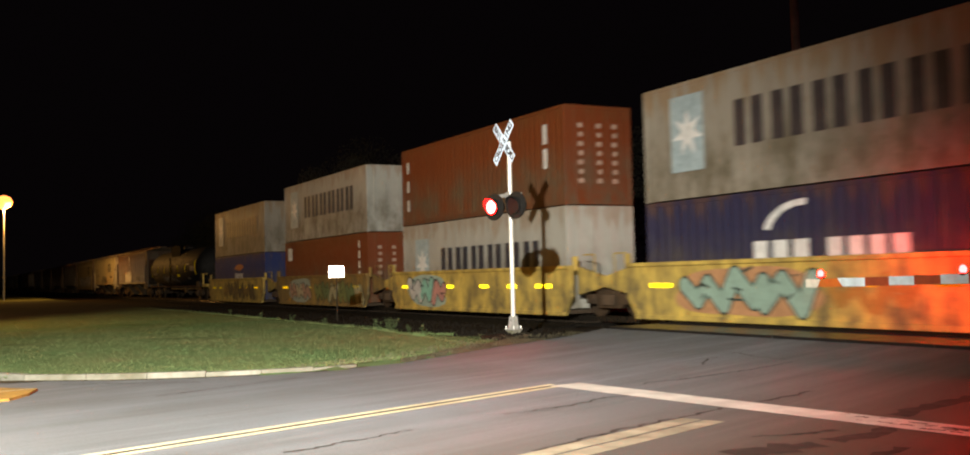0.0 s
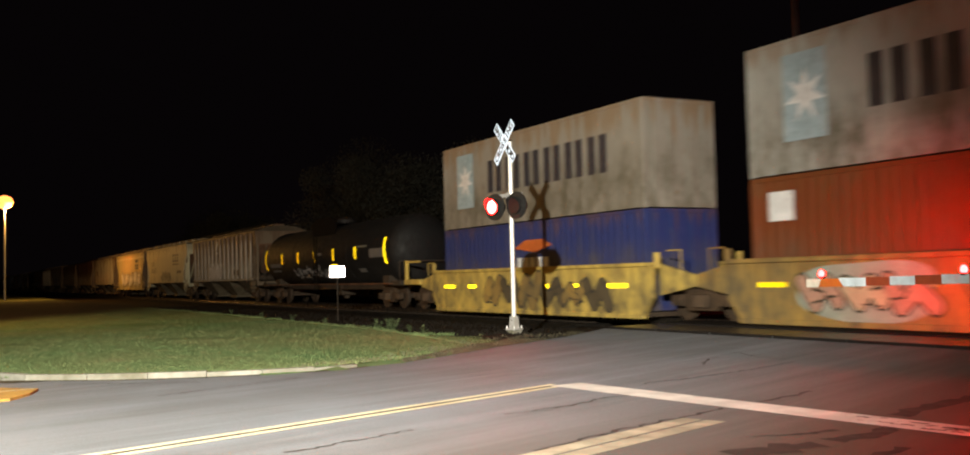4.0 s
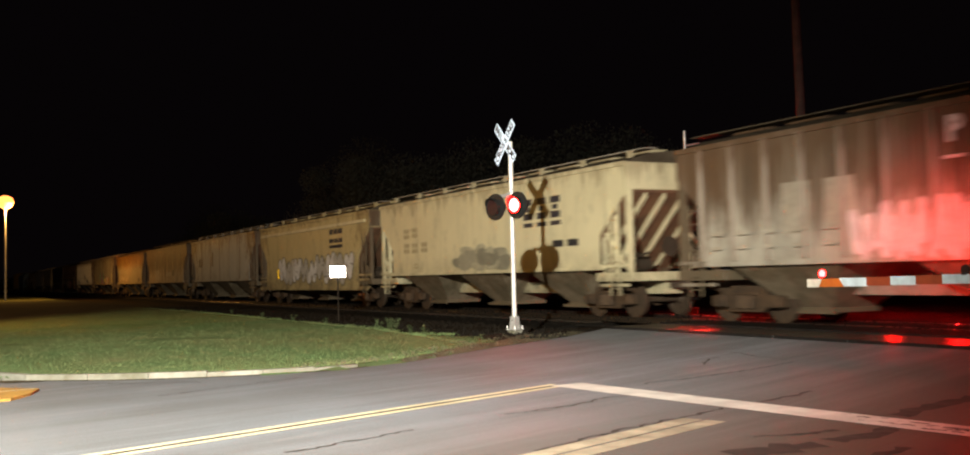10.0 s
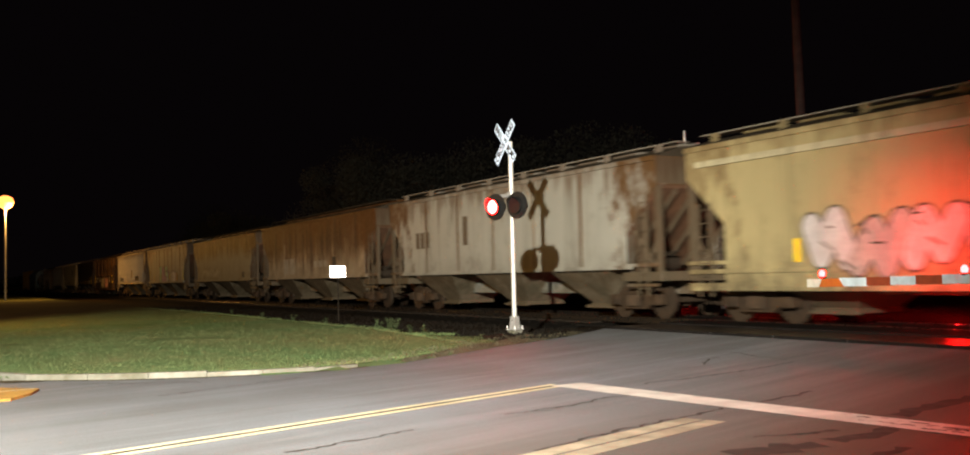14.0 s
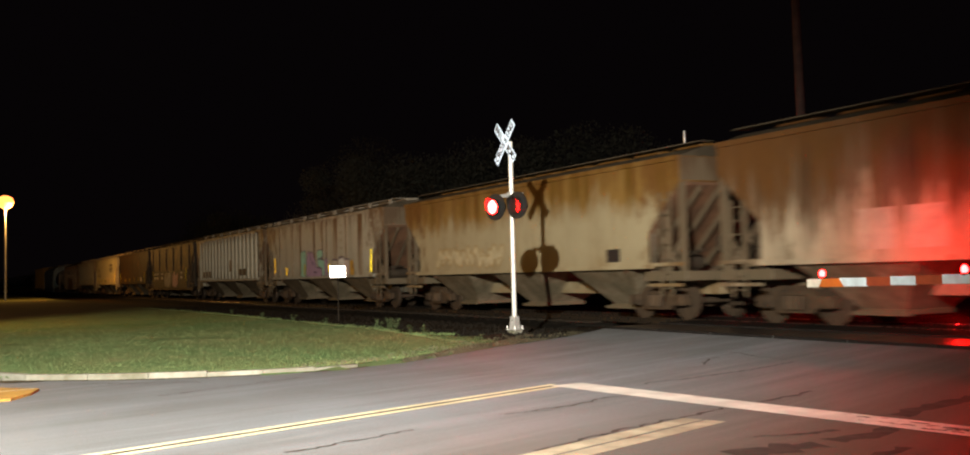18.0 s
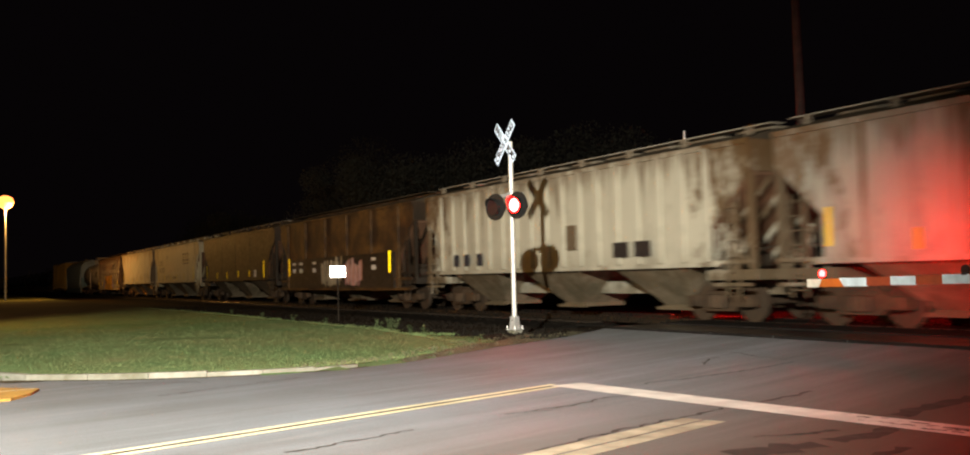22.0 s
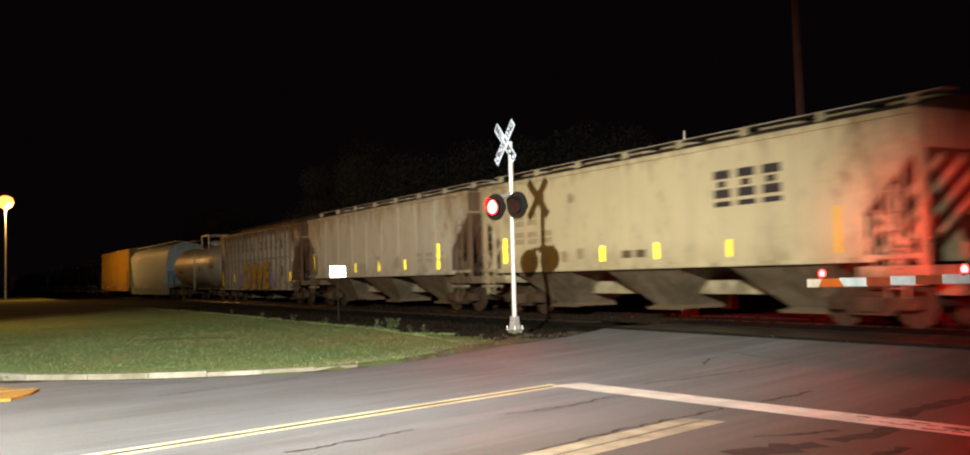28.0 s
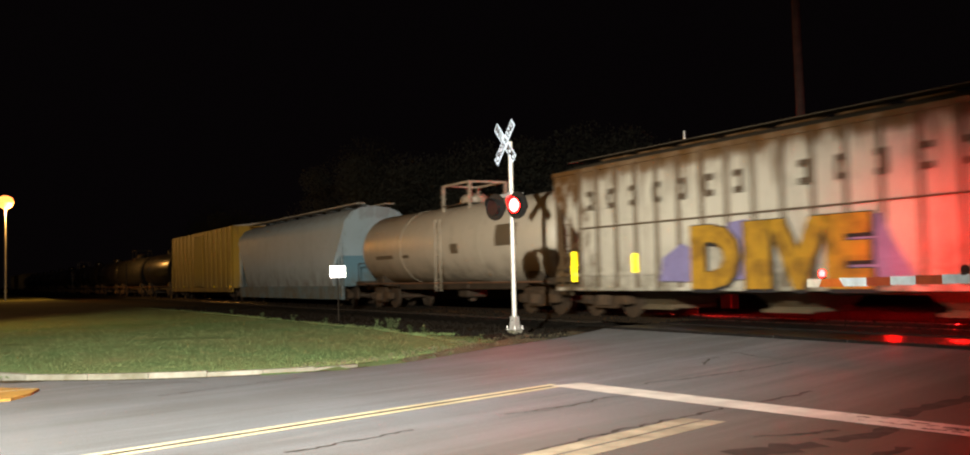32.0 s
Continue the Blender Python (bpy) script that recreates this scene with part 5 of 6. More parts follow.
def container(x_mid, z, h, paint, label, corrugated=True, posts=None):
    """A 40 foot box with corner posts, rails, corrugated sides and door end."""
    c = mover("shipping_container", label, "container", x_mid, "containers on the train", z=z)
    hl, hw = 6.096, 1.219
    fr_ = Shape()
    for x in (-hl, hl):
        for y in (-hw, hw):
            fr_.box(min(x, x - math.copysign(0.16, x)), max(x, x - math.copysign(0.16, x)), min(y, y - math.copysign(0.12, y)), max(y, y - math.copysign(0.12, y)), 0.0, h, 0.01)
    for y in (-hw, hw):
        a, b = min(y, y - math.copysign(0.08, y)), max(y, y - math.copysign(0.08, y))
        fr_.box(-hl + 0.16, hl - 0.16, a, b, 0.02, 0.18).box(-hl + 0.16, hl - 0.16, a, b, h - 0.10, h)
    for x in (-hl, hl):
        a, b = min(x, x - math.copysign(0.1, x)), max(x, x - math.copysign(0.1, x))
        fr_.box(a, b, -hw + 0.12, hw - 0.12, 0.02, 0.18).box(a, b, -hw + 0.12, hw - 0.12, h - 0.12, h)
    part("frame", fr_.mesh("frame", paint), c)
    n, amp = (38, 0.022) if corrugated else (16, 0.006)
    for s in (-1, 1):
        vs, fs = [], []
        step = (2 * hl - 0.32) / n
        xs = []
        for i in range(n):
            x = -hl + 0.16 + i * step
            xs += [(x, 0), (x + step * 0.3, 0), (x + step * 0.5, amp), (x + step * 0.8, amp)]
        xs.append((hl - 0.16, 0))
        for x, d in xs:
            vs += [(x, s * (hw - 0.015 - d), 0.18), (x, s * (hw - 0.015 - d), h - 0.1)]
        fs = [(2 * i, 2 * i + 2, 2 * i + 3, 2 * i + 1) for i in range(len(xs) - 1)]
        part("side_wall", Shape().add(vs, fs).mesh("side_wall", paint), c, "corrugated steel wall" if corrugated else "smooth panelled wall")
    part("roof", Shape().box(-hl + 0.1, hl - 0.1, -hw + 0.08, hw - 0.08, h - 0.06, h - 0.02).mesh("roof", paint), c)
    part("floor", Shape().box(-hl + 0.1, hl - 0.1, -hw + 0.08, hw - 0.08, 0.1, 0.18).mesh("floor", UNDER), c)
    for s in (-1, 1):
        e = part("end_wall", Shape().box(min(s * (hl - 0.06), s * (hl - 0.03)), max(s * (hl - 0.06), s * (hl - 0.03)), -hw + 0.12, hw - 0.12, 0.18, h - 0.12).mesh("end_wall", paint), c)
        if s > 0:
            for y in (-0.85, -0.35, 0.35, 0.85):
                part("lock_rod", Shape().tube((hl - 0.005, y, 0.12), (hl - 0.005, y, h - 0.08), 0.02, n=8).mesh("lock_rod", paint), e)
            if posts:
                for y in (-0.62, 0.05, 0.62):
                    for k in range(7):
                        part("door_marking", Shape().box(hl - 0.03, hl - 0.025, y - 0.11 + 0.03 * (k % 2), y + 0.08, h * 0.22 + k * 0.28, h * 0.22 + k * 0.28 + 0.14).mesh("door_marking", posts), e)
    return c


WHITE_BOX = car_paint("white_container", (0.42, 0.42, 0.395), 0.25, 0.12, 0.15, 0.5, 2.9, (0.25, 0.13, 0.04))
WHITE_RUSTY = car_paint("rusty_white_container", (0.32, 0.295, 0.255), 0.6, 0.25, 0.3, 0.5, 2.9, (0.25, 0.14, 0.05))
BROWN_BOX = car_paint("brown_container", (0.17, 0.042, 0.012), 0.15, 0.05, 0.06, 0.5, 2.9)
BLUE_BOX = car_paint("navy_container", (0.024, 0.025, 0.068), 0.1, 0.15, 0.2, 0.5, 2.9)
BLUE_BRIGHT = car_paint("blue_container", (0.022, 0.036, 0.15), 0.1, 0.15, 0.2, 0.5, 2.9)
SKY_PAINT, STAR_PAINT = plain("sky_blue_logo", (0.38, 0.50, 0.57), 0.5), plain("white_logo", (0.80, 0.82, 0.84), 0.5)
FADED = plain("faded_white_marking", (0.42, 0.30, 0.24), 0.6)
DARK_LOGO = plain("dark_logo", (0.035, 0.035, 0.05), 0.5)
ORANGE_LOGO = plain("orange_logo", (0.60, 0.14, 0.03), 0.5)
YF = -1.235


def shipping_logo(c, h, x0=-4.35, k=0.555):
    """A pale star on a blue square, and a row of heavy dark blocks beside it."""
    zc = h * k
    s = Shape().box(x0 - 0.6, x0 + 0.65, YF, YF + 0.004, zc - 0.95, zc + 0.95)
    part("logo_ground", s.mesh("logo_ground", SKY_PAINT), c, "light blue square")
    pts = []
    for i in range(14):
        r_ = 0.60 if i % 2 == 0 else 0.24
        t = math.pi / 2 + 2 * math.pi * i / 14
        pts.append((x0 + 0.05 + r_ * math.cos(t), zc + r_ * math.sin(t)))
    part("logo_star", Shape().prism(pts, YF - 0.004, YF).mesh("logo_star", STAR_PAINT), c, "white star shape")
    hh = 1.08
    lo, hi = zc - hh / 2, zc + hh / 2
    for i in range(6):
        x = x0 + 1.75 + i * 1.22
        s = Shape().box(x, x + 0.36, YF - 0.002, YF + 0.002, lo, hi).box(x + 0.56, x + 0.92, YF - 0.002, YF + 0.002, lo, hi)
        part("logo_block", s.mesh("logo_block", DARK_LOGO), c, "heavy dark logo block")


def small_bars(c, x, z, mat, rows=3, w=0.35, h=0.22, gap=0.75):
    for i in range(rows):
        part("marking", Shape().box(x, x + w * 0.55, YF, YF + 0.004, z - i * gap - h, z - i * gap + h).mesh("marking", mat), c, "plain painted bars")


FLOOR = 0.17
for rear, mid, top, pc, up, lo in ((-21.58, 2.98, 5.93, YELLOW, 0, 0), (-37.66, 3.25, 6.29, YELLOW, 1, 1), (-53.78, 3.26, 6.23, YELLOW_OLD, 2, 2), (-69.96, 2.90, 5.87, YELLOW, 3, 3)):
    x = rear + 6.096
    lab = ("yellow well car sprayed with teal and pink graffiti", "bright yellow well car carrying two containers", "faded yellow well car covered in green graffiti", "dull yellow well car at the end of its set")[up]
    wc = well_car(x, pc, lab, last=(up == 3))
    hi = top - mid
    label = ("weathered white container with a star logo and rust", "plain brown corrugated container", "white container with rust streaks and dark logo", "dirty white container with dark logo")[up]
    cu = container(x, mid + 0.02, hi - 0.02, (WHITE_RUSTY, BROWN_BOX, WHITE_BOX, WHITE_RUSTY)[up], label, up == 1, FADED if up == 1 else None)
    if up != 1:
        shipping_logo(cu, hi)
    else:
        small_bars(cu, -5.55, hi - 0.75, STAR_PAINT)
        small_bars(cu, 4.9, hi - 0.8, STAR_PAINT, 2, 0.4, 0.3)
    label = ("navy blue container with white lettering shapes", "white container with a star logo", "rust-red corrugated container with a pale notice", "blue container with an orange logo")[up]
    cl = container(x, FLOOR, mid - FLOOR, (BLUE_BOX, WHITE_BOX, BROWN_BOX, BLUE_BRIGHT)[up], label, up != 1, FADED if up in (2,) else None)
    if up == 0:
        part("logo_arc", Shape().prism([(-0.55 + 0.9 * math.cos(t) * 1.4, 1.75 + 0.8 * math.sin(t)) for t in [1.5 + 0.14 * i for i in range(11)]] + [(-0.55 + 0.75 * math.cos(t) * 1.4, 1.75 + 0.66 * math.sin(t)) for t in [2.9 - 0.14 * i for i in range(11)]], YF, YF + 0.004).mesh("logo_arc", STAR_PAINT), cl, "white curved stripe")
        bars(cl, YF, -2.1, 1.43, 0.5, 1.85, STAR_PAINT, 3, "white logo shape")
        bars(cl, YF, 0.1, 1.43, 0.5, 2.2, STAR_PAINT, 4, "white logo shape")
        graffiti(wc, -1.51, -4.3, -0.1, 0.10, 1.32, 3, (spray("grey_teal_spray", (0.30, 0.44, 0.38)),), spray("dark_teal_spray", (0.035, 0.055, 0.05)), 3, spray("dusky_pink_spray", (0.50, 0.27, 0.14)))
        graffiti(wc, -1.507, 0.3, 2.6, 0.2, 1.2, 2, (spray('brown_spray', (0.40, 0.22, 0.05)),), YELLOW, 4)
    elif up == 1:
        shipping_logo(cl, 3.08, -4.3, 0.51)
        graffiti(wc, -1.51, -4.9, -1.7, 0.12, 1.32, 3, (G_SILVER, G_TEAL, G_PINK), G_BLACK, 5, spray("pale_teal_spray", (0.38, 0.50, 0.45)))
    elif up == 2:
        part("notice", Shape().box(-5.5, -4.75, YF, YF + 0.004, 2.1, 2.75).mesh("notice", STAR_PAINT), cl, "pale rectangular notice")
        small_bars(cl, 5.0, 2.6, STAR_PAINT, 4, 0.35, 0.16, 0.45)
        graffiti(wc, -1.51, -4.4, -1.0, 0.12, 1.32, 3, (spray("dull_pink_spray", (0.50, 0.30, 0.22)), spray("cream_spray", (0.56, 0.48, 0.32))), spray("olive_black_spray", (0.05, 0.045, 0.03)), 6, spray("pale_blue_spray", (0.36, 0.42, 0.36)))
        graffiti(wc, -1.51, -0.3, 6.3, 0.08, 1.36, 6, (spray("olive_spray", (0.20, 0.24, 0.09)), spray("moss_spray", (0.14, 0.20, 0.09)), spray("straw_spray", (0.44, 0.42, 0.26))), spray("dark_moss_spray", (0.05, 0.055, 0.025)), 7)
    else:
        part("logo_patch", Shape().prism([(-0.9, 1.9), (-0.2, 2.15), (0.9, 2.15), (1.4, 1.95), (0.4, 1.75)], YF, YF + 0.004).mesh("logo_patch", ORANGE_LOGO), cl, "orange wing shape")
        bars(cl, YF, -0.7, 1.42, 0.35, 2.0, STAR_PAINT, 5, "pale lettering bars")
        graffiti(wc, -1.51, -2.5, 4.8, 0.10, 1.34, 6, (YELLOW_OLD, spray("smoky_spray", (0.10, 0.08, 0.05))), G_BLACK, 8)


# tank cars
def tank(x_front, x_rear, paint, label, radius=1.5, zc=2.42, dome=0.0, rail=True, simple=False):
    mid, half = (x_front + x_rear) / 2, (x_front - x_rear) / 2
    car = mover("tank_car", label, "freight car", mid, "tank cars of the train")
    prof = [(-half, 0.05), (-half + 0.05, radius * 0.45), (-half + 0.18, radius * 0.75), (-half + 0.40, radius * 0.93), (-half + 0.62, radius)]
    prof = prof + [(-a, r_) for a, r_ in reversed(prof)]
    part("shell", Shape().lathe(prof, (0, 0, zc), (1, 0, 0), 40).mesh("shell", paint, True), car, "rolled steel tank shell")
    part("centre_sill", Shape().box(-half - 0.1, half + 0.1, -0.35, 0.35, 0.72, 1.0, 0.02).mesh("centre_sill", UNDER), car)
    for s in (-1, 1):
        part("end_sill", Shape().box(s * half - 0.55, s * half + 0.45, -1.4, 1.4, 0.92, 1.12, 0.02).mesh("end_sill", UNDER), car)
        part("saddle", Shape().box(s * (half - 1.6) - 0.35, s * (half - 1.6) + 0.35, -1.15, 1.15, 0.9, zc - radius * 0.72, 0.02).mesh("saddle", UNDER), car)
        bogie(car, s * (half - 1.5))
        if not simple:
            part("end_rail", Shape().tube((s * (half + 0.35), -1.35, 1.1), (s * (half + 0.35), -1.35, 1.9), 0.025, n=6).tube((s * (half + 0.35), 1.35, 1.1), (s * (half + 0.35), 1.35, 1.9), 0.025, n=6)
                 .tube((s * (half + 0.35), -1.35, 1.9), (s * (half + 0.35), 1.35, 1.9), 0.025, n=6).mesh("end_rail", UNDER), car)
    couplers(car, half + 0.35)
    part("side_pipe", Shape().tube((-half + 0.2, -1.42, 1.0), (half - 0.2, -1.42, 1.0), 0.03, n=8).mesh("side_pipe", GRIMY), car)
    part("outlet", Shape().box(-0.4, 0.4, -0.4, 0.4, 0.45, 0.95, 0.05).tube((0, 0, 0.3), (0, 0, 0.6), 0.15, n=10).mesh("outlet", UNDER), car)
    part("dome", Shape().lathe([(0, 0.5), (0.32, 0.5), (0.42, 0.4), (0.48, 0.1)], (dome, 0, zc + radius - 0.08), (0, 0, 1), 20).mesh("dome", paint, True), car)
    if rail:
        z = zc + radius
        for x in (dome - 1.1, dome + 1.1):
            for y in (-0.75, 0.75):
                part("railing_post", Shape().box(x - 0.05, x + 0.05, y - 0.05, y + 0.05, z - 0.25, z + 0.70).mesh("railing_post", paint), car)
        s = Shape()
        for y in (-0.75, 0.75):
            s.box(dome - 1.15, dome + 1.15, y - 0.03, y + 0.03, z + 0.70, z + 0.78)
        for x in (dome - 1.1, dome + 1.1):
            s.box(x - 0.03, x + 0.03, -0.72, 0.72, z + 0.705, z + 0.775)
        part("railing", s.mesh("railing", paint), car, "square top rail round the dome")
        part("platform", Shape().box(dome - 1.1, dome + 1.1, -0.8, 0.8, z - 0.06, z - 0.01).mesh("platform", UNDER), car)
        ladder(car, dome - 0.2, -1.56, 0.7, zc + radius * 0.6, paint, rungs=9)
    for x in (-half * 0.42, half * 0.42):
        part("shell_band", Shape().lathe([(-0.03, radius + 0.012), (0.03, radius + 0.012)], (x, 0, zc), (1, 0, 0), 40).mesh("shell_band", paint), car)
    return car, half


BLACK_TANK = car_paint("black_tank_paint", (0.0055, 0.0052, 0.0054), 0.05, 0.05, 0.2, 0.6, 3.9, (0.03, 0.02, 0.015), (0.022, 0.020, 0.018))
GREY_TANK = car_paint("grey_tank_paint", (0.494, 0.437, 0.356), 0.05, 0.05, 0.10, 0.34, 3.9)


def curved_patch(car, x0, x1, z0, z1, mat, name, label, radius=1.5, zc=2.42):
    """A thin patch that follows the shell."""
    n = 6
    vs = []
    for i in range(n + 1):
        z = z0 + (z1 - z0) * i / n
        y = -math.sqrt(max(0.01, radius ** 2 - (z - zc) ** 2))
        for k in (1.004, 1.010):
            vs += [(x0, y * k, z), (x1, y * k, z)]
    fs = []
    for i in range(n):
        a, b = 4 * i, 4 * i + 4
        fs += [(a, a + 1, b + 1, b), (a + 2, b + 2, b + 3, a + 3), (a, b, b + 2, a + 2), (a + 1, a + 3, b + 3, b + 1)]
    fs += [(0, 2, 3, 1), (4 * n, 4 * n + 1, 4 * n + 3, 4 * n + 2)]
    part(name, Shape().add(vs, fs).mesh(name, mat), car, label)


t1, _ = tank(-74.3, -93.3, BLACK_TANK, "black tank car with yellow reflecting strips and graffiti", 1.5, 2.42, 0.0, False)
# matt black that stands for the unlit zone round the dome
DULL_TONE = plain("unlit_zone_black", (0.0025, 0.0025, 0.0025), 0.95)
DULL_TONE.node_tree.nodes["Principled BSDF"].inputs["Specular IOR Level"].default_value = 0.1
part("unlit_zone_plate", Shape().prism([(-1.5, 3.25), (1.5, 3.25), (1.9, 4.0), (1.0, 4.25), (-1.0, 4.25), (-1.9, 4.0)], -1.15, -1.10).mesh("unlit_zone_plate", DULL_TONE), t1, "black plate standing for the unlit zone beside the dome")
part("walkway", Shape().box(-1.8, 1.8, -1.1, 1.1, 3.86, 3.92).mesh("walkway", DULL_TONE), t1)
ladder(t1, -0.25, -1.58, 0.7, 3.3, DULL_TONE, rungs=9)
for x in (-9.0, -5.91, -3.1, -0.5, 2.27, 5.17, 8.6):
    tall_ = 1.1 if abs(x) > 8 else 0.55
    curved_patch(t1, x - 0.09, x + 0.09, 2.38 - tall_ / 2, 2.38 + tall_ / 2, REF_YELLOW, "reflector", "yellow reflecting strip")
STENCIL = spray("stencil_grey", (0.15, 0.15, 0.15))
for x0, x1, z0, z1 in ((6.9, 8.4, 2.12, 2.5), (5.4, 6.6, 2.6, 2.68), (5.2, 6.0, 1.52, 1.68), (-8.2, -6.2, 1.95, 2.15), (-8.0, -6.5, 1.7, 1.8), (0.1, 0.6, 2.4, 2.52)):
    curved_patch(t1, x0, x1, z0, z1, STENCIL, "stencil", "pale stencilled bars")
curved_patch(t1, 1.8, 2.7, 1.76, 1.95, REF_YELLOW, "stencil", "yellow stencilled bar")
rg = random.Random(17)
G_SMOKE = spray("smoky_silver_spray", (0.34, 0.34, 0.35))
for i in range(34):
    x = -4.3 + i * 0.155 + rg.uniform(-0.1, 0.1)
    z = 1.28 + rg.uniform(0.0, 0.5) * (1 - abs(i - 17) / 30)
    wide, tall_ = ((0.07, rg.uniform(0.2, 0.45)) if i % 2 else (rg.uniform(0.2, 0.45), 0.07))
    curved_patch(t1, x, x + wide, z, z + tall_, G_SMOKE, "graffiti_fill", "thin silver sprayed stroke")


# covered hoppers
def cp(name, c, **k):
    return car_paint(name, c, **k)


GREY_H = cp("grey_hopper_paint", (0.50, 0.465, 0.39), rust=0.35, streak=0.5, dirt=0.42, ends=0.7, rust_colour=(0.12, 0.072, 0.042), belt=1.4, belt_colour=(0.15, 0.10, 0.064))
TAN_H = cp("tan_hopper_paint", (0.70, 0.635, 0.415), rust=0.12, streak=0.15, dirt=0.25)
GOLD_H = cp("buff_hopper_paint", (0.55, 0.46, 0.24), rust=0.15, streak=0.12, dirt=0.3, ends=0.5)
WHITE_H = cp("white_hopper_paint", (0.46, 0.455, 0.405), rust=0.35, streak=0.32, dirt=0.36, ends=0.95)
DULL_H = cp("dull_hopper_paint", (0.47, 0.38, 0.27), rust=0.4, streak=0.6, dirt=0.4, ends=0.75, rust_colour=(0.12, 0.052, 0.016), belt=1.5, belt_colour=(0.10, 0.046, 0.020))
ORANGE_H = cp("rusty_orange_hopper_paint", (0.37, 0.315, 0.205), rust=0.35, streak=0.35, dirt=0.35, ends=0.85, rust_colour=(0.14, 0.062, 0.016), dirt_colour=(0.19, 0.135, 0.07), belt=0.85, belt_colour=(0.21, 0.105, 0.012))
PALE_H = cp("pale_hopper_paint", (0.41, 0.40, 0.345), rust=0.3, streak=0.25, dirt=0.36, ends=0.8)
STRIPED_H = cp("streaked_white_hopper_paint", (0.53, 0.495, 0.40), rust=0.3, streak=0.36, dirt=0.28, ends=0.9, rust_colour=(0.10, 0.052, 0.018))
DARK_H = surface("dark_rusty_hopper_paint", (0.040, 0.020, 0.009), (0.14, 0.072, 0.020), 0.9, 0.65, 0, 5, 0.15, 0.01, 0.42, 0.62)
DARK_H2 = cp("dark_brown_hopper_paint", (0.026, 0.017, 0.010), rust=0.2, streak=0.3, dirt=0.3, rust_colour=(0.05, 0.028, 0.014), dirt_colour=(0.035, 0.028, 0.022))
CREAM_H = cp("cream_hopper_paint", (0.70, 0.625, 0.41), rust=0.15, streak=0.06, dirt=0.2, ends=0.4)
GREEN_H = cp("greyish_hopper_paint", (0.60, 0.585, 0.505), rust=0.2, streak=0.26, dirt=0.2, ends=0.5, rust_colour=(0.30, 0.19, 0.07))
WP_H = cp("silver_hopper_paint", (0.69, 0.66, 0.57), rust=0.35, streak=0.3, dirt=0.2, ends=1.0, rust_colour=(0.12, 0.055, 0.016), belt=0.25, belt_colour=(0.16, 0.085, 0.03))
GREY_END = cp("grimy_end_paint", (0.145, 0.105, 0.068), rust=0.5, streak=0.3, dirt=0.5, rust_colour=(0.075, 0.035, 0.016))
# dirt and rust, with the shade of the sloping bays put into the colour
BAY_SHADE_DIRT = cp("dirty_shaded_bay_paint", (0.27, 0.22, 0.155), rust=0.4, streak=0.3, dirt=0.4, top=1.5, rust_colour=(0.10, 0.055, 0.022))
GREY_POST = cp("pale_worn_post_paint", (0.40, 0.34, 0.28), rust=0.3, streak=0.6, dirt=0.5, rust_colour=(0.15, 0.085, 0.05))
Y_H = -1.604
SEAM_RUST = cp("rust_stained_seam_paint", (0.30, 0.25, 0.19), rust=0.6, streak=0.9, dirt=0.6, rust_colour=(0.13, 0.065, 0.025))
PALE_MARK = surface("faded_pale_marking", (0.47, 0.42, 0.34), (0.36, 0.31, 0.24), 2.0, 0.65, 0, 9, 0.1, 0.004)
YEL6 = [(-0.828, 2.05, 0.8), (-0.578, 1.72, 0.4), (-0.229, 1.8, 0.4), (0.207, 1.77, 0.4), (0.553, 1.75, 0.4), (0.833, 2.0, 0.95)]

FADED_TAN = surface("faded_tan_marking", (0.33, 0.26, 0.15), (0.45, 0.38, 0.23), 5.0, 0.65, 0, 18, 0.05, 0.003)


def data_marks(c, dx=0.0):
    """Faded rows of writing on the rear half of a tan car, as bars."""
    for x, z in ((-6.38, 2.92), (-5.62, 2.94), (-6.40, 2.36), (-5.62, 2.35), (-4.76, 2.36)):
        for dz in (0.10, -0.11):
            bars(c, Y_H, x + dx, z + dz, 0.2, 0.56, FADED_TAN, 2, "faded tan bars", 0.17)
    for z in (1.72, 1.60):
        bars(c, Y_H, -5.45 + dx, z, 0.2, 0.38, FADED_TAN, 2, "faded tan bars", 0.07)


c, h = hopper(-94.6, -111.6, GREY_H, "grimy grey ribbed covered hopper car with white graffiti", ribs=15, post_paint=GREY_POST, brackets=False, cut=0.85)
part("marking", letters("P", 0.62, STAR_PAINT, 0.002, 0.03), c, "pale painted letter", pose(-0.58, -1.702, 3.62, 90, 0, 0))
bars(c, -1.70, -0.83, 3.14, 0.1, 0.6, STAR_PAINT, 1, "pale logo bar", 0.06)
graffiti(c, -1.70, -2.93, 0.67, 1.42, 2.4, 7, (G_WHITE,), G_WHITE, 9, spikes=True)
bars(c, -1.70, 3.65, 1.82, 0.4, 0.48, INK, 1, "small dark panel", 0.34)
bars(c, -1.70, 4.57, 1.80, 0.4, 0.48, INK, 1, "small dark panel", 0.34)
for x in (-7.15, -6.3, -5.45, -4.55, -3.7):
    bars(c, -1.70, x, 2.05, 0.3, 0.5, PALE_MARK, 1, "small pale bar", 0.1)
    bars(c, -1.70, x, 1.72, 0.3, 0.46, PALE_MARK, 1, "small pale bar", 0.08)
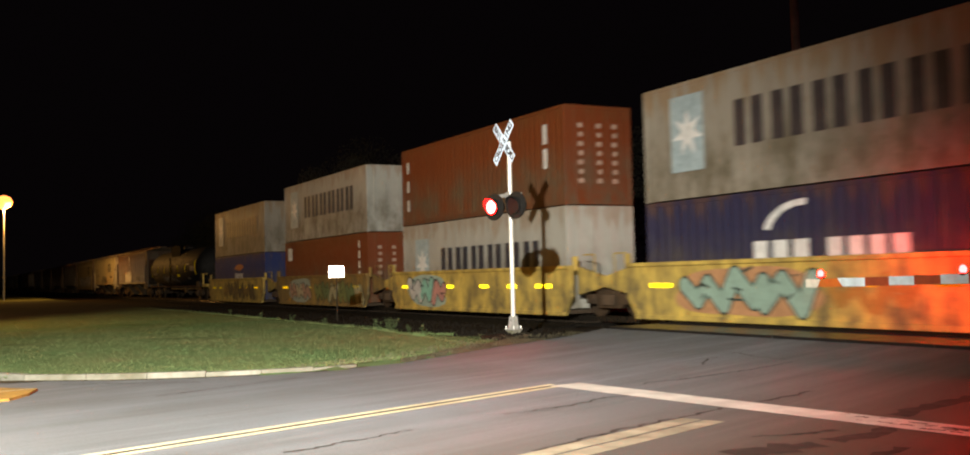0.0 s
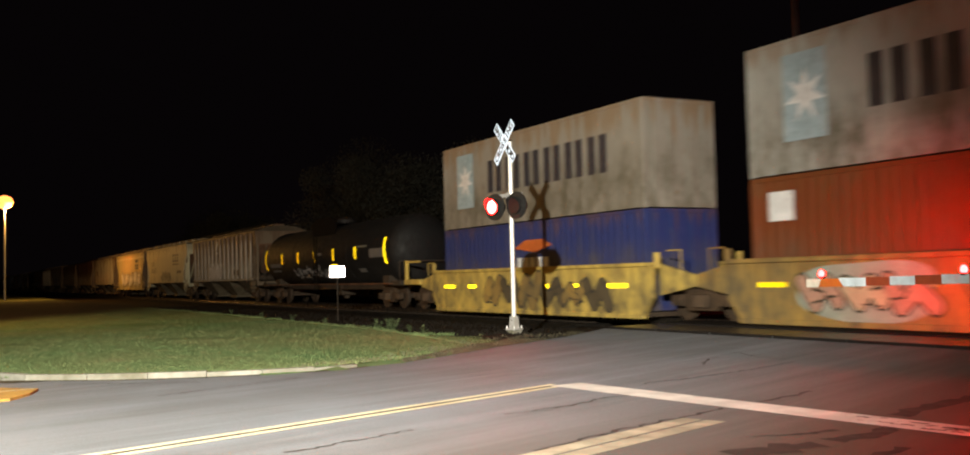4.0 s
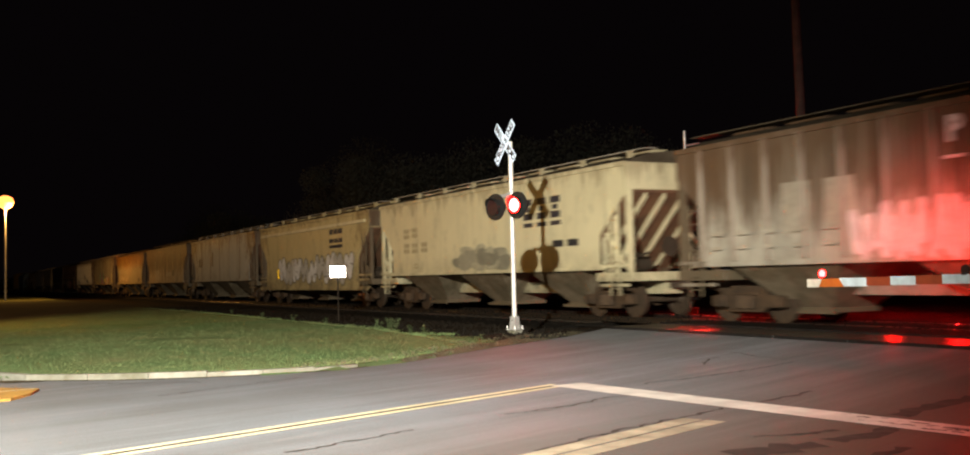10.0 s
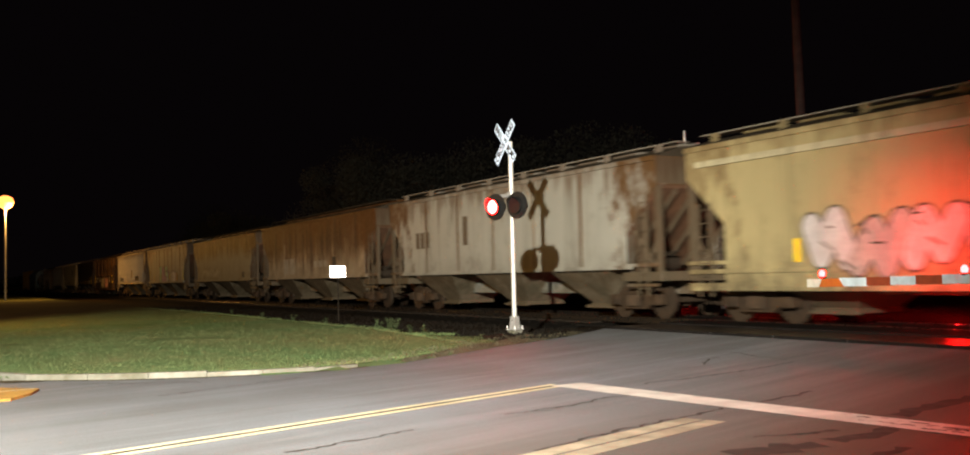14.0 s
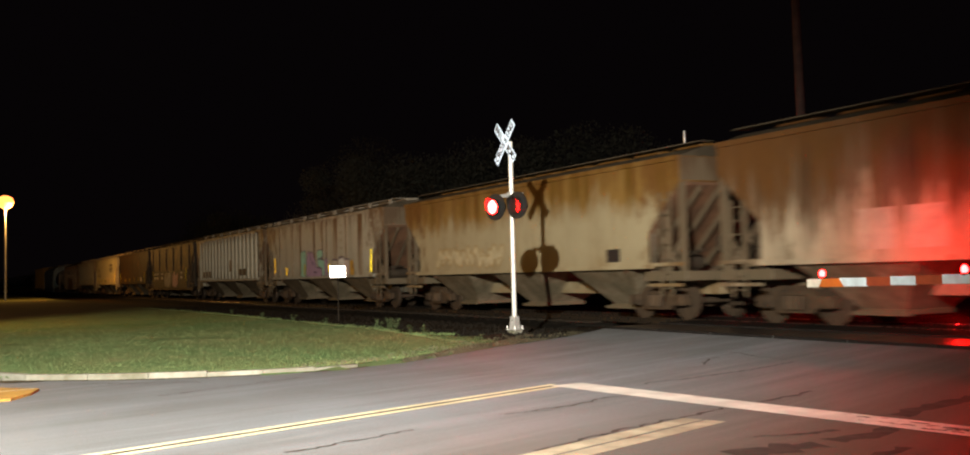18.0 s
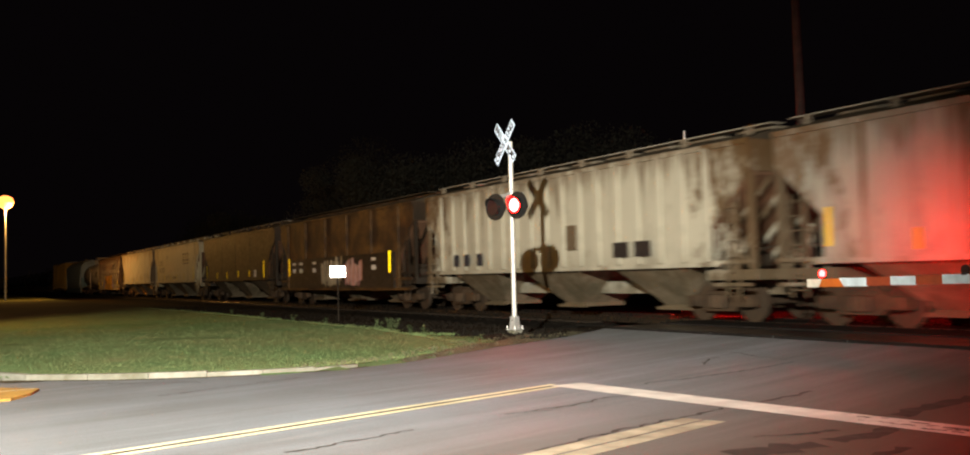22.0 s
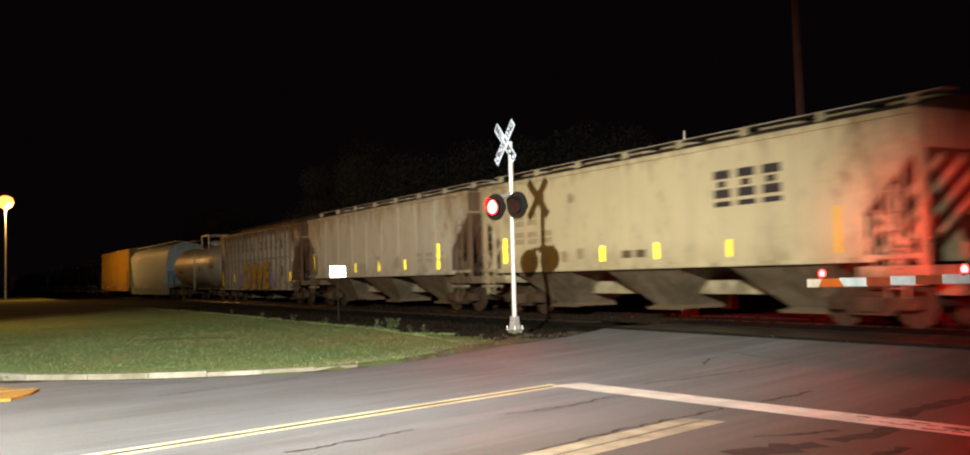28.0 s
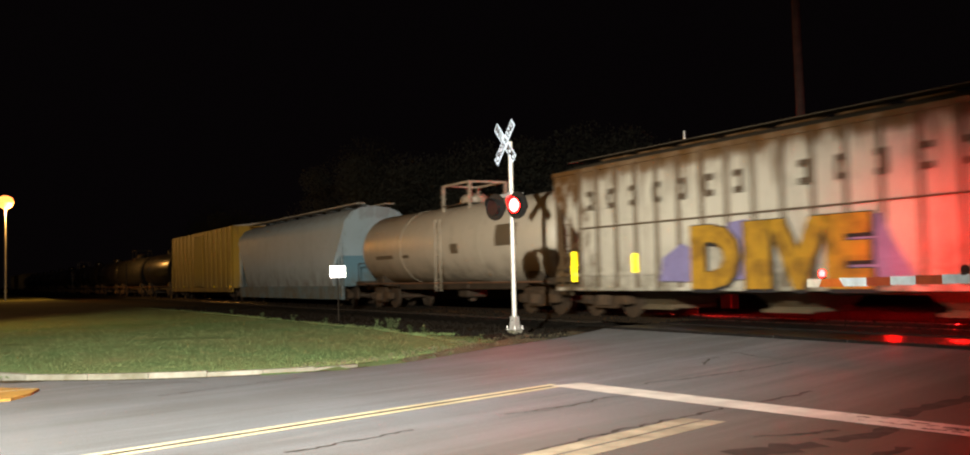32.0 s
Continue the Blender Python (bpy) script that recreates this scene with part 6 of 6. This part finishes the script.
for x in (-4.95, -3.75):
    part("notice", Shape().box(x, x + 0.78, -1.604, -1.600, 1.95, 3.05).mesh("notice", PALE_MARK), c, "pale cleaned rectangle")

c, h = hopper(-113.7, -131.0, TAN_H, "tan covered hopper car with dark logo shapes", reflect=(), dirty_ends=False)
for i in range(3):
    for dz, tall_ in ((0.22, 0.20), (0.0, 0.14), (-0.22, 0.20)):
        bars(c, Y_H, 3.2 + i * 0.8 + (0.12 if dz == 0 else 0.0), 3.22 + dz, 0.7, 0.76 if dz else 0.40, DARK_LOGO, 1, "dark logo block", tall_)
    bars(c, Y_H, 3.2 + i * 0.8, 2.74, 0.1, 0.78, DARK_LOGO, 1, "dark logo bar", 0.13)
rg = random.Random(10)
DULL_TONE = (spray("grey_spray", (0.36, 0.34, 0.25)), spray("dark_grey_spray", (0.25, 0.24, 0.18)), spray("grey_haze", (0.46, 0.43, 0.31)))
for i in range(26):
    g = Shape()
    blob(g, rg.uniform(-1.3, 2.3), rg.uniform(1.62, 2.15), rg.uniform(0.5, 1.1), rg.uniform(0.3, 0.55), rg, 0.09, 20, Y_H - 0.002 - 0.0016 * i, 0.0012)
    part("graffiti_fill", g.mesh("graffiti_fill", DULL_TONE[i % 3]), c, "smudged grey sprayed patch")
bars(c, Y_H, 4.9, 2.12, 0.3, 1.6, G_BLACK, 2, "dark smudge", 0.2)
data_marks(c, 0.2)

c, h = hopper(-132.3, -149.3, GOLD_H, "buff covered hopper car with silver graffiti along its side", skirt=True, bay_paint=GREY_END)
for i in range(3):
    for z0_, z1_ in ((2.92, 3.12), (3.32, 3.56)):
        part("logo_block", Shape().box(3.4 + 0.62 * i, 3.94 + 0.62 * i, Y_H, Y_H + 0.004, z0_, z1_).mesh("logo_block", DARK_LOGO), c, "dark logo shape")
part("logo_bar", Shape().box(3.4, 5.2, Y_H, Y_H + 0.004, 2.68, 2.83).mesh("logo_bar", DARK_LOGO), c, "dark logo underline")
part("paler_band", Shape().box(-h + 0.4, h - 0.4, Y_H - 0.06, Y_H, 3.66, 3.8).mesh("paler_band", TAN_H), c, "pale raised band")
graffiti(c, Y_H - 0.05, -4.6, 6.7, 0.90, 2.62, 9, (G_WHITE, spray("greyed_silver_spray", (0.52, 0.51, 0.48))), spray("soft_grey_spray", (0.13, 0.12, 0.095)), 12)
reflectors(c, Y_H - 0.02, (-4.9,), 1.6, 0.16, 0.5)

c, h = hopper(-150.5, -168.0, WHITE_H, "dirty white covered hopper car with rust runs", seams=(-0.6, -0.3, 0.0, 0.3, 0.6), seam_paint=SEAM_RUST)
bars(c, Y_H, -6.2, 2.6, 0.4, 1.3, GREY_END, 3, "faded bars", 0.6)
bars(c, Y_H, -2.2, 2.8, 0.4, 0.5, GREY_END, 1, "faded panel", 1.0)
c, h = hopper(-169.6, -187.0, DULL_H, "dull brown-grey covered hopper car with rust", seams=(-0.5, 0.0, 0.5), brackets=False)
bars(c, Y_H, 0.5, 2.0, 0.3, 2.2, PALE_MARK, 3, "faded pale bars", 0.3)
part("notice", Shape().box(3.2, 3.7, Y_H, Y_H + 0.004, 1.85, 2.3).mesh("notice", INK), c, "small dark panel")
for x in (-4.6, -3.45):
    part("notice", Shape().box(x, x + 0.85, Y_H, Y_H + 0.004, 1.55, 2.35).mesh("notice", PALE_MARK), c, "pale cleaned rectangle")
c, h = hopper(-188.4, -205.3, ORANGE_H, "pale covered hopper car heavily stained with orange rust", brackets=False, tall=-0.1)
graffiti(c, Y_H, -5.6, -0.6, 1.5, 2.35, 6, (spray("faded_spray", (0.52, 0.44, 0.29)),), spray("faded_orange_spray", (0.36, 0.25, 0.11)), 13)
part("notice", Shape().box(5.25, 5.85, Y_H, Y_H + 0.004, 1.5, 1.85).mesh("notice", INK), c, "small dark panel")
FADED_GREY = plain("faded_grey_marking", (0.36, 0.335, 0.27), 0.7)
c, h = hopper(-207.6, -224.8, PALE_H, "pale covered hopper car with violet and teal graffiti", reflect=YEL6, seams=(-0.72, -0.45, (-0.30, 0.14), (-0.045, 0.16), 0.10, 0.17, (0.315, 0.26), 0.48, (0.69, 0.26)), seam_paint=SEAM_RUST)
G_LILAC = spray("lilac_spray", (0.40, 0.27, 0.46))
DUSK = spray("dark_violet_spray", (0.10, 0.07, 0.13))
rg = random.Random(31)
for k, (mat, lines, fat) in enumerate(((G_TEAL, [[(-2.3, 2.42), (-2.3, 1.65)], [(-1.9, 2.45), (-1.95, 1.6)]], 0.5),
                                       (G_LILAC, [[(-1.32, 1.62), (-1.2, 2.42)], [(-0.75, 2.4), (-0.2, 1.75)], [(-1.1, 2.0), (-0.3, 1.9)], [(-1.0, 1.6), (0.6, 1.58)]], 0.42),
                                       (G_TEAL, [[(0.3, 2.46), (0.75, 2.48)], [(0.35, 2.4), (0.45, 2.05)], [(0.5, 2.05), (1.1, 1.95)], [(1.1, 1.95), (1.05, 1.6)]], 0.36),
                                       (G_LILAC, [[(1.48, 2.05), (1.5, 1.6)]], 0.36))):
    for grow, m_, name, d in ((0.09, DUSK, "graffiti_outline", 0.003), (0.0, mat, "graffiti_fill", 0.008)):
        g = Shape()
        for j, line in enumerate(lines):
            stroke(g, line, fat + grow, Y_H - d - 0.012 * k - 0.0008 * j)
        part(name, g.mesh(name, m_), c, "sprayed rounded form")
for cx, cz, w_, t_, m_ in ((-1.8, 1.75, 0.28, 0.6, spray("lemon_spray", (0.55, 0.50, 0.06))), (2.8, 1.75, 0.85, 0.75, spray("grey_white_spray", (0.50, 0.46, 0.42))), (3.62, 1.8, 0.8, 0.84, G_WHITE), (4.25, 1.74, 0.62, 0.72, spray("pinkish_white_spray", (0.60, 0.48, 0.46))), (4.92, 1.72, 0.5, 0.7, G_ORANGE)):
    g = Shape()
    blob(g, cx, cz, w_, t_, rg, 0.05, 22, Y_H - 0.03, 0.003)
    part("graffiti_fill", g.mesh("graffiti_fill", m_), c, "sprayed patch")
for x0_, z0_, x1_, z1_ in ((2.45, 2.15, 3.1, 2.12), (3.25, 2.22, 3.9, 2.24), (4.0, 2.14, 4.6, 2.12), (-0.3, 1.62, 0.1, 1.60), (2.6, 1.8, 3.1, 1.72), (0.3, 2.2, 0.8, 2.26), (-0.55, 2.2, -0.4, 1.95), (3.4, 1.9, 3.5, 1.6)):
    g = Shape()
    stroke(g, [(x0_, z0_), (x1_, z1_)], 0.07, Y_H - 0.05)
    part("graffiti_outline", g.mesh("graffiti_outline", DUSK), c, "short sprayed stroke")
for i, x in enumerate((3.3, 5.5, 7.0)):
    for j in range(5):
        bars(c, Y_H, x, 3.7 - j * 0.35, 0.2, 0.5, FADED_GREY, 1, "faded bars", 0.12)
c, h = hopper(-225.6, -243.0, STRIPED_H, "white ribbed covered hopper car with brown rust streaks", ribs=17, post_paint=STRIPED_H, rib_w=0.16, dirty_ends=False)
for i, x in enumerate((-6.2, -5.4, -4.45)):
    bars(c, -1.70, x, 1.77, 0.3, 0.55, DARK_LOGO, 1, "dark bar", 0.4)
bars(c, -1.70, 1.2, 2.25, 0.5, 0.7, GREY_END, 1, "grey round mark", 0.7)
bars(c, -1.70, 3.5, 1.82, 0.3, 1.9, INK, 2, "small dark panel", 0.4)
c, h = hopper(-244.2, -261.8, DARK_H, "dark rusty covered hopper car with pale graffiti", ribs=6, skirt=True, post_paint=DARK_H, rib_w=0.14, brackets=False, end_paint=DARK_H2)
graffiti(c, -1.70, -1.9, 0.9, 0.95, 2.2, 4, (STRIPED_H, spray("dingy_cream_spray", (0.38, 0.32, 0.22))), GREY_H, 16, spikes=True)
graffiti(c, -1.70, 1.4, 3.5, 0.95, 2.2, 4, (spray("rose_spray", (0.50, 0.25, 0.26)), spray("pale_rose_spray", (0.60, 0.42, 0.40)), G_PINK), G_PINK, 18, spikes=True)
for x in (-6.4, -5.3, -3.2, 4.6):
    bars(c, -1.70, x, 1.7, 0.3, 0.7, G_WHITE, 1, "pale bars", 0.2)
    bars(c, -1.70, x, 2.05, 0.3, 0.7, G_WHITE, 1, "pale bars", 0.12)
part("lower_panel", Shape().box(-7.0, 7.0, -1.697, -1.602, 0.84, 2.28).mesh("lower_panel", DARK_H2), c, "dark brown lower side panel")
reflectors(c, -1.70, (-7.0, 6.6), 1.9, 0.14, 0.9)
c, h = hopper(-263.0, -280.4, DARK_H2, "dark brown covered hopper car with yellow reflecting strips", reflect=[(-0.893, 1.91, 0.9), (-0.544, 1.68, 0.4), (-0.242, 1.68, 0.4), (0.085, 1.69, 0.4), (0.383, 1.70, 0.4), (0.744, 1.92, 0.95)], seams=(-0.4, 0.0, 0.4), end_paint=DARK_H2)
part("notice", Shape().box(4.4, 4.85, Y_H, Y_H + 0.004, 1.5, 1.9).mesh("notice", G_WHITE), c, "small pale notice")
c, h = hopper(-282.0, -299.5, CREAM_H, "cream covered hopper car with dark logo shapes and reflectors", reflect=[(-0.81, 2.0, 0.8), (-0.488, 1.76, 0.4), (-0.185, 1.75, 0.4), (0.091, 1.75, 0.4), (0.40, 1.72, 0.4), (0.771, 1.98, 0.95)], dirty_ends=False)
for i in range(3):
    for dz, tall_ in ((0.22, 0.20), (0.0, 0.14), (-0.22, 0.20)):
        bars(c, Y_H, 3.05 + i * 0.8 + (0.12 if dz == 0 else 0.0), 3.20 + dz, 0.7, 0.78 if dz else 0.40, DARK_LOGO, 1, "dark logo block", tall_)
    bars(c, Y_H, 3.05 + i * 0.8, 2.74, 0.1, 0.8, DARK_LOGO, 1, "dark logo bar", 0.12)
bars(c, Y_H, -0.7, 1.70, 0.2, 1.2, GREY_END, 2, "smudged bars", 0.2)
data_marks(c)
rg = random.Random(41)
for cx, cz, w_ in ((-3.56, 1.72, 0.36), (-2.74, 1.78, 0.34), (-3.14, 3.39, 0.30)):
    g = Shape()
    blob(g, cx, cz, w_, w_ * 0.95, rg, 0.05, 20, Y_H - 0.002, 0.003)
    part("smudge", g.mesh("smudge", FADED_TAN), c, "round brown smudge")
c, h = hopper(-300.5, -318.0, GREEN_H, "grey-white covered hopper car with yellow reflecting strips", reflect=[(-0.903, 2.1, 0.8), (-0.56, 1.72, 0.4), (-0.253, 1.72, 0.4), (0.063, 1.72, 0.4), (0.374, 1.74, 0.4), (0.726, 1.97, 0.95)], ribs=0, seams=(-0.7, -0.5, -0.3, -0.1, 0.1, 0.3, 0.5, 0.7))
FADED_PALE = surface("faded_pale_grey_marking", (0.43, 0.41, 0.35), (0.34, 0.32, 0.27), 4.0, 0.7, 0, 16, 0.05, 0.003)
for x in (-1.45, 0.2, 4.4, 5.3, 6.2):
    for dz in (0.12, -0.1):
        bars(c, Y_H, x, (1.65 if x < 0 else 1.95) + dz, 0.3, 0.6, FADED_PALE, 2, "faded grey bars", 0.15)
g = Shape()
blob(g, 2.55, 1.85, 0.62, 0.5, random.Random(43), 0.08, 22, Y_H - 0.002, 0.003)
part("smudge", g.mesh("smudge", FADED_PALE), c, "grey smudge")
WP_POST = cp("rusted_post_paint", (0.17, 0.125, 0.085), rust=0.5, streak=0.6, dirt=0.5, rust_colour=(0.10, 0.05, 0.018))
RUST_END = cp("rust_brown_end_paint", (0.10, 0.058, 0.028), rust=0.5, streak=0.3, dirt=0.4, rust_colour=(0.05, 0.025, 0.012))
FADED_BROWN = plain("faded_brown_letters", (0.13, 0.095, 0.065), 0.7)
c, h = hopper(-319.5, -336.4, WP_H, "silver ribbed covered hopper car with amber and violet graffiti", ribs=17, skirt=True, post_paint=WP_POST, rib_w=0.10, brackets=False, end_paint=RUST_END, bay_paint=RUST_END)
part("side_rib", Shape().box(-h + 1.5, h - 1.5, -1.693, -1.60, 2.47, 2.50).mesh("side_rib", WP_POST), c, "thin rusty rib")
for i in range(13):
    if i == 7:
        continue
    x = -6.6 + i * 1.0
    bars(c, -1.696, x + 0.02, 3.42, 0.3, 0.44, FADED_BROWN, 1, "faded brown lettering bar", 0.13)
    bars(c, -1.696, x + 0.02, 3.04, 0.3, 0.44, FADED_BROWN, 1, "faded brown lettering bar", 0.13)
    bars(c, -1.696, x + (0.0 if i % 2 else 0.22), 3.23, 0.3, 0.16, FADED_BROWN, 1, "faded brown lettering bar", 0.26)
bars(c, -1.696, 5.6, 1.75, 0.3, 0.3, INK, 1, "small dark panel", 0.5)
for poly in ([(-3.4, 0.98), (-3.25, 1.55), (-2.5, 1.9), (-2.0, 1.7), (-1.9, 0.95)], [(2.6, 0.95), (2.7, 2.1), (3.5, 2.25), (3.75, 1.75), (4.2, 1.1), (4.25, 0.95)], [(-0.9, 1.0), (-0.8, 2.3), (-0.2, 2.35), (0.0, 1.0)]):
    part("graffiti_fill", Shape().prism(poly, 0, 0.003).mesh("graffiti_fill", G_PURPLE), c, "violet sprayed patch", pose(0, -1.695, 0))
for ch, x in (("D", -1.35), ("I", 0.1), ("V", 1.3), ("E", 2.62)):
    for mat, fat, dx, y, words in ((G_BLACK, 0.17, 0.05, -1.698, "black sprayed edge of the letter"), (G_ORANGE, 0.12, 0.0, -1.703, "amber sprayed letter")):
        me = letters(ch, 1.85, mat, 0.001, fat)
        me.transform(Matrix.Diagonal((1.9 if ch == "I" else 1.2, 1.0, 1.0, 1.0)))
        part("graffiti_letter", me, c, words, pose(x + dx, y, 1.46 - 0.6 * dx, 90, 0, 0))
reflectors(c, -1.71, (-7.28,), 1.42, 0.16, 0.85)
reflectors(c, -1.71, (-4.4, 7.2), 1.46, 0.18, 0.48)

t2, _ = tank(-336.9, -353.0, GREY_TANK, "dusty grey tank car with railed dome", 1.5, 2.42, 0.3, True)
for x0, x1, z0, z1 in ((-6.0, -4.2, 2.0, 2.15), (-3.2, -2.6, 2.0, 2.12), (1.2, 1.8, 2.05, 2.4), (4.6, 6.0, 2.2, 2.9)):
    curved_patch(t2, x0, x1, z0, z1, GREY_END, "stencil", "grey stencilled panel")
BLUE_HOP = cp("blue_grey_hopper_paint", (0.37, 0.46, 0.52), rust=0.0, streak=0.0, dirt=0.06)
YELLOW_BOX = cp("yellow_boxcar_paint", (0.42, 0.25, 0.025), rust=0.1, streak=0.15, dirt=0.25, top=4.9)
TEAL_END = cp("blue_end_paint", (0.12, 0.24, 0.32), rust=0.05, streak=0.1, dirt=0.2)


def round_hopper(x_front, x_rear):
    """A covered hopper with bulging sides and sloping ends."""
    mid, half = (x_front + x_rear) / 2, (x_front - x_rear) / 2
    car = mover("covered_hopper_car", "blue-grey smooth-sided covered hopper car", "freight car", mid, "covered hopper cars of the train")
    sec = [(-1.50, 0.85), (-1.6, 1.5), (-1.6, 3.55), (-1.52, 3.9), (-1.2, 4.3), (-0.7, 4.5), (0, 4.58), (0.7, 4.5), (1.2, 4.3), (1.52, 3.9), (1.6, 3.55), (1.6, 1.5), (1.50, 0.85)]
    n = len(sec)
    rear, front = ([(e * (half - 1.7 * min(1.0, max(0.0, (3.3 - z) / 1.6))), y, z) for y, z in sec] for e in (-1, 1))
    s = Shape().add(rear + front, [(i, (i + 1) % n, n + (i + 1) % n, n + i) for i in range(n)] + [tuple(range(n - 1, -1, -1)), tuple(range(n, 2 * n))])
    part("body", s.mesh("body", BLUE_HOP, True), car, "smooth blue-grey steel body")
    part("side_sill", Shape().box(-half + 0.3, half - 0.3, -1.60, -1.44, 0.30, 0.92, 0.02).box(-half + 0.3, half - 0.3, 1.44, 1.60, 0.30, 0.92, 0.02).mesh("side_sill", TEAL_END), car, "blue side skirt")
    part("running_board", Shape().box(-half, half, -0.95, -0.5, 4.66, 4.72).box(-half, half, 0.5, 0.95, 4.66, 4.72).mesh("running_board", WALK), car, "pale steel walkway")
    for i in range(8):
        part("hatch", Shape().lathe([(0, 0.3), (0.1, 0.3), (0.14, 0.1)], (-half + 1.5 + i * (2 * half - 3) / 7, 0, 4.6), (0, 0, 1), 14).mesh("hatch", BLUE_HOP, True), car)
    part("centre_sill", Shape().box(-half + 0.1, half - 0.1, -0.35, 0.35, 0.7, 1.05, 0.02).mesh("centre_sill", UNDER), car)
    for e in (-1, 1):
        part("end_panel", Shape().box(min(e * (half - 1.4), e * (half - 0.2)), max(e * (half - 1.4), e * (half - 0.2)), -1.5, 1.5, 0.9, 2.3, 0.03).mesh("end_panel", TEAL_END), car, "dark blue end panel")
        ladder(car, e * (half - 0.5) - 0.2, -1.58, 0.5, 3.3, BLUE_HOP, rungs=8)
        bogie(car, e * (half - 1.75))
    couplers(car, half - 0.1)


round_hopper(-354.6, -373.4)


def boxcar(x_front, x_rear, paint, label, top=4.9):
    mid, half = (x_front + x_rear) / 2, (x_front - x_rear) / 2
    car = mover("boxcar", label, "freight car", mid, "boxcars of the train")
    part("body", Shape().box(-half, half, -1.58, 1.58, 0.85, top - 0.1, 0.03).mesh("body", paint), car)
    part("roof", Shape().section([(-1.6, top - 0.12), (0, top + 0.08), (1.6, top - 0.12)], -half - 0.02, half + 0.02).mesh("roof", WALK), car, "pale ribbed roof")
    post_m = Shape().box(-0.05, 0.05, -1.64, -1.58, 0.9, top - 0.15).mesh("side_post", paint)
    for i in range(15):
        x = -half + 0.3 + (2 * half - 0.6) * i / 14
        if abs(x) > 1.6:
            part("side_post", post_m, car, at=pose(x, 0, 0))
    d = part("door", Shape().box(-1.5, 1.5, -1.66, -1.58, 0.95, top - 0.3, 0.02).mesh("door", paint), car, "sliding plug door")
    for x in (-0.9, -0.3, 0.3, 0.9):
        part("lock_rod", Shape().tube((x, -1.68, 1.0), (x, -1.68, top - 0.35), 0.025, n=8).mesh("lock_rod", paint), d)
    part("side_sill", Shape().box(-half, half, -1.62, -1.55, 0.60, 0.9).box(-half, half, 1.55, 1.62, 0.60, 0.9).mesh("side_sill", paint), car)
    part("centre_sill", Shape().box(-half, half, -0.35, 0.35, 0.7, 0.95, 0.02).mesh("centre_sill", UNDER), car)
    for e in (-1, 1):
        bogie(car, e * (half - 1.9))
        ladder(car, e * (half - 0.45) - 0.2, -1.66, 0.6, 2.6, paint, rungs=6)
    couplers(car, half)
    reflectors(car, -1.645, (-half + 0.6, -half * 0.5, half * 0.5, half - 0.5), 0.95, 0.3, 0.12)


boxcar(-374.9, -394.4, YELLOW_BOX, "yellow high boxcar with a pale roof")
DARK_TANK = car_paint("dark_tank_paint", (0.012, 0.011, 0.011), 0.0, 0.0, 0.1, 0.24, 3.9, (0.02, 0.015, 0.012), (0.02, 0.018, 0.016))
x = -396.6
for i in range(11):
    ln = 12.6 if i == 0 else 15.0
    tank(x, x - ln, DARK_TANK if i != 1 else BLACK_TANK, "dark tank car far down the train", 1.48, 2.4, 0.0 if i else 1.0, i in (1, 4), simple=True)
    x -= ln + 1.55
for i in range(3):
    boxcar(x, x - 16.5, GOLD_H if i != 1 else DARK_H, "tan boxcar far down the train", 4.5)
    x -= 18.0


# ---- what moves: the train and the lamps ----
CYCLE, SHIFT = 1.0814, 0.675


def motions():
    for t, x, y, z in MOVERS:
        walk(t, [(k, pose(x + ran(k), y, z)) for k in [i * 2.0 for i in range(17)]])
    # one turning wheel, shared by all
    rows = []
    step = 1.35 * 0.457
    total = ran(32.0)
    d = 0.0
    while d < total + step:
        t = (-SPEED + math.sqrt(SPEED * SPEED + 2 * GAIN * d)) / GAIN
        rows.append((t, Matrix.Rotation(d / 0.457, 4, "Y")))
        d += step
    first = WHEELS[0]
    walk(first, rows)
    for w in WHEELS[1:]:
        w.rotation_mode = "QUATERNION"
        w.animation_data_create()
        w.animation_data.action = first.animation_data.action
        w.animation_data.action_slot = first.animation_data.action_slot
    # lamps: side 0 is lit in the first half of each cycle, side 1 in the second
    for lens, side in FLASH:
        base_m = lens.matrix_basis.copy()
        times_ = []
        c = -2
        while SHIFT + c * CYCLE < 33:
            a = SHIFT + c * CYCLE
            times_ += [(a, 0), (a + CYCLE * 0.505, 1)]
            c += 1
        angle = 0.0
        rows = []
        for a, s in times_:
            want_dark = s != side
            if (round(angle) % 360 == 180) == want_dark and rows:
                continue
            if a < 0:
                angle = 180.0 if want_dark else 0.0
                rows = [(0.0, base_m @ pose(0, 0, 0, 0, 0, angle))]
                continue
            if a + 0.08 > 32.0:
                break
            rows.append((a - 0.07, base_m @ pose(0, 0, 0, 0, 0, angle)))
            for i in range(4):
                rows.append((a - 0.025 + i / 60, base_m @ pose(0, 0, 0, 0, 0, angle + 60.0 * i)))
            angle += 180.0
            rows.append((a + 0.07, base_m @ pose(0, 0, 0, 0, 0, angle)))
        rows.append((32.0, base_m @ pose(0, 0, 0, 0, 0, angle)))
        walk(lens, rows)


motions()
